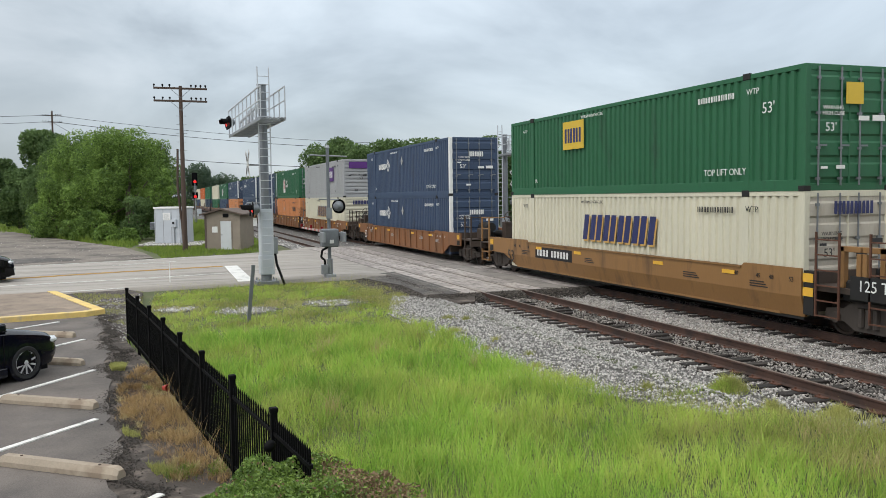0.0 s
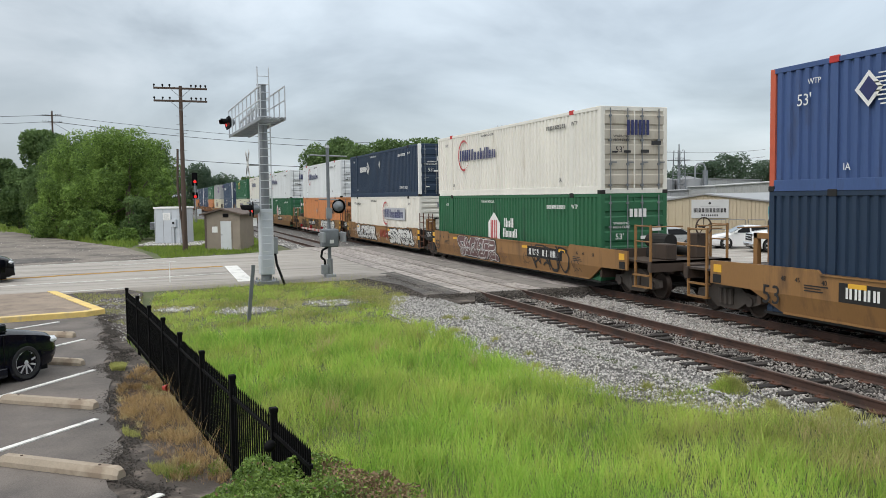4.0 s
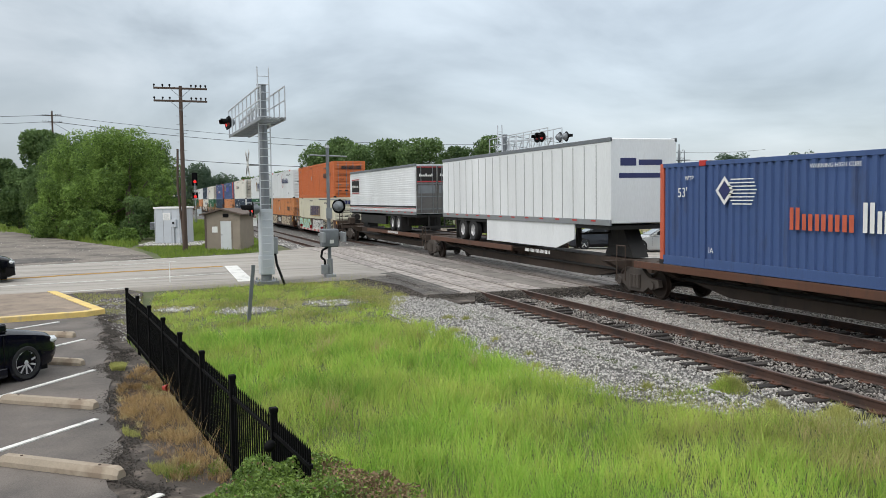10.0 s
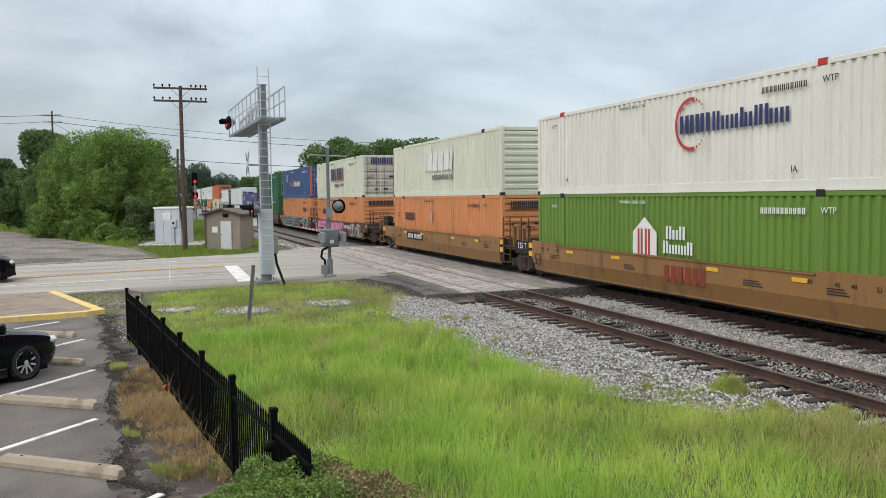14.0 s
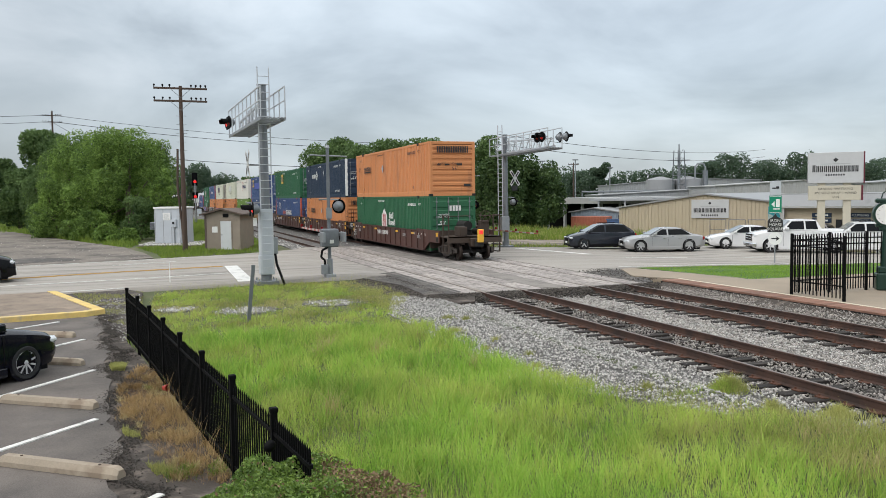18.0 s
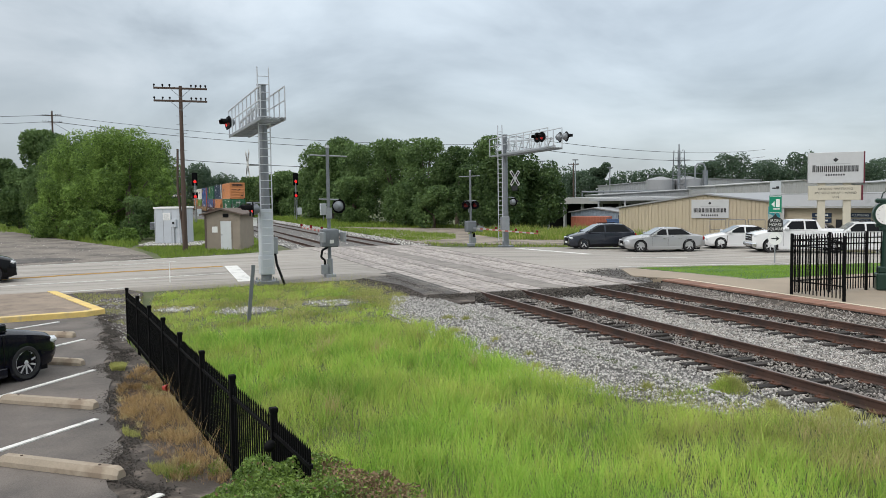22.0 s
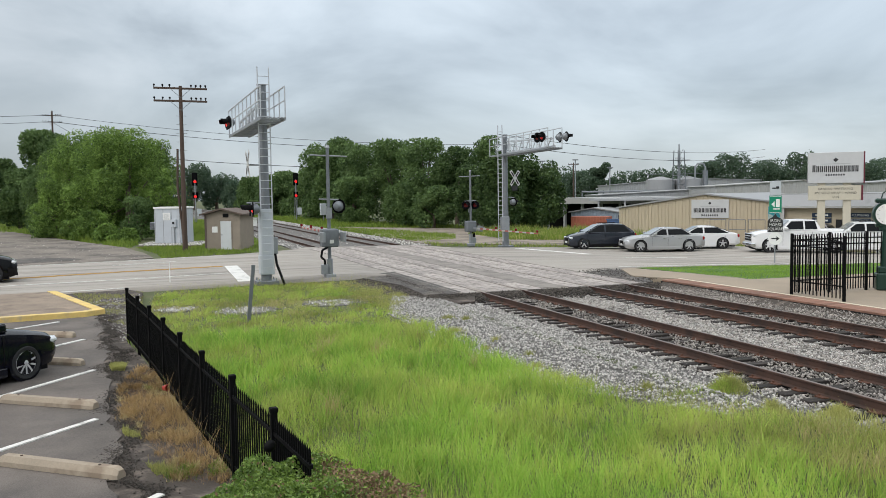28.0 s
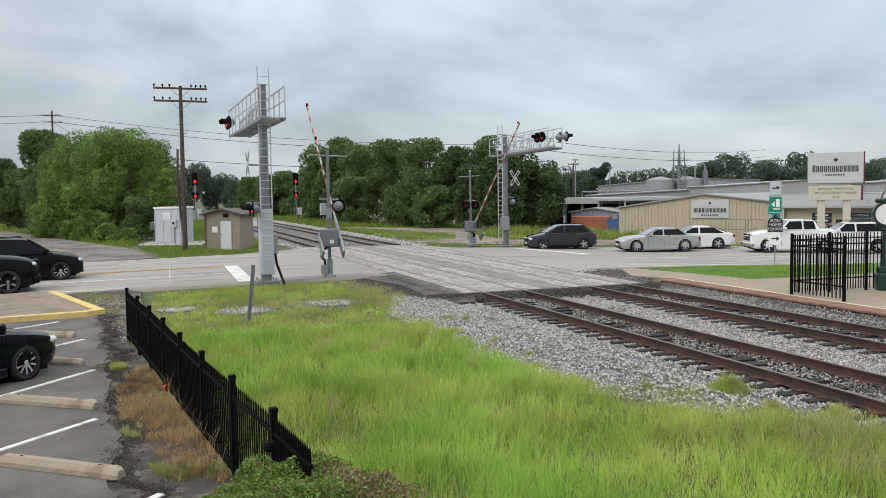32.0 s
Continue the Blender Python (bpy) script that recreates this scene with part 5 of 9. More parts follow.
# far end at the start, car colour, ends, top (colour, logo, near end), bottom, graffiti, where its number stands
STACKS = [
    (257.0, "maroon", T_, ("cream", "none", "door"), ("slate", "none", "door"), (), None),
    (237.6, "maroon", M_, ("rust", "none", "door"), ("cream", "none", "door"), (), None),
    (218.1, "maroon", L_, ("green", "none", "door"), ("navy", "none", "door"), (), None),
    (194.3, "maroon", T_, ("cream", "none", "door"), ("green", "none", "door"), (), None),
    (174.8, "old", M_, ("green", "hub", "door"), ("slate", "none", "door"), (), None),
    (155.4, "old", L_, ("slate", "umax", "door"), ("orange", "sch", "door"), (), None),
    (131.9, "old", T_, ("slate", "umax", "door"), ("slate", "umax", "door"), (), None),
    (112.4, "old", M_, ("slate", "umax", "door"), ("slate", "umax", "door"), (), None),
    (97.6, "old", M_, ("green", "hub", "door"), ("orange", "sch", "door"), (), None),
    (78.2, "old", L_, ("grey", "fedex", "front"), ("cream", "swift", "front"), (), None),
    (54.77, "old", (True, True), ("slate", "umax", "door"), ("slate", "umax", "door"), (), None),
    (31.25, "tan", T_, ("green", "emp", "door"), ("cream", "swift", "door"), (), 2.6),
    (11.87, "tan", M_, ("white", "stg", "door"), ("cold", "shield", "door"), ((3.6, 6.8, "scribble"), (10.8, 13.4, "tag")), None),
    (-7.63, "tan", L_, ("cold", "stg", "door"), ("green", "hub", "door"), ((3.4, 5.6, "scribble"),), 8.6),
    (-31.29, "tan", T_, ("cold", "stg", "door"), ("orange", "sch", "door"), ((0.0, 3.2, "scribble"), (3.6, 5.6, "scribble"), (6.3, 8.6, "scribble"), (9.4, 14.6, "white")), 3.86),
    (-50.86, "tan", M_, ("navy", "umax", "door"), ("white", "stg_low", "front"), ((2.6, 7.4, "white"), (10.7, 15.3, "white")), None),
    (-70.26, "tan", L_, ("white", "stg", "door"), ("green", "hub", "door"), ((3.4, 7.9, "mauve"), (11.4, 14.2, "scribble")), 10.9),
    (-94.3, "tan", T_, ("blue", "pacer", "door"), ("navy", "none", "door"), ((7.0, 9.0, "white"),), 2.4),
    (-113.47, "tan", M_, ("blue", "emp2", "door"), ("orange", "sch", "door"), ((1.2, 6.2, "mint"), (7.8, 10.4, "blue")), None),
    (-133.03, "tan", L_, ("white", "xpo", "door"), ("navy", "umax", "door"), ((4.9, 6.2, "scribble"),), 9.4),
    (-156.78, "maroon", T_, ("cold", "shield", "front"), ("green", "hub", "door"), ((0.5, 5.9, "wine"), (6.1, 10.8, "moss"), (11.1, 15.6, "grey")), None),
    (-176.36, "maroon", M_, ("cold", "stg", "front"), ("orange", "sch", "door"), ((1.4, 6.0, "cream"), (9.7, 15.1, "cream")), None),
    (-195.83, "maroon", L_, ("rust", "sch", "door"), ("cream", "swift", "front"), ((1.5, 6.7, "mint"), (8.1, 12.4, "white"), (12.6, 16.4, "dark")), None),
    (-277.8, "maroon", T_, ("green", "hub", "door"), ("green", "hub", "front"), ((3.3, 8.8, "blue"),), 1.0),
    (-297.4, "maroon", M_, ("blue", "pacer", "door"), ("orange", "sch", "door"), ((1.2, 9.0, "bold"), (8.6, 15.4, "bold")), None),
    (-316.67, "maroon", L_, ("pale", "swift2", "door"), ("orange", "sch_far", "front"), ((1.2, 10.6, "pink"), (13.3, 14.2, "tag"), (15.2, 16.2, "tag")), 10.8),
    (-340.57, "tan", T_, ("pale", "swift_faint", "front"), ("orange", "sch_far", "front"), (), 3.2),
    (-360.21, "tan", M_, ("white", "stg", "front"), ("lime", "hub", "front"), (), None),
    (-379.71, "tan", L_, ("blue", "emp2", "door"), ("blue", "pacer", "door"), (), 8.6),
    (-403.5, "ribbed", T_, ("green", "emp", "door"), ("blue", "pacer", "door"), (), 3.0),
    (-423.14, "ribbed", M_, ("navy", "umax", "door"), ("orange", "sch_far", "front"), (), None),
    (-442.75, "ribbed", L_, ("orange", "sch_far", "front"), ("green", "hub", "door"), (), 6.2),
]
for i, (y, pk, ends, top, low, graf, mu) in enumerate(STACKS):
    well_car(y, pk, ends, graf, i, mu)
    container(y, LOWZ, *low)
    container(y, TOPZ, *top, "stacked on another container")


# the flashing device that hangs on the last coupler
last = TRAIN[-3]
part("end_device", Geo().box(-0.16, -11.98, 0.95, 0.16, -11.86, 1.6, 0.03), M_yellow, last, "yellow end-of-train device on the coupler")
part("device_lamp", Geo().box(-0.1, -12.0, 1.36, 0.1, -11.98, 1.54, 0.008), M_redlamp, last, "red-orange lamp of the device")


# ---- spine cars with trailers ----
def spine_car(yfar, ends, decks):
    c = thing("spine_car", pose(XB, yfar - CL / 2, 0), "rusty brown spine car with narrow centre beam", "rail car", "spine cars of the train")
    part("spine", Geo().box(-0.45, -9.6, 0.62, 0.45, 9.6, 1.08, 0.02).prism([(-7.6, 0.62), (7.6, 0.62), (6.0, 0.34), (-6.0, 0.34)], "x", -0.45, 0.45), P_ends, c)
    part("pipe", Geo().tube((-0.6, -9.0, 0.72), (-0.6, 9.0, 0.72), 0.05, 8), P_black, c)
    for y in (-8.2, 8.2):
        part("bolster", Geo().prism([(-1.35, 1.06), (-0.45, 0.6), (0.45, 0.6), (1.35, 1.06)], "y", y - 0.22, y + 0.22), P_ends, c)
    for y0, y1 in decks:
        deck = part("deck", Geo().box(-1.3, y0, 1.06, 1.3, y1, 1.12).box(-0.5, y0, 1.1, 0.5, y1, 1.14), P_ends, c)
        for x in (-1.31, 1.31):
            part("side_rail", Geo().box(x - 0.03, y0, 0.97, x + 0.03, y1, 1.18, 0.008), P_deck, deck)
        br = cached("bracket", lambda: Geo().prism([(-1.3, 1.06), (-0.33, 0.7), (0.33, 0.7), (1.3, 1.06)], "y", -0.03, 0.03))
        for k in range(int((y1 - y0) / 1.2) + 1):
            part("bracket", br, P_ends, deck, at=(0, y0 + 0.2 + 1.2 * k, 0))
    part("step_rail", Geo().path([(-1.3, -9.4, 0.5), (-1.3, -9.4, 1.6), (-1.3, -8.9, 1.6), (-1.3, -8.9, 0.5)], 0.02).path([(1.3, -9.4, 0.5), (1.3, -9.4, 1.6), (1.3, -8.9, 1.6), (1.3, -8.9, 0.5)], 0.02), P_ends, c)
    part("numbers", blocks(10, 2.2, 0.13, 0, 0.25), I_white, c, at=(-1.345, CL / 2 - 10.2, 1.03))
    truck(c, -9.65)
    if ends:
        truck(c, 9.4)
    TRAIN.append(c)
    return c


def trailer(yfar, kind):
    white = kind == "ribbed"
    LT = 15.75 if white else CL
    c = thing("semi_trailer", pose(XB, yfar - LT / 2, 2.27), "white ribbed refrigerated trailer with dark rear doors, on a spine car" if white else "plain white box trailer with side skirt, on a spine car", "trailer", "trailers on the train")
    h = 2.8
    body = Geo()
    if white:
        n = 18
        for s in (-1, 1):
            v = []
            for i in range(n):
                z = 0.2 + (h - 0.45) * i / n
                dz = (h - 0.45) / n
                for f, d in ((0, 1.262), (0.8, 1.262), (0.84, 1.276), (0.94, 1.276)):
                    v += [(s * d, -LT / 2, z + f * dz), (s * d, LT / 2, z + f * dz)]
            body.add(v, [(2 * i, 2 * i + 1, 2 * i + 3, 2 * i + 2) for i in range(4 * n - 1)])
        body.box(-1.24, -LT / 2 + 0.02, 0.0, 1.24, LT / 2, h - 0.02)
    else:
        body.box(-1.27, -LT / 2, 0.0, 1.27, LT / 2, h, 0.03)
    part("box_body", body, P_cold, c)
    if not white:
        me = Geo().box(-0.01, -0.02, 0.12, 0.01, 0.02, h - 0.18).mesh("seam")
        for k in range(19):
            part("seam", me, I_grey, c, at=(-1.272, LT / 2 - 0.85 - 0.8 * k, 0))
    part("top_rail", Geo().box(-1.29, -LT / 2, h - 0.12, -1.2, LT / 2, h + 0.02, 0.01).box(1.2, -LT / 2, h - 0.12, 1.29, LT / 2, h + 0.02, 0.01), M_galv_dark, c)
    part("bottom_rail", Geo().box(-1.3, -LT / 2, -0.06, -1.22, LT / 2, 0.14, 0.01).box(1.22, -LT / 2, -0.06, 1.3, LT / 2, 0.14, 0.01), M_galv, c)
    rear = -1 if white else 1
    if white:
        part("stripe", Geo().box(-1.304, -LT / 2, 0.36, -1.27, LT / 2, 0.45), I_dark, c)
        part("stripe", Geo().box(-1.302, -LT / 2, 0.29, -1.27, LT / 2, 0.315), I_red, c)
        part("emblem_panel", Geo().box(-1.29, 5.1, 1.35, -1.278, 7.2, 2.15), P_black, c)
        part("lettering", blocks(15, 1.9, 0.16), I_white, c, at=(-1.3, 7.1, 1.65))
        part("band", Geo().box(-1.295, 5.1, 1.25, -1.28, 7.2, 1.31).box(-1.295, 5.1, 2.19, -1.28, 7.2, 2.25), I_red, c)
    else:
        part("lettering", Geo().box(-0.9, -0.006, 1.9, -0.3, 0, 2.15).box(-0.2, -0.006, 1.92, 0.7, 0, 2.1).box(-0.95, -0.006, 1.5, 0.8, 0, 1.66), I_navy, c, at=(0, -LT / 2, 0))
    refl = Geo().box(-0.006, -0.15, 0, 0.006, 0.15, 0.05).mesh("reflector")
    for k in range(12):
        part("reflector", refl, M_red, c, at=(-1.305, LT / 2 - 0.8 - 1.3 * k, 0.06))
    dark = mat("grey steel trailer door", (0.13, 0.125, 0.12), 0.4, 0.3, 0.2, 1.5, 25, 0.05, (0.05, 0.045, 0.04), 0.3) if white else P_cold
    for s in (-1, 1):
        d = part("door", Geo().box(-0.6, -0.05, 0.05, 0.6, 0.0, h - 0.1, 0.01), dark, c, at=pose(s * 0.62, rear * LT / 2, 0, 0, 0, 0 if rear < 0 else 180))
        if white:
            part("panel", Geo().box(-0.56, -0.06, 1.85, 0.56, -0.05, 2.62), P_black, d)
            for z in (1.78, 2.6):
                part("band", Geo().box(-0.56, -0.066, z, 0.56, -0.05, z + 0.07), I_red, d)
            for k in range(7):
                part("lettering", Geo().box(-0.44 + 0.12 * k, -0.066, 2.1, -0.36 + 0.12 * k, -0.06, 2.2 if k % 3 else 2.26), I_white, d)
            part("tread_plate", Geo().box(-0.5, -0.062, 1.15, 0.5, -0.05, 1.6), M_galv_dark, d)
            for z in (0.25, 0.95, 1.68, 2.66):
                part("hinge_band", Geo().box(-0.6, -0.075, z, 0.6, -0.05, z + 0.05), M_galv_dark, d)
        for u in (-0.35, 0.35):
            part("lock_bar", Geo().tube((u, -0.08, 0.05), (u, -0.08, h - 0.1), 0.02, 6), M_galv_dark, d)
    yw = -LT / 2 + 4.35 if white else LT / 2 - 3.2
    part("bogie", Geo().box(-0.85, yw - 1.6, -0.75, 0.85, yw + 1.6, -0.08, 0.03), P_black, c)
    part("crossmembers", Geo().box(-1.2, -LT / 2 + 0.1, -0.2, 1.2, LT / 2 - 0.1, -0.06), P_black, c)
    for s in (-1, 1):
        part("mud_flap", Geo().box(s * 0.92 - 0.33, yw - (1.35 if white else -1.35) - 0.02, -1.05, s * 0.92 + 0.33, yw - (1.35 if white else -1.35) + 0.02, -0.1), P_black, c)
    tyre, hub = cached("trailer_tyre", lambda: Geo().lathe([(0.28, -0.14), (0.45, -0.16), (0.51, -0.1), (0.51, 0.1), (0.45, 0.16), (0.28, 0.14)], 26), True), cached("trailer_hub", lambda: Geo().lathe([(0.0, -0.1), (0.1, -0.1), (0.12, -0.02), (0.26, -0.06), (0.29, -0.12), (0.29, 0.1)], 20), True)
    for yy in (-0.65, 0.65):
        for s in (-1, 1):
            w = part("wheel", tyre, M_tyre, c, at=pose(s * 1.05, yw + yy, -0.6, 0, 0, 0 if s < 0 else 180))
            part("hub", hub, M_alloy, w)
    nose = 1 if white else -1
    part("landing_gear", Geo().box(-0.75, nose * 4.9 - 0.08, -0.95, -0.6, nose * 4.9 + 0.08, 0).box(0.6, nose * 4.9 - 0.08, -0.95, 0.75, nose * 4.9 + 0.08, 0).tube((-0.7, nose * 4.9, -0.45), (0.7, nose * 4.9, -0.45), 0.04), P_black, c)
    part("hitch_stand", Geo().prism([(nose * 7.0 - 0.9, -1.15), (nose * 7.0 + 0.9, -1.15), (nose * 7.0 + 0.2, -0.05), (nose * 7.0 - 0.2, -0.05)], "x", -0.3, 0.3), P_black, c)
    if white:
        part("side_skirt", Geo().box(-1.2, -1.4, -0.75, -1.16, 5.0, -0.04), P_black, c)
    else:
        part("side_skirt", Geo().prism([(-5.6, -0.05), (2.4, -0.05), (2.4, -0.98), (-4.2, -0.98), (-5.6, -0.6)], "x", -1.24, -1.2), P_cold, c)
    part("bumper", Geo().bar((-1.1, rear * (LT / 2 - 0.1), -0.75), (1.1, rear * (LT / 2 - 0.1), -0.75), 0.1, 0.12).box(-0.5, rear * (LT / 2 - 0.1) - 0.04, -0.7, -0.42, rear * (LT / 2 - 0.1) + 0.04, 0).box(0.42, rear * (LT / 2 - 0.1) - 0.04, -0.7, 0.5, rear * (LT / 2 - 0.1) + 0.04, 0), P_black, c)
    TRAIN.append(c)


for y, e, decks in ((-217.41, True, ((-8.4, 3.0),)), (-237.3, False, ((-0.8, 9.5),)), (-256.64, False, ((-9.2, 9.4),))):
    spine_car(y, e, decks)
trailer(-217.41, "ribbed")
trailer(-237.69, "plain")
container(-256.64, 1.2, "blue", "pacer", "door", "on a spine car")
# ---- crossing signals ----
def lamp_head(parent, name, at, rz, lit):
    """A round flasher: black backplate, hood and lens, facing local -y."""
    h = part(name, cached("backplate", lambda: Geo().lathe([(0.0, 0.02), (0.29, 0.02), (0.3, 0.0), (0.29, -0.02), (0.0, -0.02)], 24, axis="y"), True), M_black, parent, "black round flasher with backplate", at=pose(*at, 0, 0, rz))

    def hood():
        g = Geo()
        n = 14
        for k in range(2):
            r = 0.16 - 0.006 * k
            v = []
            for i in range(n + 1):
                a = math.pi * (1.12 * i / n - 0.06)
                v += [(r * math.cos(a), -0.02, r * math.sin(a)), (r * math.cos(a), -0.32 - 0.05 * math.sin(a), r * math.sin(a))]
            g.add(v, [(2 * i, 2 * i + 2, 2 * i + 3, 2 * i + 1) for i in range(n)])
        return g
    part("housing", cached("lamp_housing", lambda: Geo().lathe([(0.0, 0.26), (0.1, 0.25), (0.18, 0.18), (0.21, 0.08), (0.22, 0.02)], 18, axis="y"), True), M_galv_dark, h, "dull grey lamp housing")
    part("hood", cached("lamp_hood", hood), M_black, h)
    part("lens", cached("lamp_lens", lambda: Geo().lathe([(0.0, -0.07), (0.08, -0.06), (0.14, -0.03), (0.15, -0.02)], 18, axis="y"), True), M_dimlamp if lit == "dim" else M_redlamp if lit else M_darklens, h, "lit red lens" if lit else "dark red lens")
    return h


def crossbuck(parent, at, rz):
    c = part("crossbuck", cached("crossbuck_hub", lambda: Geo().box(-0.05, 0, -0.05, 0.05, 0.03, 0.05)), M_galv, parent, "white crossbuck sign", at=pose(*at, 0, 0, rz))
    for a in (-52, 52):
        b = part("blade", cached("crossbuck_blade", lambda: Geo().box(-0.61, -0.012, -0.115, 0.61, 0.0, 0.115, 0.003)), M_sign, c, at=pose(0, 0.004 * (a > 0), 0, 0, a, 0))
        part("lettering", cached("crossbuck_bar", lambda: Geo().box(-0.5, -0.016, -0.05, -0.12, -0.012, 0.05).box(0.12, -0.016, -0.05, 0.5, -0.012, 0.05)), I_dark, b)


def cantilever(base, rz, top, floor, back, fwd, width, side, lamps, label, ladder_rz=0):
    """A crossing cantilever: tapered mast, ladder, walkway with railings and truss, flashers at the tip. Local +y is the arm."""
    c = thing("crossing_cantilever", Matrix.Translation(base) @ pose(0, 0, 0, 0, 0, rz), label, "crossing signal", "crossing cantilevers")
    part("mast", Geo().tube((0, 0, 0.0), (0, 0, top), 0.215, 20, 0.165), M_galv_dark, c, smooth=True)
    part("mast_cap", Geo().tube((0, 0, top), (0, 0, top + 0.04), 0.19, 20), M_galv, c, smooth=True)
    part("base_plate", Geo().box(-0.42, -0.42, -0.1, 0.42, 0.42, 0.05, 0.01), M_galv_dark, c)
    for sx in (-1, 1):
        for sy in (-1, 1):
            part("anchor_bolt", cached("anchor_bolt", lambda: Geo().tube((0, 0, 0.05), (0, 0, 0.16), 0.03, 8)), M_galv, c, at=(sx * 0.33, sy * 0.33, 0))
    lad = part("ladder", Geo().box(-0.235, -0.03, 0.35, -0.2, 0.03, top + 0.65).box(0.2, -0.03, 0.35, 0.235, 0.03, top + 0.65), M_alum, c, at=pose(0, 0, 0, 0, 0, ladder_rz) @ pose(0, -0.42, 0))
    rung = cached("rung", lambda: Geo().tube((-0.2, 0, 0), (0.2, 0, 0), 0.015, 6))
    for k in range(int((top + 0.2) / 0.305)):
        part("rung", rung, M_alum, lad, at=(0, 0, 0.6 + 0.305 * k))
    x0, x1 = side, side + width
    dk = part("walkway", Geo().box(x0, -back, floor - 0.1, x0 + 0.06, fwd, floor).box(x1 - 0.06, -back, floor - 0.1, x1, fwd, floor), M_galv, c)
    for k in range(6):
        part("grating_bar", Geo().box(x0 + 0.1 + (width - 0.26) * k / 5, -back, floor - 0.02, x0 + 0.16 + (width - 0.26) * k / 5, fwd, floor + 0.005), M_galv, dk)
    bars = cached("walk_bar", lambda: Geo().box(0, -0.02, -0.09, 1.0, 0.02, -0.02))
    for k in range(int((back + fwd) / 0.9)):
        part("cross_bar", bars, M_galv, dk, at=pose(x0, -back + 0.5 + 0.9 * k, floor - 0.02) @ Matrix.Diagonal((width, 1, 1, 1)))
    h = 1.12
    n = int((back + fwd) / 1.15)
    for x in (x0 + 0.03, x1 - 0.03):
        tr = part("railing", Geo().bar((x, -back, floor + h), (x, fwd, floor + h), 0.045, 0.045), M_alum, c)
        part("mid_rail", Geo().bar((x, -back, floor + h * 0.55), (x, fwd, floor + h * 0.55), 0.035, 0.035), M_alum, tr)
        for k in range(n + 1):
            y = -back + (back + fwd) * k / n
            part("post", Geo().bar((x, y, floor), (x, y, floor + h), 0.04, 0.04), M_alum, tr)
    xm = (x0 + x1) / 2
    arm = part("arm_truss", Geo().bar((xm, 0, floor + 0.08), (xm, fwd, floor + 0.06), 0.1, 0.12).bar((xm, 0, floor + 0.85), (xm, fwd - 0.4, floor + 0.55), 0.08, 0.09), M_alum, c)
    m = int(fwd / 1.0)
    for k in range(m):
        ya, yb = k * fwd / m, (k + 0.5) * fwd / m
        part("brace", Geo().bar((xm, ya + 0.1, floor + 0.1), (xm, yb, floor + 0.85 - 0.3 * yb / fwd), 0.045, 0.045).bar((xm, yb, floor + 0.85 - 0.3 * yb / fwd), (xm, ya + fwd / m, floor + 0.1), 0.045, 0.045), M_alum, arm)
    for (lx, ly, lz, lrz, lit) in lamps:
        lamp_head(c, "flasher", (lx, ly, lz), lrz, lit)
    return c


c1 = cantilever((4.36, 32.78, 0), 1.5, 7.62, 6.22, 2.1, 7.2, 0.95, -0.42, [(-0.5, 6.95, 6.75, -80, True), (-0.5, 6.3, 6.75, -80, False), (0.6, 6.9, 6.75, 90, False)], "grey steel crossing cantilever with ladder, walkway and red flashers")
part("mast_casing", Geo().box(-0.24, -0.26, 1.05, 0.26, 0.26, 2.86, 0.02).box(-0.26, -0.28, 0.3, 0.28, 0.28, 1.05, 0.02), M_silver, c1, "pale grey steel casing")
part("relay_box", Geo().box(0.24, -0.18, 1.1, 0.44, 0.12, 1.75, 0.015), M_galv, c1)
part("conduit", Geo().path([(0.34, -0.1, 1.1), (0.36, -0.3, 0.7), (0.6, -0.55, -0.1)], 0.05, 8), M_blackp, c1)
crossbuck(c1, (-0.62, -0.1, 4.6), -88)
part("bracket", Geo().tube((0, 0, 4.55), (-0.62, -0.1, 4.55), 0.025, 6), M_galv, c1)
part("bracket", Geo().tube((0, 0, 3.1), (-0.7, -0.1, 3.1), 0.03, 6), M_galv, c1)
lamp_head(c1, "flasher", (-0.52, -0.42, 2.86), -95, True)
lamp_head(c1, "flasher", (-0.52, 0.35, 2.86), -95, False)
part("number_sign", Geo().box(-0.5, -0.3, 2.2, -0.36, -0.28, 2.52), M_white, c1)

c2 = cantilever((22.64, 50.82, -0.16), 177, 7.4, 6.13, 1.9, 7.85, 0.95, -0.55, [(0.62, 6.9, 6.75, 110, False), (0.62, 7.55, 6.75, 110, "dim"), (-0.6, 7.4, 6.75, -90, False), (-0.75, 7.95, 6.75, -90, False)], "grey steel crossing cantilever with walkway and four flashers", 110)
part("relay_box", Geo().box(-0.1, 0.2, 1.1, 0.45, 0.5, 2.0, 0.015), M_galv, c2)
crossbuck(c2, (-0.6, 0.25, 4.55), 180 + 20)
part("count_sign", Geo().box(-0.78, 0.24, 3.72, -0.36, 0.26, 4.05), I_dark, c2)
lamp_head(c2, "flasher", (-0.55, 0.1, 2.95), -60, False)
part("bracket", Geo().tube((0, 0, 3.3), (-0.6, 0.1, 3.25), 0.03, 6), M_galv, c2)


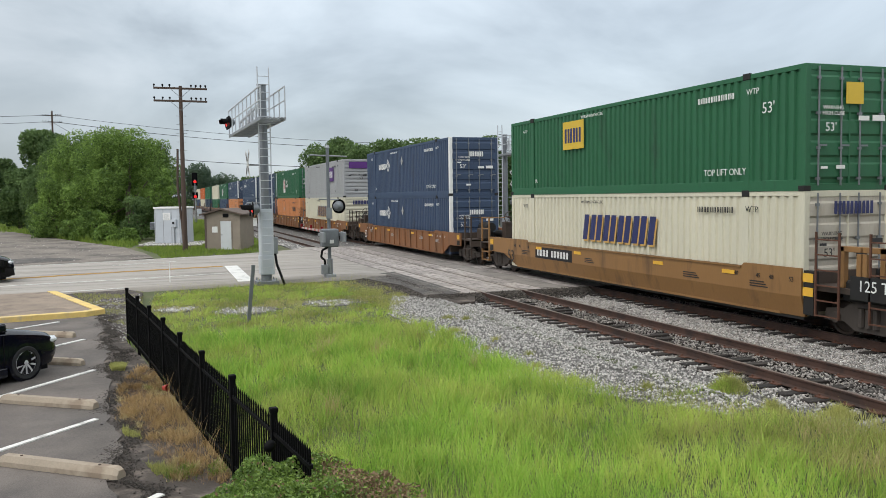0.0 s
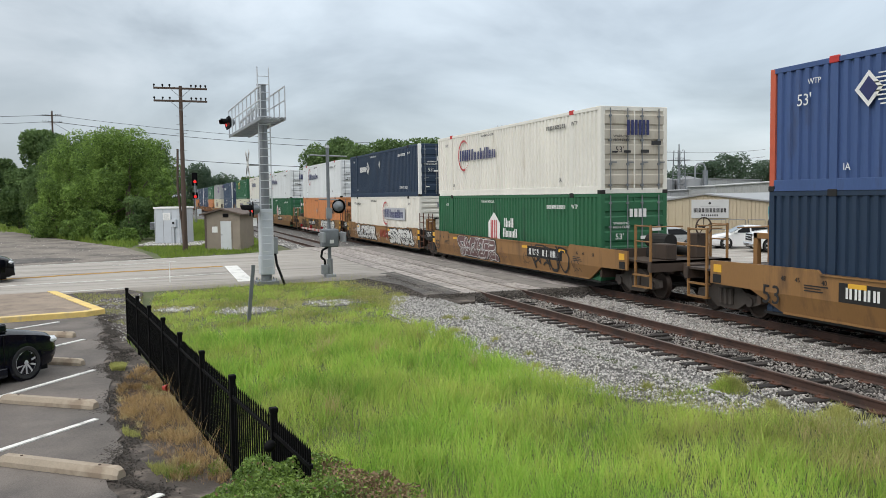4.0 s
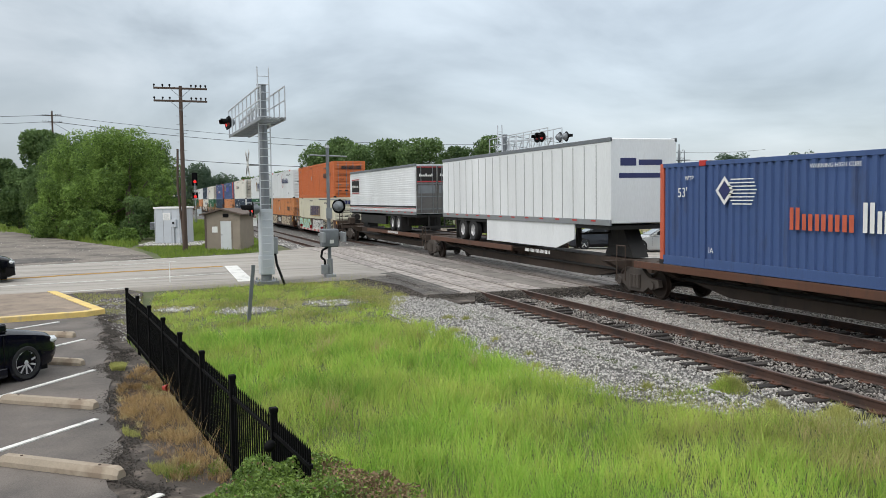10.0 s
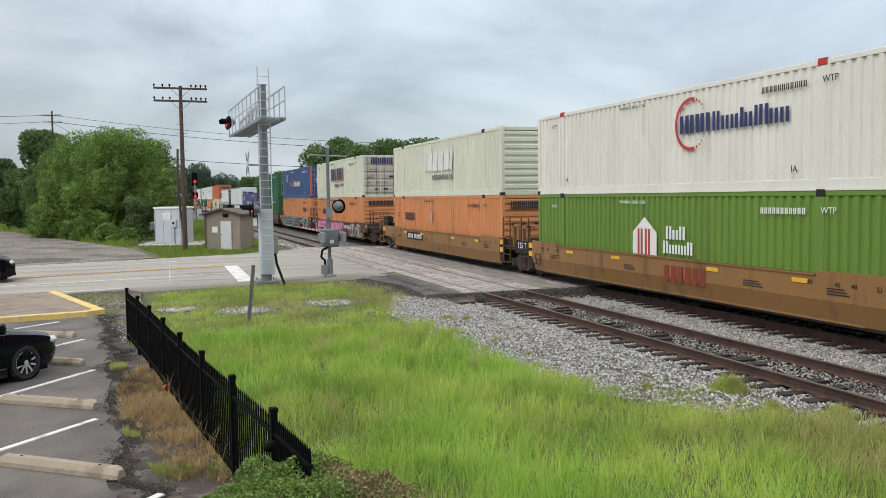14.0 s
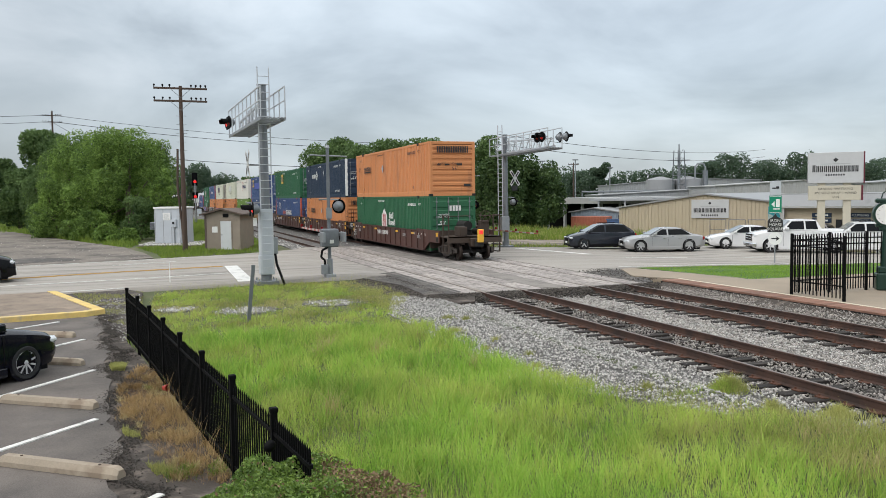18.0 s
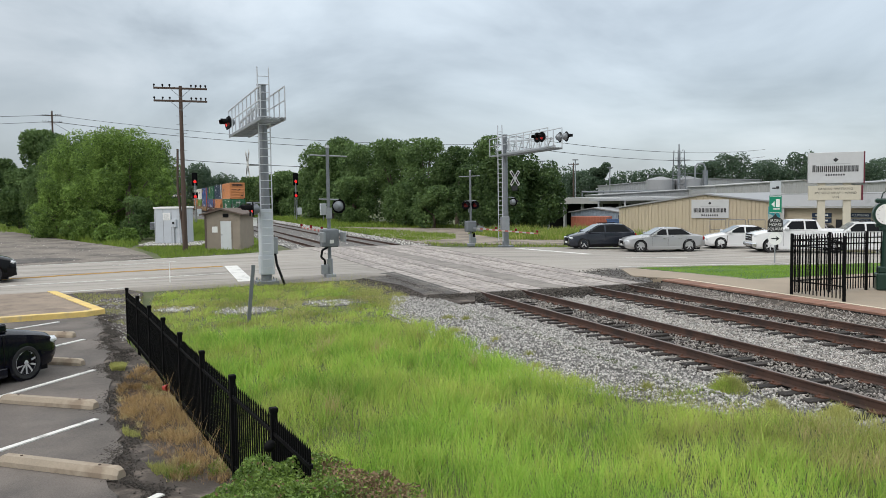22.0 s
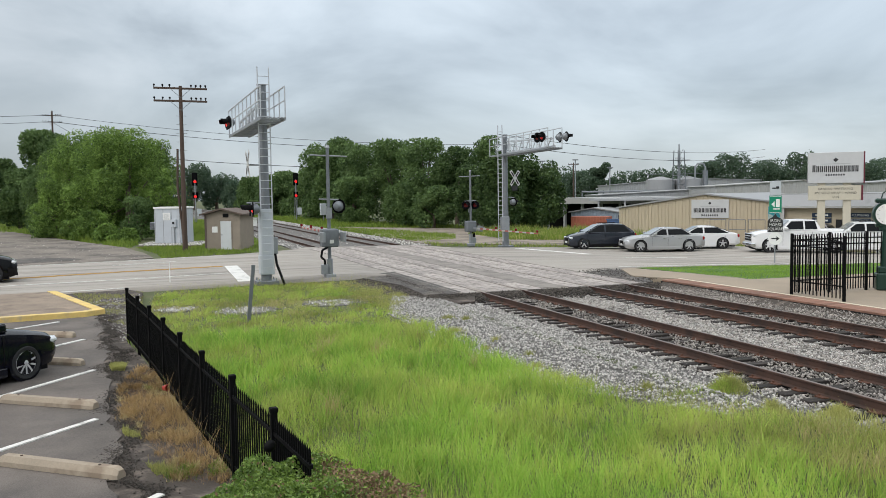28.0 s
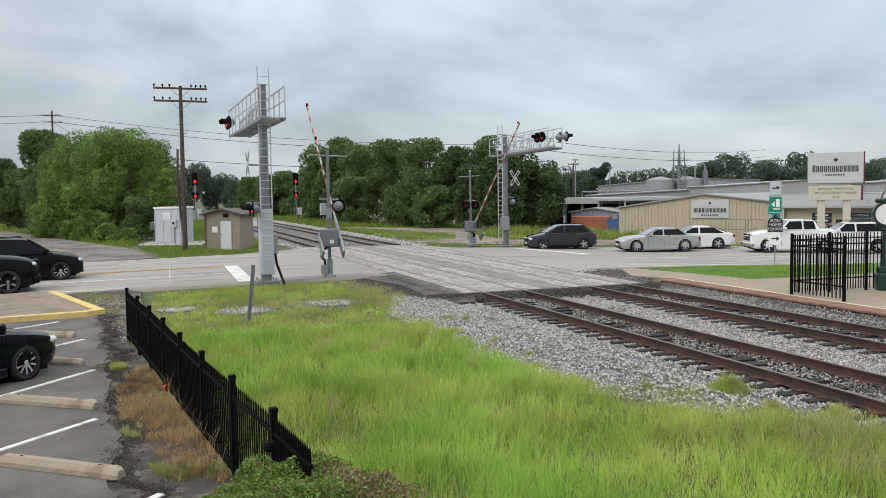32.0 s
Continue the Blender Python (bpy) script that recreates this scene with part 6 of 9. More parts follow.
def gate(base, rz, height, zlamp, zbox, label, lamp_rz, lit):
    """A gate post: pole, cross arm, flashers, mechanism box, conduit and base."""
    c = thing("crossing_gate", Matrix.Translation(base) @ pose(0, 0, 0, 0, 0, rz), label, "crossing gate", "crossing gates")
    part("pole", Geo().tube((0, 0, 0), (0, 0, height), 0.075, 14, 0.065), M_galv_dark, c, smooth=True)
    part("bell", Geo().tube((0, 0, height), (0, 0, height + 0.1), 0.1, 12, 0.06), M_galv, c, smooth=True)
    part("cross_arm", Geo().tube((-0.72, 0, height - 0.3), (0.82, 0, height - 0.36), 0.028, 8), M_galv, c)
    part("lamp_arm", Geo().tube((-0.4, 0, zlamp + 0.3), (0.42, 0, zlamp + 0.27), 0.03, 8), M_galv, c)
    for s in ((-1, 1) if lit is not None else (1,)):
        lamp_head(c, "flasher", (s * 0.33 + (0.1 if lit is None else 0), 0, zlamp), lamp_rz, bool(lit) and s > 0)
    part("mechanism", Geo().box(-0.36, -0.34, zbox, 0.34, 0.2, zbox + 0.74, 0.05), M_galv_dark, c, "weathered grey gate mechanism box")
    part("plate", Geo().box(-0.05, -0.35, zbox + 0.15, 0.12, -0.34, zbox + 0.3), M_white, c)
    part("junction_box", Geo().box(-0.13, -0.22, zlamp - 0.5, 0.1, -0.06, zlamp - 0.05, 0.015), M_galv, c)
    part("base_casting", Geo().box(-0.22, -0.22, -0.1, 0.22, 0.22, 0.12, 0.03).tube((0, 0, 0.1), (0, 0, 0.75), 0.13, 14), M_galv, c)
    part("foot_box", Geo().box(-0.36, -0.2, 0.12, -0.1, 0.1, 0.52, 0.02), M_galv, c)
    part("conduit", Geo().path([(-0.1, -0.2, zbox), (-0.35, -0.25, zbox - 0.12), (-0.4, -0.25, zbox - 0.4), (-0.25, -0.2, 0.72), (-0.22, -0.1, 0.5)], 0.045, 8), M_blackp, c)
    return c


def gate_arm(post, pivot, length):
    """A striped arm under its post, along local +y, with counterweights behind the pivot."""
    a = part("gate_arm", Geo().bar((0.42, -0.3, 0), (0.42, 0.9, 0), 0.1, 0.14), M_galv, post, "red and white striped gate arm", at=pivot)
    n = 18
    for k in range(n):
        y0, y1 = 0.9 + (length - 0.9) * k / n, 0.9 + (length - 0.9) * (k + 1) / n
        w = 0.11 - 0.04 * k / n
        part("stripe", Geo().box(0.42 - 0.025, y0, -w / 2, 0.42 + 0.025, y1, w / 2), M_faded if k % 2 else M_dimwhite, a)
    for y in (length * 0.4, length * 0.7, length - 0.1):
        part("arm_lamp", Geo().box(0.36, y - 0.05, 0.05, 0.48, y + 0.05, 0.2, 0.02), M_darklens, a)
    for s in (-1, 1):
        part("counterweight", Geo().box(s * 0.42 - 0.05, -1.1, -0.28, s * 0.42 + 0.05, -0.35, 0.12, 0.02), M_galv, a)
        part("support", Geo().bar((s * 0.42, -0.6, 0), (s * 0.42, 0.1, 0), 0.06, 0.1), M_galv, a)
    return a


g1 = gate((7.06, 33.65, 0), 0, 5.3, 2.9, 1.24, "grey crossing gate post with flasher beside the road", 145, None)
GATE1 = gate_arm(g1, (0, 0, 1.75), 8.9)
g2 = gate((20.76, 52.4, -0.1), 180, 5.0, 2.72, 0.9, "grey crossing gate post with two red flashers", 145, False)
GATE2 = gate_arm(g2, (-0.56, 0, 1.15), 10.0)


# ---- railway signals beyond the road ----
def rail_signal(base, top, low):
    c = thing("railway_signal", pose(*base), "tall two-headed railway signal showing red", "railway signal", "railway signals")
    part("mast", Geo().tube((0, 0, 0), (0, 0, top), 0.09, 10), M_galv, c, smooth=True)
    for z, h in ((top, 1.9), (low, 0.9)):
        hd = part("signal_head", Geo().box(-0.38, -0.06, z - h / 2, 0.38, 0.02, z + h / 2, 0.03).tube((0, 0, z - 0.25), (0, 0.35, z - 0.25), 0.2, 10), M_black, c)
        part("lens", Geo().lathe([(0.0, -0.12), (0.2, -0.1), (0.22, -0.06)], 16, axis="y"), M_redlamp, hd, "lit red signal lens", at=(0, 0, z - h * 0.2))
        part("hood", Geo().tube((0, -0.06, z - h * 0.2 + 0.02), (0, -0.4, z - h * 0.2 + 0.06), 0.25, 12, caps=False), M_black, hd)
    part("case", Geo().box(0.2, -0.25, 0.9, 0.8, 0.25, 2.0, 0.03), M_silver, c)
    part("ladder", Geo().box(-0.25, 0.2, 0.1, -0.22, 0.25, top).box(0.22, 0.2, 0.1, 0.25, 0.25, top), M_galv, c)
    return c


rail_signal((6.8, 125.7, -0.1), 6.3, 3.95)
rail_signal((21.7, 127.3, -0.2), 6.35, 4.0)
case = thing("relay_case", pose(24.6, 121.0, -0.2), "small silver relay case on a post", "relay case")
part("body", Geo().box(-0.45, -0.3, 0.9, 0.45, 0.3, 2.6, 0.03), M_silver, case)
part("post", Geo().tube((0, 0, 0), (0, 0, 0.95), 0.07), M_galv, case)


# ---- poles and wires ----
def power_pole(base, height, arms, lean, label, arm_len=1.64, r=0.17, arm_rz=0):
    c = thing("utility_pole", Matrix.Translation(base) @ pose(0, 0, 0, lean[0], lean[1], arm_rz), label, "utility pole", "utility poles")
    part("pole", Geo().tube((0, 0, -0.3), (0, 0, height), r, 14, r * 0.62), M_wood_pole, c, smooth=True)
    for z in arms:
        a = part("cross_arm", Geo().box(-arm_len, -0.06, z - 0.06, arm_len, 0.06, z + 0.06, 0.01), M_wood_pole, c)
        for k, u in enumerate((-0.97, -0.66, -0.4, 0.4, 0.58, 0.76, 0.94)):
            part("insulator", cached("insulator", lambda: Geo().lathe([(0.0, 0.2), (0.05, 0.19), (0.07, 0.1), (0.035, 0.08), (0.025, 0.0)], 10, axis="z"), True), M_blackp, a, at=(u * arm_len, 0, z + 0.06))
        for s in (-1, 1):
            part("brace", Geo().bar((s * 0.6, -0.07, z - 0.06), (0, -0.12, z - 0.6), 0.03, 0.03), M_galv_dark, c)
    return c


pole1 = power_pole((2.3, 55.93, 0), 10.5, (10.35, 9.55), (0, 0.15), "leaning brown wooden utility pole with two cross arms")
part("riser_pole", Geo().tube((-0.35, 0.1, 4.0), (-0.28, 0.1, 6.5), 0.07, 8).tube((-0.05, 0.1, 0.5), (-0.35, 0.1, 4.0), 0.07, 8), M_wood_pole, pole1)
for k in range(9):
    part("step_bolt", cached("step_bolt", lambda: Geo().tube((-0.32, 0, 0), (0.32, 0, 0), 0.012, 6)), M_galv_dark, pole1, at=(0, 0.0, 4.2 + 0.55 * k))
power_pole((-14.7, 158.0, 0), 18.8, (18.0, 16.9), (0, 0), "distant wooden utility pole with short cross arms", 1.5, 0.22)
power_pole((62.0, 190.0, -0.3), 15.5, (14.8,), (0, 0), "distant wooden utility pole", 1.3, 0.2)
power_pole((50.5, 112.0, -0.35), 8.2, (7.8,), (0, 0), "distant wooden pole with a transformer", 0.9, 0.14)
power_pole((82.0, 150.0, -0.35), 10.0, (9.6,), (0, 0), "distant wooden utility pole", 1.2, 0.17)
for (x_, y_, h_) in ((66.0, 132.0, 9.4), (72.0, 131.0, 9.6), (76.0, 126.0, 8.0)):
    lp = thing("light_pole", pose(x_, y_, -0.35), "slim grey steel light pole in a yard", "light pole", "yard light poles")
    part("pole", Geo().tube((0, 0, 0), (0, 0, h_), 0.13, 10, 0.09), M_galv, lp)
    part("lamp", Geo().box(-0.5, -0.2, h_, 0.5, 0.2, h_ + 0.18, 0.03), M_galv_dark, lp)


def wire(a, b, sag, r=0.014):
    g = Geo()
    n = 16
    pts = []
    for i in range(n + 1):
        t = i / n
        p = Vector(a).lerp(Vector(b), t)
        p.z -= sag * 4 * t * (1 - t)
        pts.append(p)
    w = thing("overhead_wire", Matrix.Identity(4), "thin dark overhead wire between poles", "wire", "overhead wires")
    ring_ = ((r, 0), (0, r), (-r, 0), (0, -r))
    d = Vector(b) - Vector(a)
    side_ = Vector((d.y, -d.x, 0)).normalized()
    g.add([tuple(p + side_ * u + Vector((0, 0, z))) for p in pts for u, z in ring_], [(4 * i + k, 4 * i + (k + 1) % 4, 4 * i + 4 + (k + 1) % 4, 4 * i + 4 + k) for i in range(n) for k in range(4)])
    part("strand", g, M_blackp, w)


wire((-14.7, 158, 18.1), (70, 152, 13.4), 1.6, 0.03)
wire((-14.7, 158, 17.0), (70, 152, 12.2), 1.6, 0.04)
wire((-14.7, 158, 17.0), (-80, 150, 15.5), 1.0, 0.03)
wire((-14.7, 158, 18.1), (-80, 150, 17.5), 1.0, 0.03)
wire((-1.0, 120, 9.2), (70, 150, 9.3), 1.2, 0.035)
wire((-14.7, 158, 16.9), (-1.0, 120, 9.2), 0.6, 0.03)
wire((40, 92, 9.4), (130, 150, 11.0), 1.4, 0.03)
wire((40, 92, 10.6), (130, 150, 12.6), 1.4, 0.03)

# ---- hut and cabinet across the road ----
M_hut = mat("tan stucco", (0.28, 0.235, 0.19), 0.9, 0, 0.1, 2, 40, 0.1, (0.18, 0.15, 0.12), 0.2)
M_shingle = mat("brown roof felt", (0.12, 0.09, 0.075), 0.9, 0, 0.2, 3, 40, 0.15)
M_pale = mat("pale grey door paint", (0.58, 0.60, 0.61), 0.5, 0, 0.04)
hut = thing("signal_hut", pose(4.72, 56.55, -0.1, 0, 0, -28), "small tan stucco hut with gabled brown roof and grey door", "hut")
HW = 1.22
part("wall", Geo().prism([(-HW, 0), (HW, 0), (HW, 2.32), (0, 2.62), (-HW, 2.32)], "y", 0, 2.4), M_hut, hut)
for s in (-1, 1):
    part("roof_slope", Geo().add([(0, -0.25, 2.76), (s * 1.5, -0.25, 2.38), (s * 1.5, 2.65, 2.38), (0, 2.65, 2.76), (0, -0.25, 2.66), (s * 1.5, -0.25, 2.28), (s * 1.5, 2.65, 2.28), (0, 2.65, 2.66)], [(0, 1, 2, 3), (7, 6, 5, 4), (0, 4, 5, 1), (1, 5, 6, 2), (2, 6, 7, 3), (3, 7, 4, 0)]), M_shingle, hut)
d = part("door", Geo().box(-0.12, -0.05, 0.02, 0.62, 0.0, 1.9, 0.01), M_pale, hut)
part("handle", Geo().tube((-0.03, -0.1, 1.0), (-0.03, -0.05, 1.0), 0.035), M_galv_dark, d)
part("door_frame", Geo().box(-0.18, -0.03, 0, -0.12, 0.0, 1.96).box(0.62, -0.03, 0, 0.68, 0.0, 1.96).box(-0.18, -0.03, 1.9, 0.68, 0.0, 1.96), M_hut, d)
part("vent", Geo().box(0.05, -0.04, 2.15, 0.45, 0.0, 2.4, 0.01), M_blackp, hut)
part("notice", Geo().box(-0.72, -0.02, 1.15, -0.34, 0.0, 1.55), M_white, hut)
part("corner_trim", Geo().box(-HW - 0.02, -0.02, 0, -HW + 0.12, 0.1, 2.3), M_shingle, hut)

cab = thing("signal_cabinet", pose(1.45, 64.6, 0.0, 0, 0, -33), "tall silver metal signal cabinet on a gravel pad", "cabinet")
part("body", Geo().box(-1.08, 0, 0.05, 1.08, 1.8, 2.62, 0.02), M_silver, cab)
part("roof", Geo().box(-1.14, -0.06, 2.6, 1.14, 1.86, 2.74, 0.02), M_white, cab)
for k in range(4):
    part("seam", Geo().box(-0.02, -0.012, 0.1, 0.02, 0, 2.55), M_galv, cab, at=(-1.0 + 0.67 * k, 0, 0))
part("meter_box", Geo().box(0.38, -0.16, 1.25, 0.78, 0.0, 1.8, 0.02), M_silver, cab)
part("meter_dial", Geo().tube((0.58, -0.17, 1.55), (0.58, -0.2, 1.55), 0.08, 12), M_blackp, cab)
part("conduit", Geo().tube((0.6, -0.08, 0), (0.6, -0.08, 1.25), 0.035), M_galv, cab)
part("notice", Geo().box(-0.35, -0.016, 1.75, 0.25, -0.002, 2.3), M_white, cab)
for k in range(6):
    part("notice_line", Geo().box(-0.28 + 0.03 * (k % 2), -0.02, 1.82 + 0.075 * k, 0.18 - 0.05 * (k % 3), -0.016, 1.85 + 0.075 * k), I_grey, cab)
ac = part("air_conditioner", Geo().box(-1.6, 0.2, 1.05, -1.08, 1.0, 1.6, 0.02), M_galv, cab)
for k in range(7):
    part("louvre", Geo().box(-1.55 + 0.062 * k, 0.17, 1.1, -1.52 + 0.062 * k, 0.2, 1.55), M_galv_dark, ac)

# ---- near fence ----
FENCE = [(-0.49, 20.55), (-0.24, 18.7), (-0.01, 16.9), (0.21, 15.05), (0.42, 13.25), (0.64, 11.5), (0.87, 9.75), (1.1, 8.05), (1.25, 6.85)]
me_picket = Geo().box(-0.008, -0.008, 0.06, 0.008, 0.008, 1.12).tube((0, 0, 1.12), (0, 0, 1.17), 0.014, 6, 0.001).mesh("picket")
me_fpost = Geo().box(-0.032, -0.032, -0.1, 0.032, 0.032, 1.22).box(-0.04, -0.04, 1.2, 0.04, 0.04, 1.25, 0.008).mesh("post")
for (ax, ay), (bx, by) in zip(FENCE, FENCE[1:]):
    L = math.dist((ax, ay), (bx, by))
    ang = math.degrees(math.atan2(by - ay, bx - ax))
    f = thing("fence_panel", pose(ax, ay, -0.02, 0, 0, ang), "black painted iron picket fence panel along the lot", "fence", "fence panels beside the parking lot")
    part("post", me_fpost, M_black, f)
    for z in (0.15, 0.98):
        part("rail", Geo().box(0.03, -0.017, z, L - 0.03, 0.017, z + 0.035), M_black, f)
    n = 17
    for k in range(n):
        part("picket", me_picket, M_black, f, at=(L * (k + 1) / (n + 1), 0, 0))
wreath = thing("round_ornament", pose(1.02, 7.78, 0.93, 90, 0, 20), "small black plastic dome fixed to the fence", "ornament")
part("dome", Geo().lathe([(0.0, 0.04), (0.03, 0.036), (0.05, 0.022), (0.062, 0.0), (0.056, -0.012)], 20, axis="z"), M_blackp, wreath, smooth=True)

# ---- wheel stops, posts, litter ----
def wheel_stop(a, b):
    L = math.dist(a, b)
    c = thing("wheel_stop", pose((a[0] + b[0]) / 2, (a[1] + b[1]) / 2, -0.006, 0, 0, math.degrees(math.atan2(b[1] - a[1], b[0] - a[0]))), "stained tan concrete wheel stop in a parking bay", "wheel stop", "wheel stops in the lot")
    p = [(-0.09, 0), (0.09, 0), (0.09, 0.06), (0.05, 0.13), (-0.05, 0.13), (-0.09, 0.06)]
    g = Geo()
    h = L / 2
    v = [(x, y, z) for x, zz in ((-h, 0.0), (-h + 0.06, 1.0), (h - 0.06, 1.0), (h, 0.0)) for y, z in [(q[0] * (1 if zz else 0.8), q[1] * (1 if zz else 0.75)) for q in p]]
    n = 6
    f = [(k * n + i, k * n + (i + 1) % n, (k + 1) * n + (i + 1) % n, (k + 1) * n + i) for k in range(3) for i in range(n)] + [tuple(range(n))[::-1], tuple(range(3 * n, 4 * n))]
    part("block", g.add(v, f), M_stop, c)
    for s in (-0.6, 0.6):
        part("pin", Geo().tube((s, 0, 0.128), (s, 0, 0.138), 0.018, 8), M_rail, c)


for a, b in (((-1.8, 11.45), (-0.38, 10.3)), ((-2.31, 15.05), (-0.85, 13.97)), ((-2.75, 18.85), (-1.29, 17.8)), ((-3.2, 22.55), (-1.73, 21.6))):
    wheel_stop(a, b)
post = thing("marker_post", pose(2.55, 23.1, -0.15, 0, 7, 20), "grey leaning steel marker post in the grass", "post")
part("channel", Geo().box(-0.045, -0.02, 0, 0.045, 0.0, 1.6).box(-0.045, -0.02, 0, -0.03, 0.035, 1.6).box(0.03, -0.02, 0, 0.045, 0.035, 1.6), M_galv_dark, post)
flag = thing("marker_rod", pose(0.8, 34.6, -0.05), "thin white marker rod at the road edge", "marker")
part("rod", Geo().tube((0, 0, 0), (0, 0, 0.85), 0.018, 6), M_white, flag)
cup = thing("litter_cup", pose(0.18, 14.6, 0.09, 80, 0, 30), "red plastic cup lying in the dry grass", "cup")
part("cup", Geo().lathe([(0.0, 0.0), (0.042, 0.0), (0.062, 0.14), (0.058, 0.14), (0.039, 0.012)], 16, axis="z"), M_red, cup, smooth=True)

# ---- station side: fence, clock, signs ----
me_picket2 = Geo().box(-0.0125, -0.0125, 0.08, 0.0125, 0.0125, 1.86).mesh("picket")
me_post2 = Geo().box(-0.038, -0.038, 0, 0.038, 0.038, 1.9, 0.006).mesh("post")
for (ax, ay), (bx, by) in (((18.7, 20.35), (18.8, 18.4)), ((18.7, 20.35), (20.15, 20.32)), ((20.15, 20.32), (21.62, 20.28)), ((21.62, 20.28), (23.1, 19.7)), ((23.1, 19.7), (24.6, 19.1))):
    L = math.dist((ax, ay), (bx, by))
    f = thing("station_fence_panel", pose(ax, ay, 0.06, 0, 0, math.degrees(math.atan2(by - ay, bx - ax))), "tall black iron fence panel on the platform", "fence", "fence panels on the platform")
    part("post", me_post2, M_black, f)
    part("end_post", me_post2, M_black, f, at=(L, 0, 0))
    for z in (0.42, 1.5, 1.68):
        part("rail", Geo().box(0.03, -0.018, z, L - 0.03, 0.018, z + 0.038), M_black, f)
    for k in range(13):
        part("picket", me_picket2, M_black, f, at=(L * (k + 1) / 14, 0, 0))

M_cgreen = mat("dark green cast iron", (0.006, 0.03, 0.019), 0.45, 0, 0.15, 4, 40, 0.05)
clock = thing("post_clock", pose(22.15, 20.05, 0.07, 0, 0, -38), "dark green cast iron post clock on the platform", "clock")
part("plinth", Geo().box(-0.28, -0.28, 0, 0.28, 0.28, 0.55, 0.04).box(-0.22, -0.22, 0.55, 0.22, 0.22, 0.75, 0.03), M_cgreen, clock)
part("column", Geo().tube((0, 0, 0.75), (0, 0, 2.0), 0.12, 16, 0.09).tube((0, 0, 1.92), (0, 0, 2.02), 0.2, 16), M_cgreen, clock, smooth=True)
hd = part("clock_head", Geo().tube((0, -0.16, 2.42), (0, 0.16, 2.42), 0.4, 28).box(-0.3, -0.12, 2.0, 0.3, 0.12, 2.12, 0.03).box(-0.32, -0.13, 2.78, 0.32, 0.13, 2.92, 0.04), M_cgreen, clock)
fc = part("dial", Geo().tube((0, -0.17, 2.42), (0, -0.175, 2.42), 0.33, 28), M_white, hd)
for k in range(12):
    a = math.pi * k / 6
    part("hour_mark", Geo().bar((0.24 * math.sin(a), -0.178, 2.42 + 0.24 * math.cos(a)), (0.3 * math.sin(a), -0.178, 2.42 + 0.3 * math.cos(a)), 0.02, 0.004), I_dark, fc)
part("hour_hand", Geo().bar((0, -0.18, 2.42), (-0.02, -0.18, 2.27), 0.03, 0.004), I_dark, fc)
part("minute_hand", Geo().bar((0, -0.182, 2.42), (0.03, -0.182, 2.68), 0.02, 0.004), I_dark, fc)
part("finial", Geo().path([(-0.14, 0, 2.92), (-0.1, 0, 3.08), (0, 0, 3.16), (0.1, 0, 3.08), (0.14, 0, 2.92)], 0.02, 6).tube((0, 0, 3.14), (0, 0, 3.24), 0.03, 8), M_cgreen, clock)

M_signgreen = mat("green sign sheet", (0.0, 0.22, 0.13), 0.4, 0, 0.05)
sp = thing("direction_sign", pose(29.75, 33.55, -0.33, 0, 0, -36), "stack of small direction signs on a grey post", "sign")
part("post", Geo().tube((0, 0.03, 0), (0, 0.03, 4.1), 0.03, 8), M_galv, sp)
sg = part("rail_sign", Geo().box(-0.26, -0.03, 3.42, 0.26, 0.0, 4.12, 0.01), M_silver, sp, "grey sign with arrow-like emblem")
part("emblem", Geo().box(-0.16, -0.036, 3.72, 0.16, -0.03, 3.78).box(0.02, -0.036, 3.78, 0.16, -0.03, 3.84), I_dark, sg)
sg = part("green_sign", Geo().box(-0.29, -0.03, 2.5, 0.29, 0.0, 3.38, 0.01), M_signgreen, sp, "green sign with white symbols")
part("symbol", Geo().box(-0.1, -0.036, 2.68, 0.2, -0.03, 2.74, 0.002), M_white, sg)
part("symbol", Geo().prism([(0.02, 2.8), (0.2, 2.8), (0.2, 3.2), (0.02, 3.2)], "y", -0.036, -0.03), M_white, sg)
part("symbol", Geo().prism([(-0.2, 2.95), (-0.04, 2.78), (-0.04, 3.1)], "y", -0.036, -0.03), M_white, sg)
part("border", Geo().box(-0.27, -0.034, 2.53, 0.27, -0.03, 2.55).box(-0.27, -0.034, 3.33, 0.27, -0.03, 3.35), M_white, sg)
sg = part("square_sign", Geo().prism([(-0.36, 1.55), (0.36, 1.55), (0.36, 2.1), (0.28, 2.22), (0.12, 2.3), (0, 2.46), (-0.12, 2.3), (-0.28, 2.22), (-0.36, 2.1)], "y", -0.03, 0), I_dark, sp, "black shaped sign with white words")
for i, wd in enumerate(("IRON", "HORSE", "SQUARE")):
    part("words", lettering(wd, 0.14), I_white, sg, at=(0, -0.036, 2.12 - 0.21 * i))
sg = part("arrow_sign", Geo().tube((0, -0.03, 1.22), (0, 0.0, 1.22), 0.32, 24), M_white, sp, "round white sign with a black arrow")
part("arrow", Geo().add([(x, -0.036, 1.22 + z) for x, z in ((-0.18, -0.03), (0.06, -0.03), (0.06, -0.12), (0.2, 0.0), (0.06, 0.12), (0.06, 0.03), (-0.18, 0.03))], [(0, 1, 5, 6), (2, 3, 4)]), I_dark, sg)

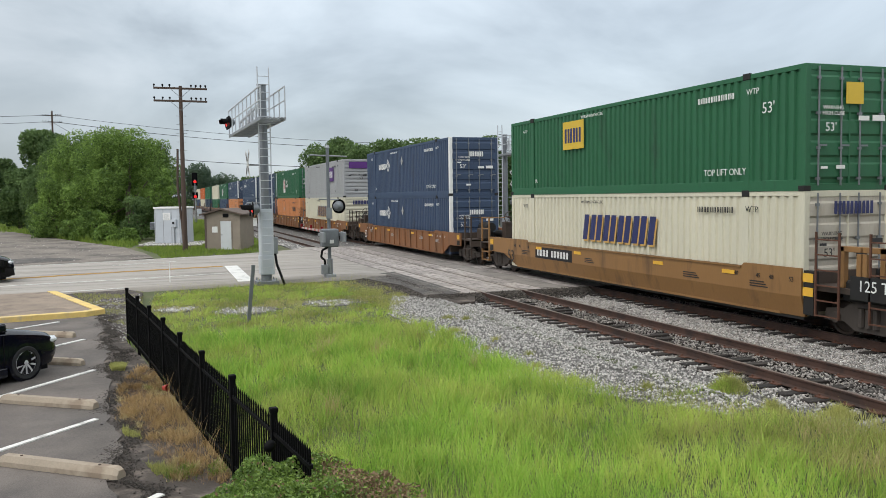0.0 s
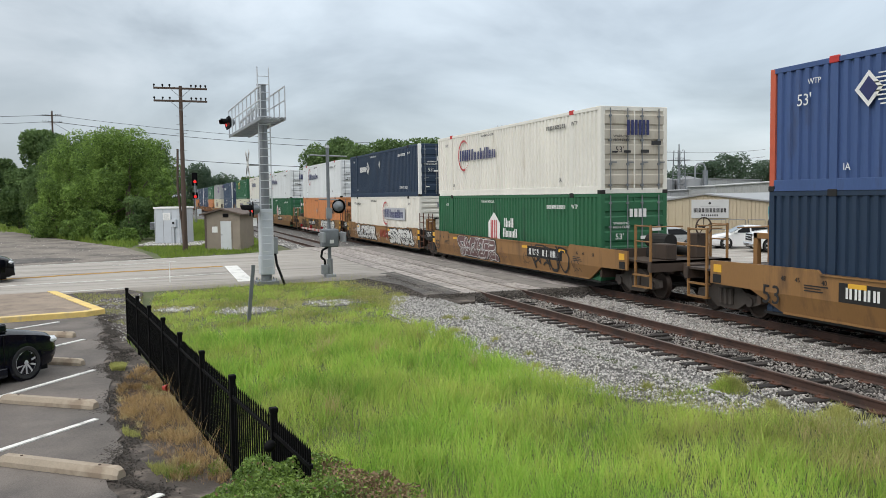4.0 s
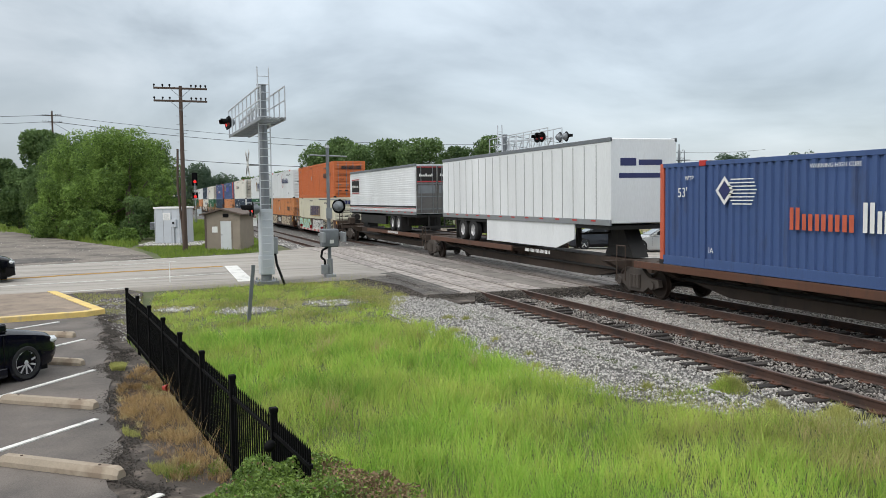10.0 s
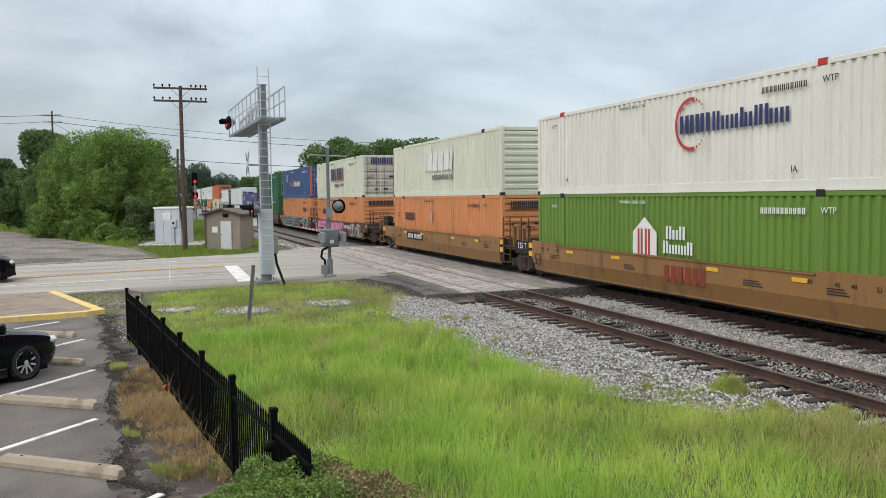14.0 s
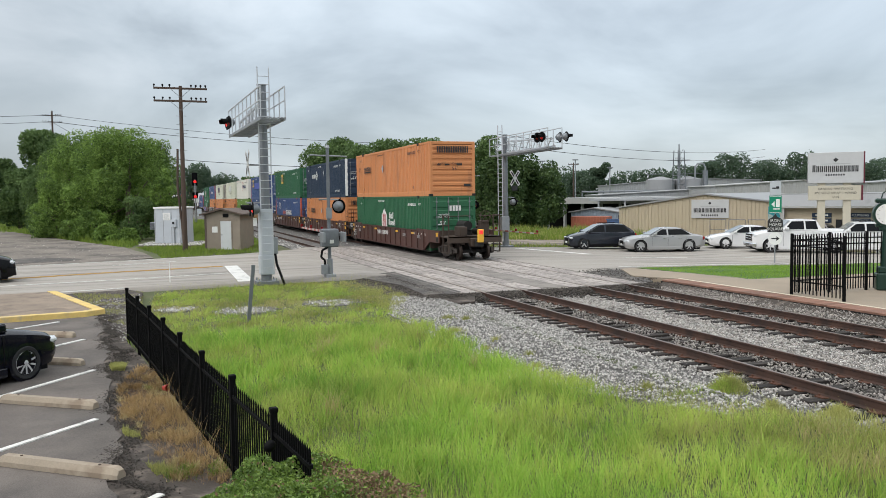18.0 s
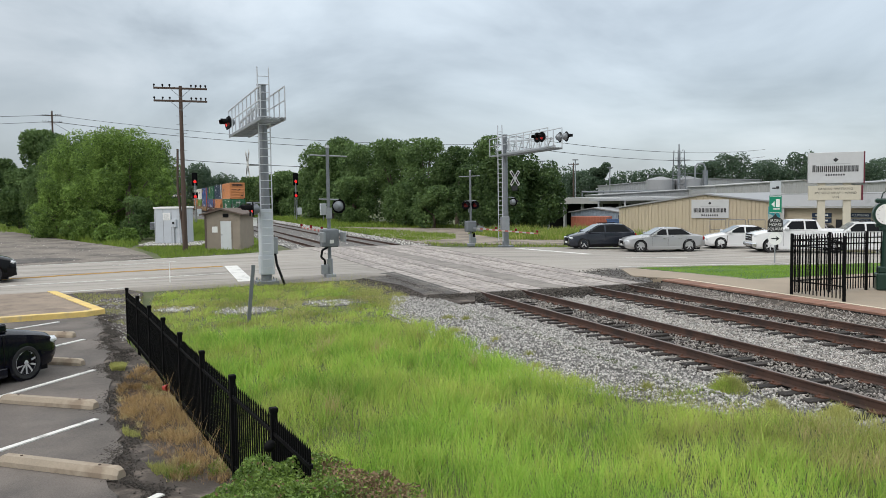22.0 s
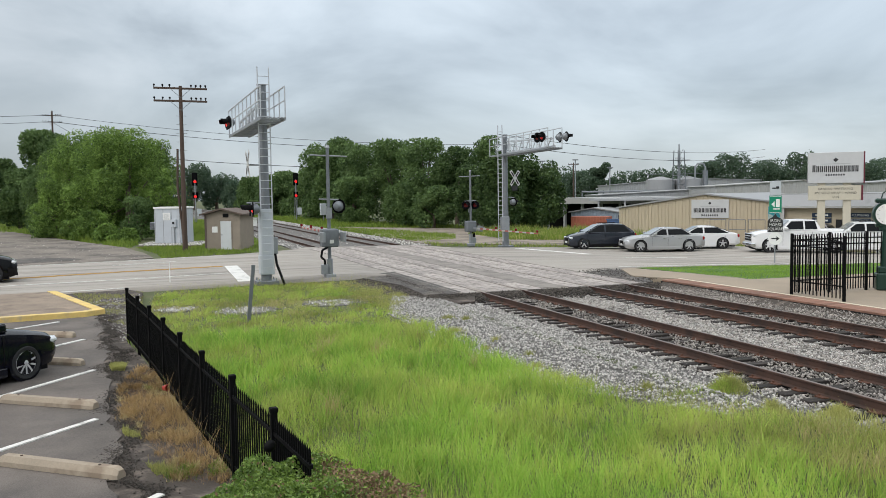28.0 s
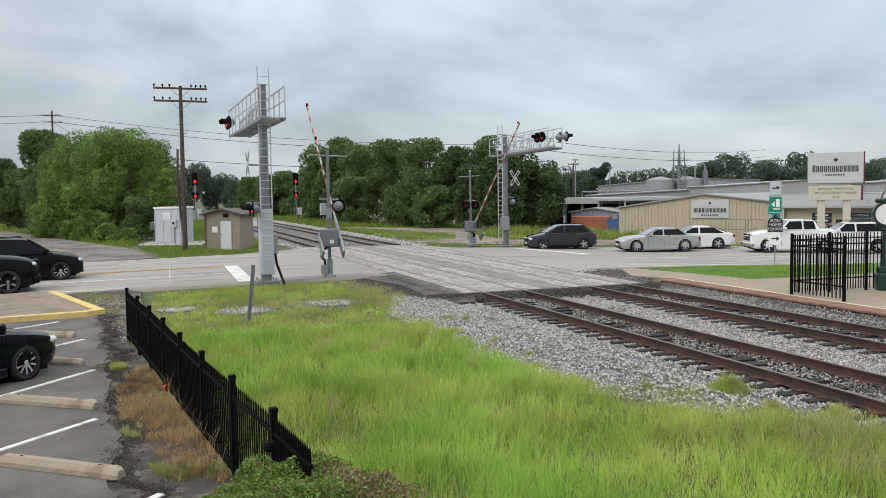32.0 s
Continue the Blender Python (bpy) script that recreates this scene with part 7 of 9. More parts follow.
M_signwhite = mat("white sign face", (0.50, 0.505, 0.51), 0.4, 0, 0.04)
M_signcream = mat("cream letter board", (0.52, 0.48, 0.385), 0.5, 0, 0.05)
M_burg = mat("burgundy sign edge", (0.12, 0.015, 0.03), 0.5, 0, 0.1)
bs = thing("store_sign", pose(44.6, 44.6, -0.35, 0, 0, -40), "large two-board store sign on two cream posts", "sign")
for x in (-0.85, 0.75):
    part("post", Geo().box(x - 0.24, -0.2, 0, x + 0.24, 0.2, 6.0, 0.02), M_signcream, bs)
fr = part("upper_board", Geo().box(-1.72, -0.35, 4.12, 1.72, 0.35, 6.22, 0.02), M_signwhite, bs, "white board with dark store lettering")
part("board_edge", Geo().box(1.72, -0.36, 4.1, 1.8, 0.36, 6.24), M_burg, fr)
for i in range(12):
    for k in (0, 0.11):
        part("lettering", Geo().box(-1.45 + 0.242 * i + k, -0.36, 4.88, -1.45 + 0.242 * i + k + 0.075, -0.35, 5.3 if i else 5.36), I_dark, fr)
for i in range(8):
    part("lettering", Geo().box(-0.62 + 0.155 * i, -0.36, 4.62, -0.62 + 0.155 * i + 0.09, -0.35, 4.74), I_dark, fr)
part("emblem", Geo().prism([(0, 5.55), (0.18, 5.7), (0, 5.85), (-0.18, 5.7)], "y", -0.36, -0.35), I_dark, fr)
part("line", Geo().box(-0.9, -0.358, 5.42, 0.9, -0.35, 5.45), I_grey, fr)
fr = part("letter_board", Geo().box(-1.68, -0.3, 2.95, 1.6, 0.3, 3.95, 0.02), M_signcream, bs, "cream letter board with black words")
part("board_edge", Geo().box(1.6, -0.32, 2.93, 1.72, 0.32, 3.97), M_burg, fr)
for i, wd in enumerate(("GARDEN  WATERING", "3PC SET-2 SPRAY 1 WAND", "12.99")):
    part("words", lettering(wd, 0.16), I_dark, fr, at=(0, -0.305, 3.72 - 0.28 * i))
# ---- road vehicles ----
def carpaint(name, col, metal=0.0, rough=0.12, coat=0.4):
    return mat(name, col, rough, metal, 0.03, 1.0, 20, 0.0, coat=coat, spec=min(coat, 0.4))


C_black = carpaint("black car paint", (0.002, 0.002, 0.003), 0.0, 0.12, 0.16)
C_navy = carpaint("blue-black car paint", (0.002, 0.003, 0.008), 0.0, 0.12, 0.2)
C_graph = carpaint("graphite car paint", (0.026, 0.030, 0.040), 0.2)
C_silver = carpaint("silver car paint", (0.40, 0.40, 0.40), 0.5, 0.3)
C_white = carpaint("white car paint", (0.68, 0.68, 0.68))
C_grey = carpaint("grey car paint", (0.12, 0.12, 0.125), 0.2)
M_chrome = mat("chrome", (0.65, 0.65, 0.66), 0.12, 1.0, 0.02)
M_cglass = mat("tinted car glass", (0.006, 0.007, 0.008), 0.05, 0, 0.05, spec=0.16)
# M_wglass has a raised base colour for the pale sky mirrored in windscreens
M_wglass = mat("windscreen glass with painted sky reflection", (0.13, 0.155, 0.165), 0.06, 0, 0.05, spec=0.9)
M_headlamp = mat("clear headlamp", (0.62, 0.64, 0.66), 0.1, 0, 0.03, spec=0.8)
M_tail = mat("red tail lamp", (0.28, 0.012, 0.012), 0.15, 0, 0.05)
WHEELS = {}


def loft(rings, close=True):
    """Skins a row of equal rings of points."""
    g = Geo()
    n = len(rings[0])
    v = [p for r in rings for p in r]
    f = [(k * n + i, k * n + i + 1, (k + 1) * n + i + 1, (k + 1) * n + i) for k in range(len(rings) - 1) for i in range(n - 1)]
    if close:
        f += [tuple(range(n)), tuple(range((len(rings) - 1) * n, len(rings) * n))[::-1]]
    return g.add(v, f)


def eased(rows, n, k=2):
    """Rows of numbers led by x, resampled at n even steps and rounded off."""
    a = np.array(rows, float)
    a = a[np.argsort(a[:, 0])]
    x = np.linspace(a[0, 0], a[-1, 0], n)
    cols = [x]
    w = np.array([1.0, 2, 3, 2, 1] if k == 2 else [1.0, 2, 1])
    w /= w.sum()
    for c in range(1, a.shape[1]):
        q = np.interp(x, a[:, 0], a[:, c])
        pad = len(w) // 2
        cols.append(np.convolve(np.concatenate([2 * q[0] - q[pad:0:-1], q, 2 * q[-1] - q[-2:-pad - 2:-1]]), w, "valid"))
    return [tuple(float(v) for v in r) for r in np.array(cols).T[::-1]]


def g_rim(r, spokes):
    g = Geo().lathe([(r * 0.98, -0.1), (r, -0.02), (r * 0.93, 0.0), (r * 0.9, -0.06)], 28, axis="y")
    g.lathe([(0.0, 0.01), (r * 0.2, 0.0), (r * 0.24, -0.04)], 14, axis="y")
    for k in range(spokes):
        a = 2 * math.pi * k / spokes
        d, s = Vector((math.sin(a), 0, math.cos(a))), Vector((math.cos(a), 0, -math.sin(a)))
        w0, w1 = r * 0.9 / spokes * 0.95, r * 0.9 / spokes * 0.8
        p = [d * r * 0.18 - s * w0, d * r * 0.18 + s * w0, d * r * 0.94 + s * w1, d * r * 0.94 - s * w1]
        g.add([(q.x, -0.005, q.z) for q in p] + [(q.x, -0.05, q.z) for q in p], [(0, 1, 2, 3), (0, 4, 5, 1), (1, 5, 6, 2), (2, 6, 7, 3), (3, 7, 4, 0)])
    return g


def car(name, m, label, paint_m, L, W, H, wb, rw, hood, belt, scr, roof0, roof1, rear, tail_z, kind="sedan", spokes=7, rim=M_alloy, front_over=0.88, clad=None, grille=M_chrome):
    """A car along local +x, on its wheels at z = 0. hood, belt: heights; scr, roof0, roof1, rear: where the glasshouse starts, flattens, ends."""
    c = thing(name, m, label, "car" if kind != "pickup" else "pickup truck", "vehicles at the crossing")
    xf, xr = L / 2, -L / 2
    fa = xf - front_over
    ra = fa - wb
    w = W / 2
    z0 = rw * 0.62

    def ring_at(x, zt, hw, zb, crown=0.02):
        return [(x, -hw * 0.9, zb), (x, -hw, zb + 0.12), (x, -hw, zb + (zt - zb) * 0.55), (x, -hw * 0.97, zt - 0.07), (x, -hw * 0.86, zt), (x, 0, zt + crown), (x, hw * 0.86, zt), (x, hw * 0.97, zt - 0.07), (x, hw, zb + (zt - zb) * 0.55), (x, hw, zb + 0.12), (x, hw * 0.9, zb)]
    st = [(xf, hood - 0.34, w * 0.74, z0 + 0.08), (xf - 0.07, hood - 0.22, w * 0.84, z0), (xf - 0.3, hood - 0.11, w * 0.95, z0 - 0.03), (xf - 0.75, hood - 0.02, w, z0 - 0.03), (scr, belt, w, z0 - 0.03), (0.0, belt + 0.01, w, z0 - 0.03), (rear, belt + 0.02, w, z0 - 0.03), (xr + 0.5, tail_z, w * 0.99, z0), (xr + 0.12, tail_z - 0.04, w * 0.93, z0 + 0.05), (xr, tail_z - 0.2, w * 0.85, z0 + 0.12)]
    dense = []
    for x, zt, hw, zb in eased(st, 58):
        flare = 0.022 * sum(math.exp(-((x - xa) / 0.42) ** 2) for xa in (fa, ra))
        dense.append(ring_at(x, zt, hw + flare - 0.01, zb))
    body = part("body", loft(dense), paint_m, c, smooth=True)
    tw = w * 0.74
    cab_end = rear
    gl = [(scr, belt, w * 0.9, 0.0), (roof0, H - 0.03, tw, 0.03), ((roof0 + roof1) / 2, H, tw * 1.0, 0.02), (roof1, H - 0.04, tw * 0.97, 0.02), (cab_end, belt + 0.02, w * 0.88, 0.0)]
    rings, screens = [], {True: [], False: []}
    for x, zt, hw, cr in eased(gl, 44):
        lo = w * 0.93
        hi = zt > belt + 0.1
        rings.append([(x, -lo, belt - 0.02), (x, -hw if hi else -lo, zt - 0.02 if hi else belt), (x, -hw * 0.7, zt + cr * 0.7), (x, 0, zt + cr), (x, hw * 0.7, zt + cr * 0.7), (x, hw if hi else lo, zt - 0.02 if hi else belt), (x, lo, belt - 0.02)])
        k = (zt - belt) / (H - belt)
        if 0.06 < k < 0.93 and not roof1 < x < roof0:
            front = x > (roof0 + roof1) / 2
            d = 0.012 if front else -0.012
            screens[front].append([(x + d, y * hw, zt + cr * (1 - 0.6 * y * y) + 0.012) for y in (-0.84, -0.6, -0.3, 0, 0.3, 0.6, 0.84)])
    house = part("cabin", loft(rings), paint_m, c, smooth=True)
    part("windscreen", loft(screens[True], False), M_wglass, house, smooth=True)
    if len(screens[False]) > 1:
        part("rear_window", loft(screens[False], False), M_cglass, house, smooth=True)

    def side_y(z):
        k = (z - belt) / (H - 0.05 - belt)
        return w * 0.93 + (tw - w * 0.93) * k + 0.012
    zt, zb = H - 0.10, belt + 0.035
    fr = lambda z: scr + (roof0 - scr) * (z - belt) / (H - belt)
    bk = lambda z: rear + (roof1 - rear) * (z - belt) / (H - belt)
    x_b = -0.12 if kind != "pickup" else (roof0 + roof1) / 2
    for s in (-1, 1):
        for i in range(2):
            if i == 0:
                q = [(fr(zb) - 0.16, zb), (x_b + 0.05, zb), (x_b + 0.05, zt), (fr(zt) - 0.10, zt)]
            else:
                q = [(x_b - 0.05, zb), (bk(zb) + 0.22, zb), (bk(zt) + 0.12, zt), (x_b - 0.05, zt)]
            part("side_window", Geo().add([(x, s * side_y(z), z) for x, z in q] + [(x, s * (side_y(z) - 0.03), z) for x, z in q], [(0, 1, 2, 3), (0, 4, 5, 1), (1, 5, 6, 2), (2, 6, 7, 3), (3, 7, 4, 0)]), M_cglass, house)
        mx_ = scr - 0.28
        part("mirror", Geo().box(mx_ - 0.1, s * w - 0.02 if s > 0 else s * w - 0.18, belt + 0.02, mx_ + 0.1, s * w + 0.18 if s > 0 else s * w + 0.02, belt + 0.17, 0.03), paint_m, body)
        for xs in (x_b, fr(belt) - 0.12, bk(belt) + 0.55):
            part("door_seam", Geo().box(xs - 0.006, s * (w + 0.001) - 0.004, z0 + 0.12, xs + 0.006, s * (w + 0.001) + 0.004, belt - 0.1), M_blackp, body)
        for xs in (x_b + 0.22, x_b - 0.75):
            part("handle", Geo().box(xs - 0.1, s * (w - 0.005) - 0.02, belt - 0.2, xs + 0.1, s * (w - 0.005) + 0.02, belt - 0.165, 0.006), M_chrome if paint_m is C_silver else paint_m, body)
        part("headlamp", Geo().box(xf - 0.42, s * w * 0.66 - 0.2, hood - 0.35, xf - 0.05, s * w * 0.66 + 0.2, hood - 0.21, 0.05), M_headlamp, body)
        part("tail_lamp", Geo().box(xr + 0.02, s * w * 0.74 - 0.17, tail_z - 0.32, xr + 0.17, s * w * 0.74 + 0.17, tail_z - 0.12, 0.04), M_tail, body)
        part("sill", Geo().box(ra + rw * 1.2, s * (w - 0.02) - 0.03, z0 - 0.08, fa - rw * 1.2, s * (w - 0.02) + 0.03, z0 + 0.1, 0.02), clad or paint_m, body)
    big = kind == "pickup"
    g0, g1, gw = (hood - 0.62, hood - 0.16, 0.66) if big else (hood - 0.5, hood - 0.27, 0.42)
    part("grille", Geo().box(xf - 0.12, -w * gw, g0, xf + 0.02, w * gw, g1, 0.03), grille, body)
    mesh_ = part("grille_mesh", Geo().box(xf + 0.0, -w * (gw - 0.05), g0 + 0.03, xf + 0.027, w * (gw - 0.05), g1 - 0.03, 0.01), M_blackp, body)
    if big:
        for k in range(2):
            part("grille_bar", Geo().box(xf + 0.02, -w * 0.6, g0 + 0.12 + 0.15 * k, xf + 0.045, w * 0.6, g0 + 0.18 + 0.15 * k, 0.01), grille, mesh_)
        part("bumper", Geo().box(xf - 0.2, -w * 0.94, z0 + 0.1, xf + 0.08, w * 0.94, z0 + 0.32, 0.05), grille, body)
    part("air_intake", Geo().box(xf - 0.15, -w * 0.6, z0 + 0.02, xf + 0.02, w * 0.6, z0 + 0.14, 0.02), M_blackp, body)
    part("plate", Geo().box(xf + 0.01, -0.16, z0 + 0.18, xf + 0.04, 0.16, z0 + 0.29, 0.004), M_white, body)
    part("plate", Geo().box(xr - 0.02, -0.16, tail_z - 0.35, xr + 0.02, 0.16, tail_z - 0.22, 0.004), M_white, body)
    part("rear_bumper", Geo().box(xr - 0.03, -w * 0.82, z0 + 0.08, xr + 0.3, w * 0.82, z0 + 0.28, 0.05), paint_m, body)
    part("underbody", Geo().box(xr + 0.3, -w * 0.85, z0 - 0.1, xf - 0.3, w * 0.85, z0 + 0.1), M_blackp, body)
    # flat disc behind each wheel, black without cladding to stand for wheel-well shade
    arch = cached(f"arch {rw:.2f}", lambda: Geo().tube((0, -0.012, 0), (0, 0.012, 0), rw * 1.13, 28))
    tyre = cached(f"tyre {rw:.2f}", lambda: Geo().lathe([(rw * 0.70, -0.03), (rw * 0.73, 0.005), (rw * 0.92, 0.015), (rw, -0.03), (rw, -0.18), (rw * 0.9, -0.21), (rw * 0.6, -0.2)], 36, axis="y"), True)
    rimm = cached(f"rim {rw:.2f} {spokes}", lambda: g_rim(rw * 0.72, spokes))
    wl = []
    for s in (-1, 1):
        for xa in (fa, ra):
            part("wheel_well_disc", arch, clad or M_blackp, body, at=(xa, s * (w - 0.006), rw * 1.02))
            hold = part("wheel", tyre, M_tyre, c, "rubber tyre on a spoked rim", at=pose(xa, s * (w + 0.012), rw, 0, 0, 0 if s > 0 else 180))
            part("rim", rimm, rim, hold)
            part("brake_disc", cached(f"disc {rw:.2f}", lambda: Geo().tube((0, -0.07, 0), (0, -0.09, 0), rw * 0.62, 20)), M_blackp, hold)
            wl.append((hold, xa, s * (w + 0.012), rw, 1 if s > 0 else -1))
    WHEELS[c.name] = wl
    if kind == "suv":
        for s in (-1, 1):
            part("roof_rail", Geo().box(roof1 + 0.1, s * tw * 0.85 - 0.02, H + 0.015, roof0 - 0.15, s * tw * 0.85 + 0.02, H + 0.05, 0.01), M_blackp, house)
    return c


def placed(front_wheel, heading, W, L, front_over, side, z):
    """Pose of a car from the ground point of one front wheel; side +1: that wheel is its left one."""
    h = radians(heading)
    fx, fy = math.cos(h), math.sin(h)
    lx, ly = -fy, fx
    ax, ay = front_wheel[0] - side * lx * (W / 2 - 0.08), front_wheel[1] - side * ly * (W / 2 - 0.08)
    d = L / 2 - front_over
    return pose(ax - fx * d, ay - fy * d, z, 0, 0, heading)


SUV_A = car("crossover_car", placed((26.45, 47.05), 168, 1.80, 4.48, 0.92, 1, -0.28), "graphite crossover waiting at the crossing", C_graph, 4.48, 1.80, 1.60, 2.67, 0.345, 1.0, 1.05, 1.2, 0.15, -1.35, -2.1, 1.1, "suv", 5, M_alloy, 0.92, M_blackp, M_blackp)
SEDAN_A = car("silver_sedan", placed((28.43, 43.6), 165, 1.88, 5.0, 0.9, 1, -0.345), "silver full-size sedan with chrome grille in the queue", C_silver, 5.0, 1.88, 1.47, 3.05, 0.36, 0.96, 1.0, 1.0, 0.12, -1.0, -1.85, 1.02, "sedan", 7, M_alloy, 0.9)
SEDAN_B = car("white_sedan", placed((34.9, 43.75), 157, 1.84, 4.8, 0.95, 1, -0.35), "white mid-size sedan in the queue", C_white, 4.8, 1.84, 1.46, 2.75, 0.34, 0.92, 0.97, 1.15, 0.15, -0.85, -2.0, 1.03, "sedan", 5, M_alloy, 0.95)
PICK = car("white_pickup", placed((34.75, 39.6), 156, 2.03, 5.9, 0.96, 1, -0.35), "white crew-cab pickup truck with chrome grille", C_white, 5.9, 2.03, 1.93, 3.68, 0.4, 1.28, 1.32, 1.35, 0.7, -0.75, -1.0, 1.33, "pickup", 6, M_alloy, 0.96)
part("bed", Geo().box(-2.85, -0.85, 1.1, -1.05, 0.85, 1.34, 0.02), M_blackp, PICK, "open load bed")
SUV_B = car("white_suv", placed((38.0, 37.9), 150, 1.99, 5.0, 0.95, 1, -0.36), "white large sport utility vehicle in the queue", C_white, 5.0, 1.99, 1.76, 2.86, 0.375, 1.12, 1.18, 1.15, 0.35, -1.9, -2.3, 1.2, "suv", 5, M_alloy, 0.95)
car("white_suv", placed((43.2, 34.6), 130, 1.99, 5.0, 0.95, 1, -0.7), "white sport utility vehicle farther back in the queue", C_white, 5.0, 1.99, 1.76, 2.86, 0.375, 1.12, 1.18, 1.15, 0.35, -1.9, -2.3, 1.2, "suv", 5, M_alloy, 0.95)
car("grey_suv", placed((43.6, 49.0), 120, 1.95, 4.8, 0.95, 1, -0.9), "grey sport utility vehicle parked before the store", C_grey, 4.8, 1.95, 1.8, 2.8, 0.375, 1.12, 1.18, 1.15, 0.35, -1.9, -2.3, 1.2, "suv", 5, M_alloy, 0.95)
car("black_sedan", placed((-2.23, 16.8), 47, 1.73, 4.5, 0.88, -1, 0.0), "black sedan parked in an angled bay", C_navy, 4.5, 1.73, 1.43, 2.62, 0.315, 0.90, 0.95, 1.05, 0.1, -0.95, -1.75, 0.98, "sedan", 10, M_alloy, 0.88, C_navy, M_blackp)
car("white_car", pose(-5.6, 18.4, 0.0, 0, 0, 47), "white car parked in an angled bay", C_white, 4.4, 1.75, 1.45, 2.6, 0.315, 0.92, 0.96, 0.95, 0.1, -1.05, -1.7, 0.98, "sedan", 5)
SUV_C = car("black_suv", placed((-3.45, 37.85), 9, 1.95, 4.93, 0.9, -1, -0.012), "black sport utility vehicle with many-spoked wheels on the road", C_black, 4.93, 1.95, 1.77, 2.99, 0.385, 1.1, 1.14, 1.3, 0.35, -1.6, -2.3, 1.15, "suv", 10, M_alloy, 0.9, C_black)
PICK_B = car("black_pickup", placed((-4.75, 33.1), 8, 2.05, 5.9, 1.0, -1, -0.012), "black pickup truck with dark wheels on the road", C_black, 5.9, 2.05, 1.95, 3.67, 0.42, 1.3, 1.34, 1.35, 0.7, -0.75, -1.0, 1.35, "pickup", 6, M_galv_dark, 1.0, C_black, M_blackp)
# ---- buildings east of the road ----
def metal(name, col, pitch_dirt=0.1):
    return mat(name, col, 0.55, 0.1, 0.06, 0.6, 25, 0.02, tuple(0.6 * c for c in col), pitch_dirt, stretch=(1, 1, 0.2))


B_tan = metal("tan metal siding", (0.47, 0.40, 0.29))
B_roof = metal("grey metal roof", (0.28, 0.285, 0.29))
B_white = metal("white metal siding", (0.40, 0.40, 0.39))
B_grey = metal("grey metal siding", (0.34, 0.35, 0.36))
B_bluegrey = metal("blue-grey metal siding", (0.26, 0.31, 0.37))
# near-black colour stands for the shade inside open bays and door openings
B_shade = mat("painted shade of open bays", (0.02, 0.02, 0.021), 0.9, 0, 0.2)
B_rust = mat("faded red steel box", (0.32, 0.10, 0.06), 0.7, 0, 0.15, 2, 30, 0.05, RUST, 0.2)
B_blue = mat("blue steel bin", (0.05, 0.10, 0.22), 0.6, 0, 0.15, 2, 30, 0.05)
B_mural = mat("teal mural paint", (0.03, 0.25, 0.31), 0.6, 0, 0.1, 1.2, 20, 0.02, (0.55, 0.56, 0.5), 0.25, dirt_scale=1.6, dirt_sharp=0.02)


def ribbed_wall(length, height, pitch=0.3):
    """Wall with standing ribs; x along, face to -y. height: a function of x."""
    g = Geo()
    n = int(length / pitch)
    v = []
    for i in range(n):
        for f, d in ((0.0, 0.0), (0.7, 0.0), (0.78, -0.04), (0.94, -0.04)):
            x = (i + f) * length / n
            v += [(x, d, -0.5), (x, d, height(x))]
    v += [(length, 0, -0.5), (length, 0, height(length))]
    g.add(v, [(2 * i, 2 * i + 2, 2 * i + 3, 2 * i + 1) for i in range(len(v) // 2 - 1)])
    return g


def shed(name, at, rz, length, depth, eave, ridge, wall_mat, roof_mat, label, ridge_x=None, group=""):
    """A gabled metal building; its gable wall lies along local x and faces -y."""
    c = thing(name, pose(*at, 0, 0, rz), label, "building", group)
    rx = length * 0.5 if ridge_x is None else ridge_x

    def hz(x):
        return eave[0] + (ridge - eave[0]) * x / rx if x < rx else ridge + (eave[1] - ridge) * (x - rx) / (length - rx)
    part("gable_wall", ribbed_wall(length, hz), wall_mat, c)
    part("back_wall", Geo().prism([(0, -0.5), (length, -0.5), (length, eave[1]), (rx, ridge), (0, eave[0])], "y", depth - 0.1, depth), wall_mat, c)
    part("side_wall", Geo().box(-0.02, 0.02, -0.5, 0.08, depth, eave[0]), wall_mat, c)
    part("side_wall", Geo().box(length - 0.08, 0.02, -0.5, length + 0.02, depth, eave[1]), wall_mat, c)
    for xa, za, xb, zb in ((-0.25, eave[0], rx, ridge), (rx, ridge, length + 0.25, eave[1])):
        part("roof_slope", Geo().add([(xa, -0.2, za), (xb, -0.2, zb), (xb, depth + 0.2, zb), (xa, depth + 0.2, za), (xa, -0.2, za + 0.12), (xb, -0.2, zb + 0.12), (xb, depth + 0.2, zb + 0.12), (xa, depth + 0.2, za + 0.12)], [(0, 1, 5, 4), (4, 5, 6, 7), (1, 2, 6, 5), (3, 2, 1, 0), (2, 3, 7, 6), (3, 0, 4, 7)]), roof_mat, c)
    return c


tan = shed("metal_building", (39.8, 64.4, -0.7), -53.5, 14.4, 24, (2.64, 2.9), 3.75, B_tan, B_roof, "tan ribbed metal store building with low gable", 7.6)
sg = part("wall_sign", Geo().box(6.5, -0.12, 1.8, 9.6, -0.06, 3.35, 0.01), M_signwhite, tan, "white wall sign with dark store lettering")
for i in range(12):
    for k in (0, 0.1):
        part("lettering", Geo().box(6.7 + 0.228 * i + k, -0.13, 2.27, 6.77 + 0.228 * i + k, -0.12, 2.63), I_dark, sg)
for i in range(8):
    part("lettering", Geo().box(7.35 + 0.18 * i, -0.13, 1.95, 7.45 + 0.18 * i, -0.12, 2.11), I_dark, sg)
part("emblem", Geo().prism([(8.05, 2.93), (8.19, 3.05), (8.05, 3.17), (7.91, 3.05)], "y", -0.13, -0.12), I_dark, sg)
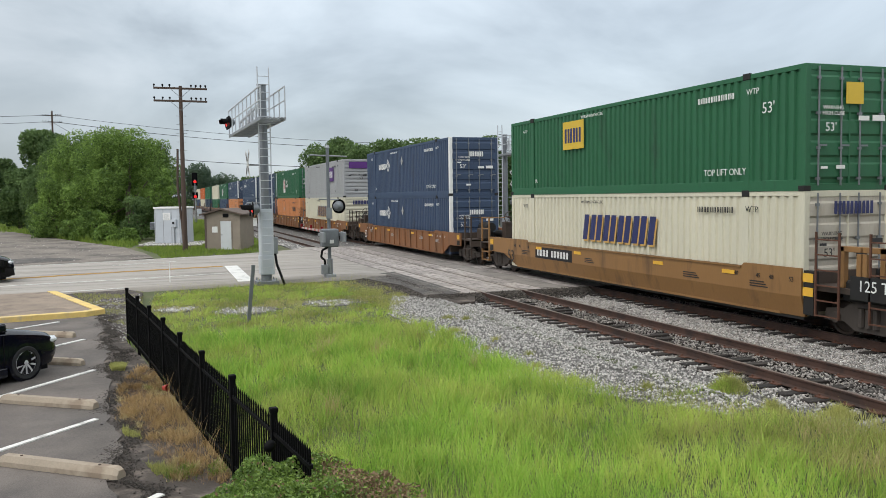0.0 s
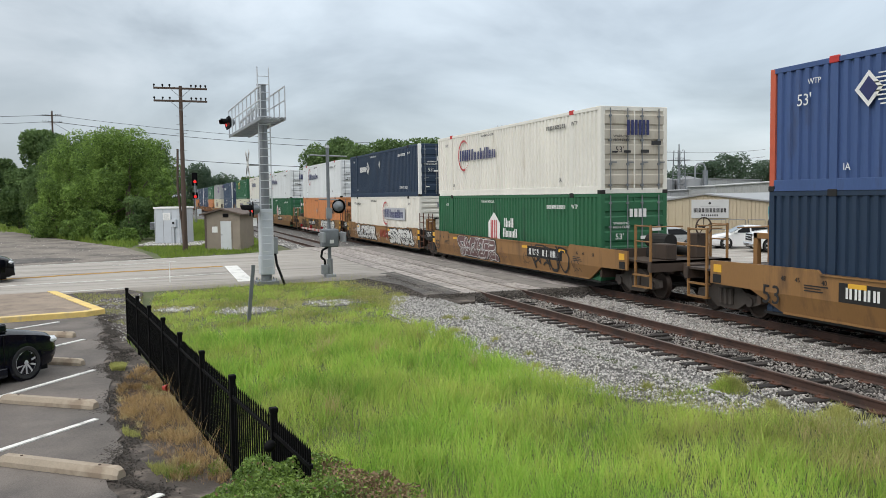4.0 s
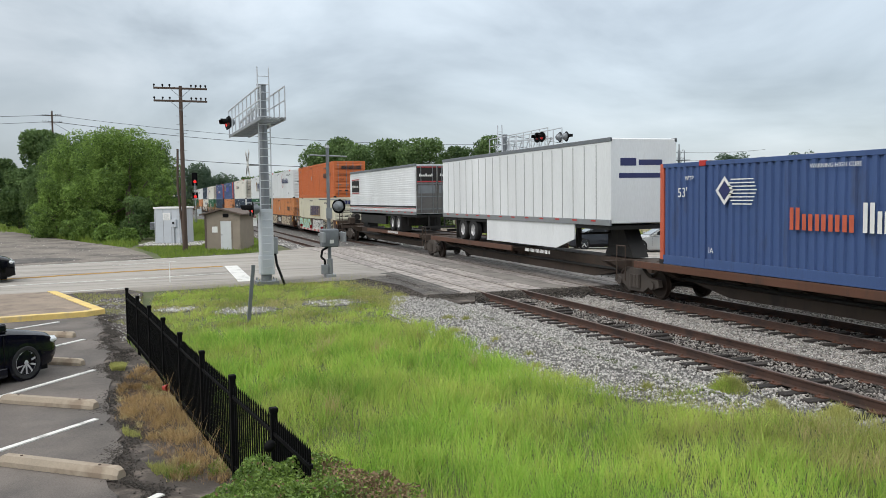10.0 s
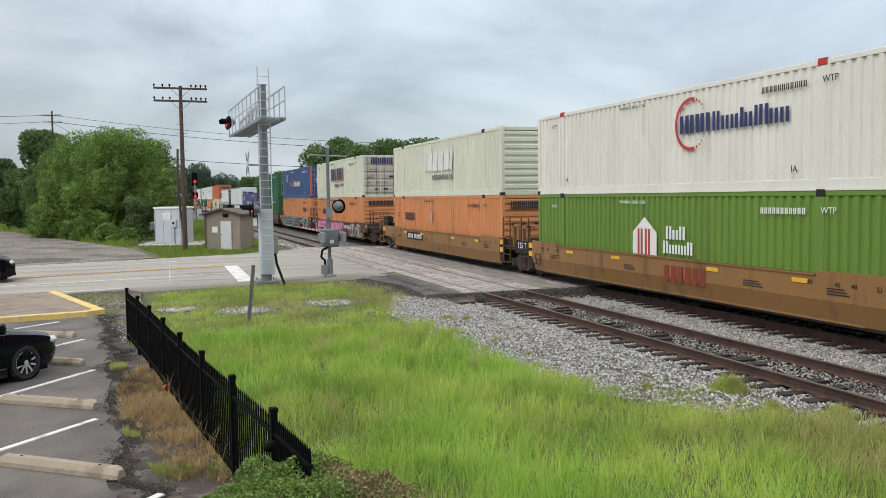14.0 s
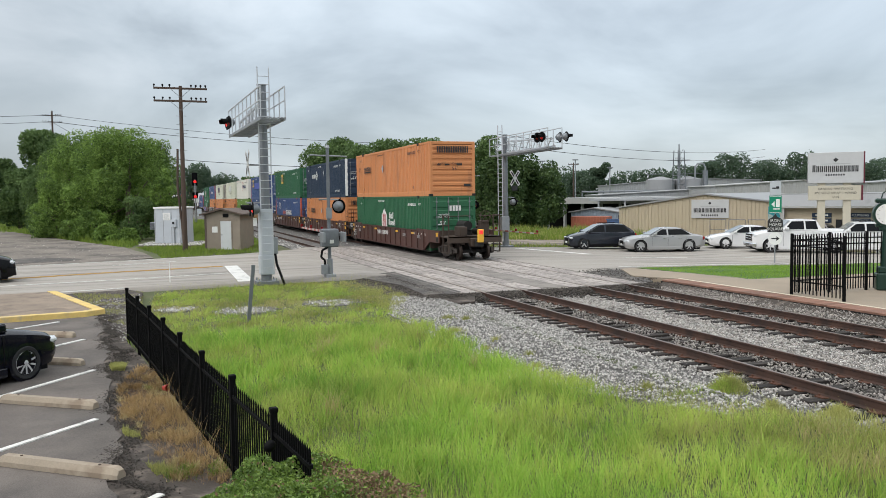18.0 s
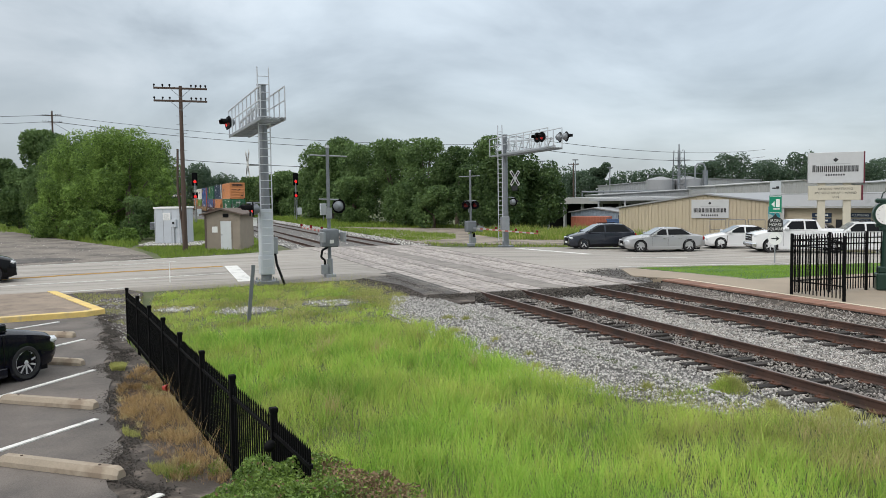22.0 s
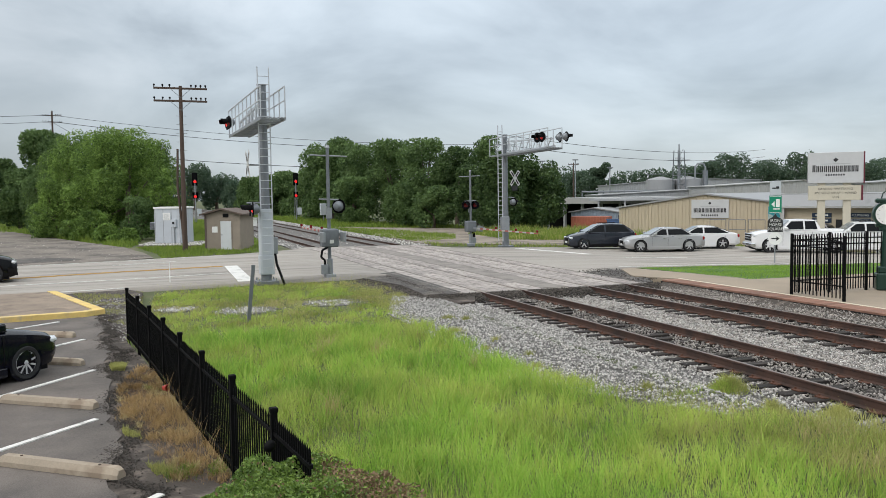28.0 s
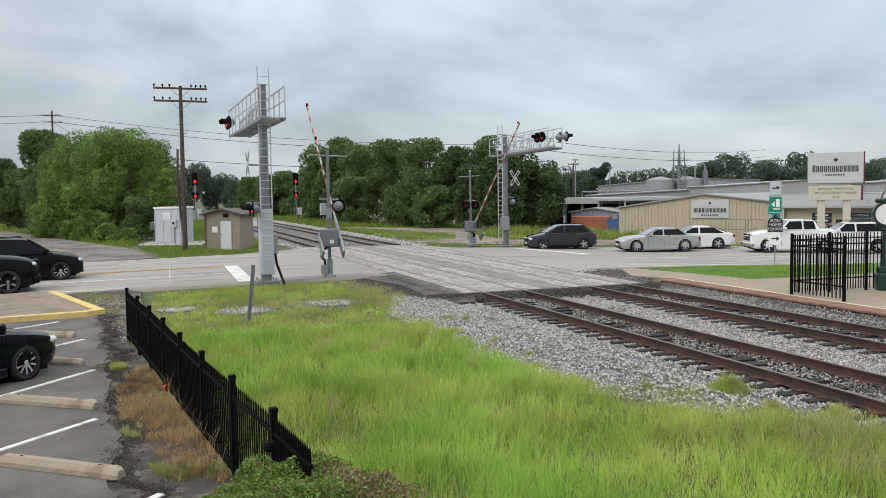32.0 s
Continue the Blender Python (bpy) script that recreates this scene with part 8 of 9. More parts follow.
part("line", Geo().box(7.25, -0.128, 2.77, 8.85, -0.12, 2.8), I_grey, sg)
part("mural", Geo().box(12.7, -0.07, 0.4, 14.0, -0.05, 2.75), B_mural, tan, "teal and white mural")
for k in range(5):
    rk = thing("metal_rack", pose(44.0 + 0.9 * k, 57.2 - 1.25 * k, -0.9, 0, 0, -53.5), "rusty steel pipe rack beside the store", "rack", "pipe racks")
    part("frame", Geo().path([(0, 0, 0), (0, 0, 1.9), (1.3, 0, 1.9), (1.3, 0, 0)], 0.03, 6).tube((0, 0, 1.1), (1.3, 0, 1.1), 0.025, 6), M_galv_dark, rk)

store = thing("store_building", pose(46.6, 52.0, -1.1, 0, 0, -62), "low cream store with wide awning and dark signs", "building")
SL = 26
part("wall", Geo().box(0, 0, -0.5, SL, 14, 3.3), B_tan, store)
part("awning", Geo().add([(-0.6, -0.5, 3.12), (SL, -0.5, 3.12), (SL, 0.2, 3.4), (-0.6, 0.2, 3.4), (-0.6, -0.5, 3.2), (SL, -0.5, 3.2), (SL, 0.2, 4.1), (-0.6, 0.2, 4.1)], [(0, 1, 5, 4), (4, 5, 6, 7), (1, 2, 6, 5), (3, 2, 1, 0), (2, 3, 7, 6), (3, 0, 4, 7)]), B_roof, store)
part("fascia", Geo().box(-0.65, -0.56, 3.06, SL, -0.48, 3.22), B_white, store)
part("roof", Geo().box(-0.4, 0.2, 3.9, SL, 14.3, 4.15), B_roof, store)
for x in (0.2, 7.0, 14.0, 21.0):
    part("pillar", Geo().box(x, -0.5, -0.5, x + 0.25, -0.25, 3.1), B_white, store)
part("doorway", Geo().box(4.1, -0.03, -0.3, 4.8, 0.02, 2.2), B_shade, store)
for i, (x, z) in enumerate(((2.4, 2.36), (2.4, 1.96), (5.1, 2.36), (5.1, 1.96))):
    s_ = part("name_board", Geo().box(x, -0.06, z, x + 1.4, -0.01, z + 0.32), P_navy, store, "dark blue department board")
    if i == 2:
        part("words", lettering("PLUMBING", 0.17), I_white, s_, at=(x + 0.7, -0.066, z + 0.16))
    elif i == 3:
        part("words", lettering("ELECTRICAL", 0.17), I_white, s_, at=(x + 0.7, -0.066, z + 0.16))
    else:
        part("word_bar", Geo().box(x + 0.25, -0.066, z + 0.1, x + 1.15, -0.06, z + 0.22), I_white, s_)

op = thing("open_shed", pose(50.2, 99.0, -1.5, 0, 0, -75), "long open shed with a pale roof, bay painted dark", "building")
part("roof", Geo().box(-1, -1, 3.55, 14, 16, 4.3), B_white, op)
# walls coloured near black in place of the bay's inner shade
part("back_wall", Geo().box(-0.5, 8, 0, 13.5, 8.2, 3.6), B_shade, op)
part("side_wall", Geo().box(-0.5, 0, 0, -0.3, 8, 3.6), B_shade, op)
for k in range(5):
    part("column", Geo().box(0.2 + 3.2 * k, -0.3, 0, 0.5 + 3.2 * k, 0.0, 3.6), B_grey, op)
bg_ = shed("blue_shed", (44.8, 82.5, -1.2), -48, 6.4, 6, (2.4, 2.2), 2.85, B_bluegrey, B_roof, "small blue-grey metal shed", 2.6)
part("doorway", Geo().box(5.4, -0.08, 0, 6.3, -0.05, 2.1), B_shade, bg_)
lean = thing("lumber_canopy", pose(49.0, 84.0, -1.3, 0, 0, -40), "long flat lumber canopy on posts", "canopy")
part("roof", Geo().box(-1, 0, 3.75, 16, 9, 4.0), B_grey, lean)
for k in range(6):
    part("post", Geo().box(3.0 * k, 0.2, 0, 3.0 * k + 0.2, 0.4, 3.75), B_grey, lean)
rd = thing("steel_box", pose(42.3, 78.0, -1.0, 0, 0, -49), "faded red steel storage box in the weeds", "storage box")
part("body", Geo().box(0, 0, 0, 4.0, 1.6, 1.9, 0.03), B_rust, rd)
for k in range(12):
    part("rib", Geo().box(0.2 + 0.32 * k, -0.05, 0.1, 0.3 + 0.32 * k, 0, 1.8), B_rust, rd)
bb = thing("waste_bin", pose(44.2, 73.6, -0.9, 0, 0, -40), "blue steel waste bin beside the store", "bin")
part("body", Geo().prism([(0, 0), (1.7, 0), (1.9, 1.5), (-0.15, 1.5)], "y", 0, 1.2), B_blue, bb)
part("lid", Geo().box(-0.2, -0.05, 1.5, 1.95, 1.25, 1.58), B_blue, bb)

for (x_, y_, L_b, D_b, e_, r_, wm, rm, lb) in ((80.0, 131.0, 26.0, 20.0, (6.4, 6.9), 7.4, B_grey, B_roof, "grey metal factory hall"), (62.0, 106.0, 30.0, 14.0, (4.6, 4.4), 5.3, B_grey, B_roof, "low grey metal warehouse"), (69.0, 88.5, 22.0, 14.0, (5.6, 5.4), 6.2, B_white, B_white, "long white metal warehouse"), (84.0, 79.0, 26.0, 14.0, (5.7, 5.5), 6.3, B_white, B_roof, "long white metal warehouse")):
    shed("warehouse", (x_, y_, -1.6), -22, L_b, D_b, e_, r_, wm, rm, lb, None, "warehouses")
for x_, y_, r_ in ((79.0, 115.4, 2.3), (83.2, 113.8, 2.2)):
    tk = thing("silo", pose(x_, y_, -1.6), "squat silver steel storage tank", "silo", "storage tanks")
    part("shell", Geo().tube((0, 0, 0), (0, 0, 7.0), r_, 28), B_roof, tk, smooth=True)
    part("cap", Geo().tube((0, 0, 7.0), (0, 0, 7.5), r_, 28, 0.4), B_roof, tk, smooth=True)
    part("rail", Geo().lathe([(r_ - 0.02, 7.9), (r_ + 0.02, 7.9), (r_ + 0.02, 7.95), (r_ - 0.02, 7.95)], 24, axis="z"), M_galv_dark, tk)
tw = thing("lattice_tower", pose(80.6, 112.6, -1.6), "slim steel lattice tower above the factory", "tower")
for sx in (-0.75, 0.75):
    for sy in (-0.75, 0.75):
        part("leg", Geo().tube((sx * 1.2, sy * 1.2, 0), (sx * 0.75, sy * 0.75, 11.6), 0.08, 6), M_galv_dark, tw)
for k in range(8):
    z = 1.4 * k + 0.6
    w = 0.9 - 0.042 * z
    part("ring", Geo().path([(-w, -w, z), (w, -w, z), (w, w, z), (-w, w, z), (-w, -w, z)], 0.05, 5), M_galv_dark, tw)
    part("brace", Geo().tube((-w, -w, z), (w, -w, z + 1.4), 0.04, 5), M_galv_dark, tw)
part("stack", Geo().tube((0, 0, 0), (0, 0, 12.6), 0.13, 10, 0.1), M_galv, tw)
part("deck", Geo().box(-1.2, -1.2, 10.0, 1.2, 1.2, 10.1), M_galv_dark, tw)
dc = thing("duct_column", pose(85.2, 112.0, -1.6), "silver filter column with a bent duct", "duct")
part("column", Geo().tube((0, 0, 0), (0, 0, 8.4), 0.42, 16), M_galv_dark, dc, smooth=True)
part("duct", Geo().path([(0, 0, 8.4), (0, 0, 8.9), (-0.5, 0, 9.5), (-1.5, 0, 9.5), (-2.0, 0, 8.9), (-2.0, 0, 6.6)], 0.14, 10), M_galv, dc)
yard = thing("pipe_rack", pose(66.0, 118.0, -1.4, 0, 0, -20), "long steel pipe rack in the factory yard", "pipe rack")
for k in range(9):
    part("post", Geo().box(3.4 * k, 0, 0, 3.4 * k + 0.2, 0.2, 5.2), M_galv_dark, yard)
for z in (4.0, 5.0):
    part("pipe", Geo().tube((0, 0, z), (27.4, 0, z), 0.14, 8), M_galv_dark, yard)

# ---- plants ----
def leaf_mat(name, col, col2, trans=0.35, rough=0.6):
    """Leaves: colour changes from leaf to leaf, some light passes through."""
    mt = bpy.data.materials.new(name)
    mt.use_nodes = True
    nd, lk = mt.node_tree.nodes, mt.node_tree.links
    b, out = nd["Principled BSDF"], nd["Material Output"]
    ge = nd.new("ShaderNodeNewGeometry")
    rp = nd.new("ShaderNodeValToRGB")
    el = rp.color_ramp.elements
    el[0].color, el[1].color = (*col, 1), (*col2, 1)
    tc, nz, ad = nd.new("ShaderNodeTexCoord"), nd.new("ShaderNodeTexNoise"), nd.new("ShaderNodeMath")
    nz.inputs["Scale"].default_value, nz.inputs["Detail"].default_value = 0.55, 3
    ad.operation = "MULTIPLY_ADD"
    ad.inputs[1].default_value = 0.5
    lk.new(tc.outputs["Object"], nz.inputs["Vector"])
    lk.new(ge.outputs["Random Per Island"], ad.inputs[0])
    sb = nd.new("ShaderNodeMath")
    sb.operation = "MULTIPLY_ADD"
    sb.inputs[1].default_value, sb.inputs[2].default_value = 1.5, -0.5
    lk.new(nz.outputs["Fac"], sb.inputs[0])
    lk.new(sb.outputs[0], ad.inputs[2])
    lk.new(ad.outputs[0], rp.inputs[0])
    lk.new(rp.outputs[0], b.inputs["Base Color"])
    b.inputs["Roughness"].default_value = rough
    b.inputs["Specular IOR Level"].default_value = 0.25
    tr = nd.new("ShaderNodeBsdfTranslucent")
    lk.new(rp.outputs[0], tr.inputs["Color"])
    mx = nd.new("ShaderNodeMixShader")
    mx.inputs[0].default_value = trans
    lk.new(b.outputs[0], mx.inputs[1])
    lk.new(tr.outputs[0], mx.inputs[2])
    lk.new(mx.outputs[0], out.inputs["Surface"])
    return mt


# V_bright's dark end, spread by noise, stands for shaded hollows inside crowns
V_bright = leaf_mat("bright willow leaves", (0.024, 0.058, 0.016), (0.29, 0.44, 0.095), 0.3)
# extra blue in V_mid's greens is light haze put into the colour
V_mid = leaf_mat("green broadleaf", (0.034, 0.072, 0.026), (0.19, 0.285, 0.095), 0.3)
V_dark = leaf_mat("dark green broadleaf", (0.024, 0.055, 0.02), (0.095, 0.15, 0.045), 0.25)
# V_far is paler and bluer than leaves: distance haze put into the colour
V_far = leaf_mat("far foliage, haze in colour", (0.055, 0.095, 0.065), (0.125, 0.18, 0.11), 0.42)
V_grass = leaf_mat("bright green grass", (0.17, 0.28, 0.045), (0.64, 0.74, 0.18), 0.44)
V_tuft = leaf_mat("deep green grass tufts", (0.115, 0.26, 0.037), (0.53, 0.75, 0.135), 0.44)
V_weed = leaf_mat("yellow-green weeds", (0.21, 0.235, 0.065), (0.56, 0.55, 0.20), 0.42)
V_dry = leaf_mat("dry brown grass", (0.22, 0.135, 0.055), (0.60, 0.43, 0.21), 0.35)
V_straw = leaf_mat("pale straw", (0.34, 0.27, 0.12), (0.66, 0.56, 0.30), 0.4)
V_hedge = leaf_mat("glossy hedge leaves", (0.035, 0.085, 0.02), (0.28, 0.40, 0.085), 0.25, 0.35)
V_verge = leaf_mat("green verge grass", (0.10, 0.18, 0.025), (0.30, 0.38, 0.075), 0.45)
V_lawn = leaf_mat("mown green lawn", (0.12, 0.24, 0.03), (0.36, 0.52, 0.09), 0.45)
V_dead = leaf_mat("dead brown leaves", (0.09, 0.05, 0.03), (0.36, 0.25, 0.15), 0.15)
M_bark = mat("grey-brown bark", (0.11, 0.085, 0.065), 0.95, 0, 0.3, 3, 20, 0.4)
NP = np.random.default_rng(11)


def leaves(points, size, up=0.3, slim=0.32):
    """Quads at points, turned at random, folded a little: two triangles each."""
    n = len(points)
    a = NP.normal(size=(n, 3))
    a /= np.linalg.norm(a, axis=1)[:, None]
    b = NP.normal(size=(n, 3)) + np.array([0, 0, -up])
    b -= (a * b).sum(1)[:, None] * a
    b /= np.linalg.norm(b, axis=1)[:, None]
    s = size * NP.uniform(0.6, 1.3, (n, 1))
    p0 = points - a * s * 0.5
    p1 = points - b * s * slim
    p2 = points + a * s * 0.5
    p3 = points + b * s * slim
    v = np.stack([p0, p1, p2, p3], 1).reshape(-1, 3)
    i = np.arange(n)[:, None] * 4
    f = np.concatenate([i + np.array([[0, 1, 2]]), i + np.array([[0, 2, 3]])], 0)
    return v, f


def crown_points(n, top, rad, base, lumps, droop=0.0, seed=0):
    """Points in a crown of overlapping uneven clumps, denser at their skins."""
    r = np.random.default_rng(seed)
    cs, rs = [], []
    for k in range(lumps):
        h = r.uniform(0.12, 1.0)
        w = rad * (0.35 + 0.65 * math.sqrt(max(0.0, 1 - (2 * h - 0.85) ** 2 * 0.75)))
        a, d = r.uniform(0, 6.283), w * math.sqrt(r.uniform(0.02, 1)) * 0.8
        lr = rad * r.uniform(0.15, 0.34)
        z = base + (top - base) * h
        cs.append((d * math.cos(a), d * math.sin(a), min(z, top - lr * 0.6)))
        rs.append(lr)
    cs, rs = np.array(cs), np.array(rs)
    k = r.choice(lumps, n, p=rs ** 2 / (rs ** 2).sum())
    d = r.normal(size=(n, 3))
    d /= np.linalg.norm(d, axis=1)[:, None]
    d[:, 2] = np.where(d[:, 2] < -0.2, d[:, 2] * (1 + droop), d[:, 2])
    rr = rs[k] * (0.62 + 0.42 * r.uniform(size=n) ** 0.4) * r.uniform(0.9, 1.12, n)
    p = cs[k] + d * rr[:, None]
    over = np.percentile(p[:, 2], 98.5)
    p[:, 2] *= np.where(p[:, 2] > 0, top / over, 1.0)
    p[:, 2] = np.maximum(p[:, 2], base * 0.5 + r.uniform(0, 0.4, n))
    return p, cs


def tree(x, y, top, rad, z, material, n, size, label, base=0.15, lumps=26, seed=0, group="trees", name="tree", droop=0.2, slim=0.32):
    c = thing(name, pose(x, y, z), label, "tree" if name == "tree" else "shrub", group)
    h = top - z
    p, cs = crown_points(n, h, rad, h * base, lumps, droop, seed)
    v, f = leaves(p, size, 0.3 + droop, slim)
    part("crown", fast_mesh("crown", v, f), material, c)
    g = Geo().tube((0, 0, -0.2), (0.1, 0, h * 0.45), rad * 0.07 + 0.05, 8, rad * 0.04 + 0.03)
    for q in cs[: min(9, lumps)]:
        g.tube((0.1, 0, h * 0.3), tuple(q), rad * 0.03 + 0.02, 5, 0.02)
    part("trunk", g, M_bark, c)
    return c


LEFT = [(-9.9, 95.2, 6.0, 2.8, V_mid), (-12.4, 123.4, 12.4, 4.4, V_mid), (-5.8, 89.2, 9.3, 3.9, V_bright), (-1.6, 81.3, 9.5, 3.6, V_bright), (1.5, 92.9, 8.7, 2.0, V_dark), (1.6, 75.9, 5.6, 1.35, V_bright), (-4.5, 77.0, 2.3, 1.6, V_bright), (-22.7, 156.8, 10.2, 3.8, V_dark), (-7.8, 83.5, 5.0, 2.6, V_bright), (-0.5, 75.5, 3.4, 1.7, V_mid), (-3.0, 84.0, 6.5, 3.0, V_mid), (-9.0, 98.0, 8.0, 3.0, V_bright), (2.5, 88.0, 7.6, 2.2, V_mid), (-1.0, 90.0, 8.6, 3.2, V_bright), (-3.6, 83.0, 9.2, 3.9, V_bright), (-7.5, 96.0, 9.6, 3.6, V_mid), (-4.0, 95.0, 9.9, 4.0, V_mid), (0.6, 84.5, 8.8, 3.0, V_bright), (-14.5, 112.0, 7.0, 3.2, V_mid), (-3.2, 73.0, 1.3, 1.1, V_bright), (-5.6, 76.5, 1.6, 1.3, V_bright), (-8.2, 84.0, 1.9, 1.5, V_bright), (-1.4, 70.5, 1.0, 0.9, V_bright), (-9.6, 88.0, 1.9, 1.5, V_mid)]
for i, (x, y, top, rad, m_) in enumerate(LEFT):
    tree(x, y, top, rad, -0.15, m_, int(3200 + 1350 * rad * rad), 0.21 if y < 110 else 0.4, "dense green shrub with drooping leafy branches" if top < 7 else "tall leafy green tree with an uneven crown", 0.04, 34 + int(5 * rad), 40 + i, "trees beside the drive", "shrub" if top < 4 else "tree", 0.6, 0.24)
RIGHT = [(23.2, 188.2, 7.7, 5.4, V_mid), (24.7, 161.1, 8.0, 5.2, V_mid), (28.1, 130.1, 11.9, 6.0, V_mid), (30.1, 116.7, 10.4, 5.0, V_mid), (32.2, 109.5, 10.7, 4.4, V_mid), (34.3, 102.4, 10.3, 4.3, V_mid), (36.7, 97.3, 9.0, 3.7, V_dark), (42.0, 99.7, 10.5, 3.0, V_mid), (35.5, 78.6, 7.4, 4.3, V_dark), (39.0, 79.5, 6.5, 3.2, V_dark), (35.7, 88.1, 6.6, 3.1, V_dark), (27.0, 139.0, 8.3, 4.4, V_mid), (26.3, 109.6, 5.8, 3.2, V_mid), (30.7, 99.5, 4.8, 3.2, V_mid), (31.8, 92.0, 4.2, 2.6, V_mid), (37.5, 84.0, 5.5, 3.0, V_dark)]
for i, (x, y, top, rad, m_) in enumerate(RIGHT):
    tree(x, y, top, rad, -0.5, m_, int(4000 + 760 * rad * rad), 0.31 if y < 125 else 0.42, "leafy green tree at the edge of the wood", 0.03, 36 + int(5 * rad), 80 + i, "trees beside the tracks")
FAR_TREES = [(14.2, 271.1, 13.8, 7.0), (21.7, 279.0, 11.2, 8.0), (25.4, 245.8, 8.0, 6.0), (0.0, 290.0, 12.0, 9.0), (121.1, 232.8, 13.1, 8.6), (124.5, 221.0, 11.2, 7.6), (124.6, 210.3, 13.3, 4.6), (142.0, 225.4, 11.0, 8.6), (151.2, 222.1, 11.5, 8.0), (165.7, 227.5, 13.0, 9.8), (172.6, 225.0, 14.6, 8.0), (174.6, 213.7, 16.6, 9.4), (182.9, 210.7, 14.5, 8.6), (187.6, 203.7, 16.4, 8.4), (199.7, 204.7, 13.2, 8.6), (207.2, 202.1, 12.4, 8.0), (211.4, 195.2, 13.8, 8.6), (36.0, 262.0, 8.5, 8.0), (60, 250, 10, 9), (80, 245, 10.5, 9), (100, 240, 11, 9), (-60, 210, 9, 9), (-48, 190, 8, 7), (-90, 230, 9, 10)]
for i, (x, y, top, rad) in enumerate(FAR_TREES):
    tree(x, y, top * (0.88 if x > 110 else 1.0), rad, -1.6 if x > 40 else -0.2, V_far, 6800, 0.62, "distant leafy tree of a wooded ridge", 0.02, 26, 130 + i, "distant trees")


# ---- grass ----
def blades(x, y, z, h, w, lean=0.35):
    """Bent grass blades as three triangles each."""
    n = len(x)
    a, b = NP.uniform(0, 6.283, n), NP.uniform(0, 6.283, n)
    dx, dy = np.cos(a) * w / 2, np.sin(a) * w / 2
    l = NP.uniform(0.1, 1.0, n) * lean * h
    lx, ly = np.cos(b) * l, np.sin(b) * l
    p = [np.stack(q, 1) for q in ((x - dx, y - dy, z), (x + dx, y + dy, z), (x - dx * 0.8 + lx * 0.35, y - dy * 0.8 + ly * 0.35, z + h * 0.6), (x + dx * 0.8 + lx * 0.35, y + dy * 0.8 + ly * 0.35, z + h * 0.6), (x + lx, y + ly, z + h))]
    v = np.stack(p, 1).reshape(-1, 3)
    i = np.arange(n)[:, None] * 5
    f = np.concatenate([i + np.array([[0, 1, 3]]), i + np.array([[0, 3, 2]]), i + np.array([[2, 3, 4]])], 0)
    return v, f


def inside(px_, py_, poly_):
    r = np.zeros(len(px_), bool)
    n = len(poly_)
    for i in range(n):
        (xa, ya), (xb, yb) = poly_[i], poly_[(i + 1) % n]
        hit = ((ya > py_) != (yb > py_)) & (px_ < (xb - xa) * (py_ - ya) / (yb - ya + 1e-12) + xa)
        r ^= hit
    return r


def wave(x, y, s):
    return 0.5 + 0.25 * np.sin(x * s + 1.3 * np.sin(y * s * 0.7)) + 0.25 * np.sin(y * s * 1.3 + 2.1 * np.sin(x * s * 0.6 + 1))


def stuff(name, v, f, material, label):
    return tagged(part(name, fast_mesh(name, v, f), material), label, "grass", "", "stuff")


def scatter(poly_, n):
    xs, ys = [p[0] for p in poly_], [p[1] for p in poly_]
    x, y = NP.uniform(min(xs), max(xs), n), NP.uniform(min(ys), max(ys), n)
    k = inside(x, y, poly_)
    return x[k], y[k]


FIELD = [(1.85, 3.0), (1.52, 6.3), (1.04, 9.75), (0.58, 13.25), (0.16, 16.9), (-0.3, 20.5), (-0.1, 24.0), (0.2, 31.5), (3.2, 32.6), (8.0, 32.9), (8.2, 29.5), (7.3, 25.5), (6.85, 22.5), (6.7, 20.0), (6.65, 17.0), (6.75, 14.6), (7.15, 13.4), (7.85, 12.3), (8.6, 11.7), (8.4, 10.9), (8.9, 10.4), (9.4, 9.8), (9.7, 9.0), (9.9, 7.0), (10.0, 3.0)]
PATCHES = ((2.75, 25.6, 0.7), (5.5, 26.3, 0.7), (0.75, 26.7, 0.45))


def mottle(x, y, s, seed):
    """Smooth patches between 0 and 1, about 1 / s metres across, in two octaves."""
    grid = np.random.default_rng(seed).uniform(size=(64, 64))
    out = 0
    for k, w_ in ((1.0, 0.65), (2.3, 0.35)):
        u, v = x * s * k + 11.3, y * s * k + 5.7
        i, j = np.floor(u).astype(int), np.floor(v).astype(int)
        a, b = u - i, v - j
        a, b = a * a * (3 - 2 * a), b * b * (3 - 2 * b)
        g = lambda p, q: grid[p % 64, q % 64]
        out = out + w_ * ((g(i, j) * (1 - a) + g(i + 1, j) * a) * (1 - b) + (g(i, j + 1) * (1 - a) + g(i + 1, j + 1) * a) * b)
    return out


def field(n, y0, y1):
    """Points of the field with a ragged edge, thinned where the ground is bare."""
    x, y = scatter(FIELD, n)
    k = (y >= y0) & (y < y1)
    x, y = x[k], y[k]
    j = NP.uniform(size=len(x)) < 0.3
    x = x + np.where(j & (x > 4), NP.normal(0, 0.22, len(x)), 0)
    keep = np.ones(len(x), bool)
    for px_, py_, r_ in PATCHES:
        keep &= (((x - px_) / 1.4) ** 2 + ((y - py_ + 0.5) / 1.7) ** 2 > r_ ** 2 * NP.uniform(0.3, 1.5, len(x))) | (NP.uniform(size=len(x)) < 0.22)
    keep &= NP.uniform(size=len(x)) < 0.3 + 0.9 * mottle(x, y, 1.3, 4)
    return x[keep], y[keep]


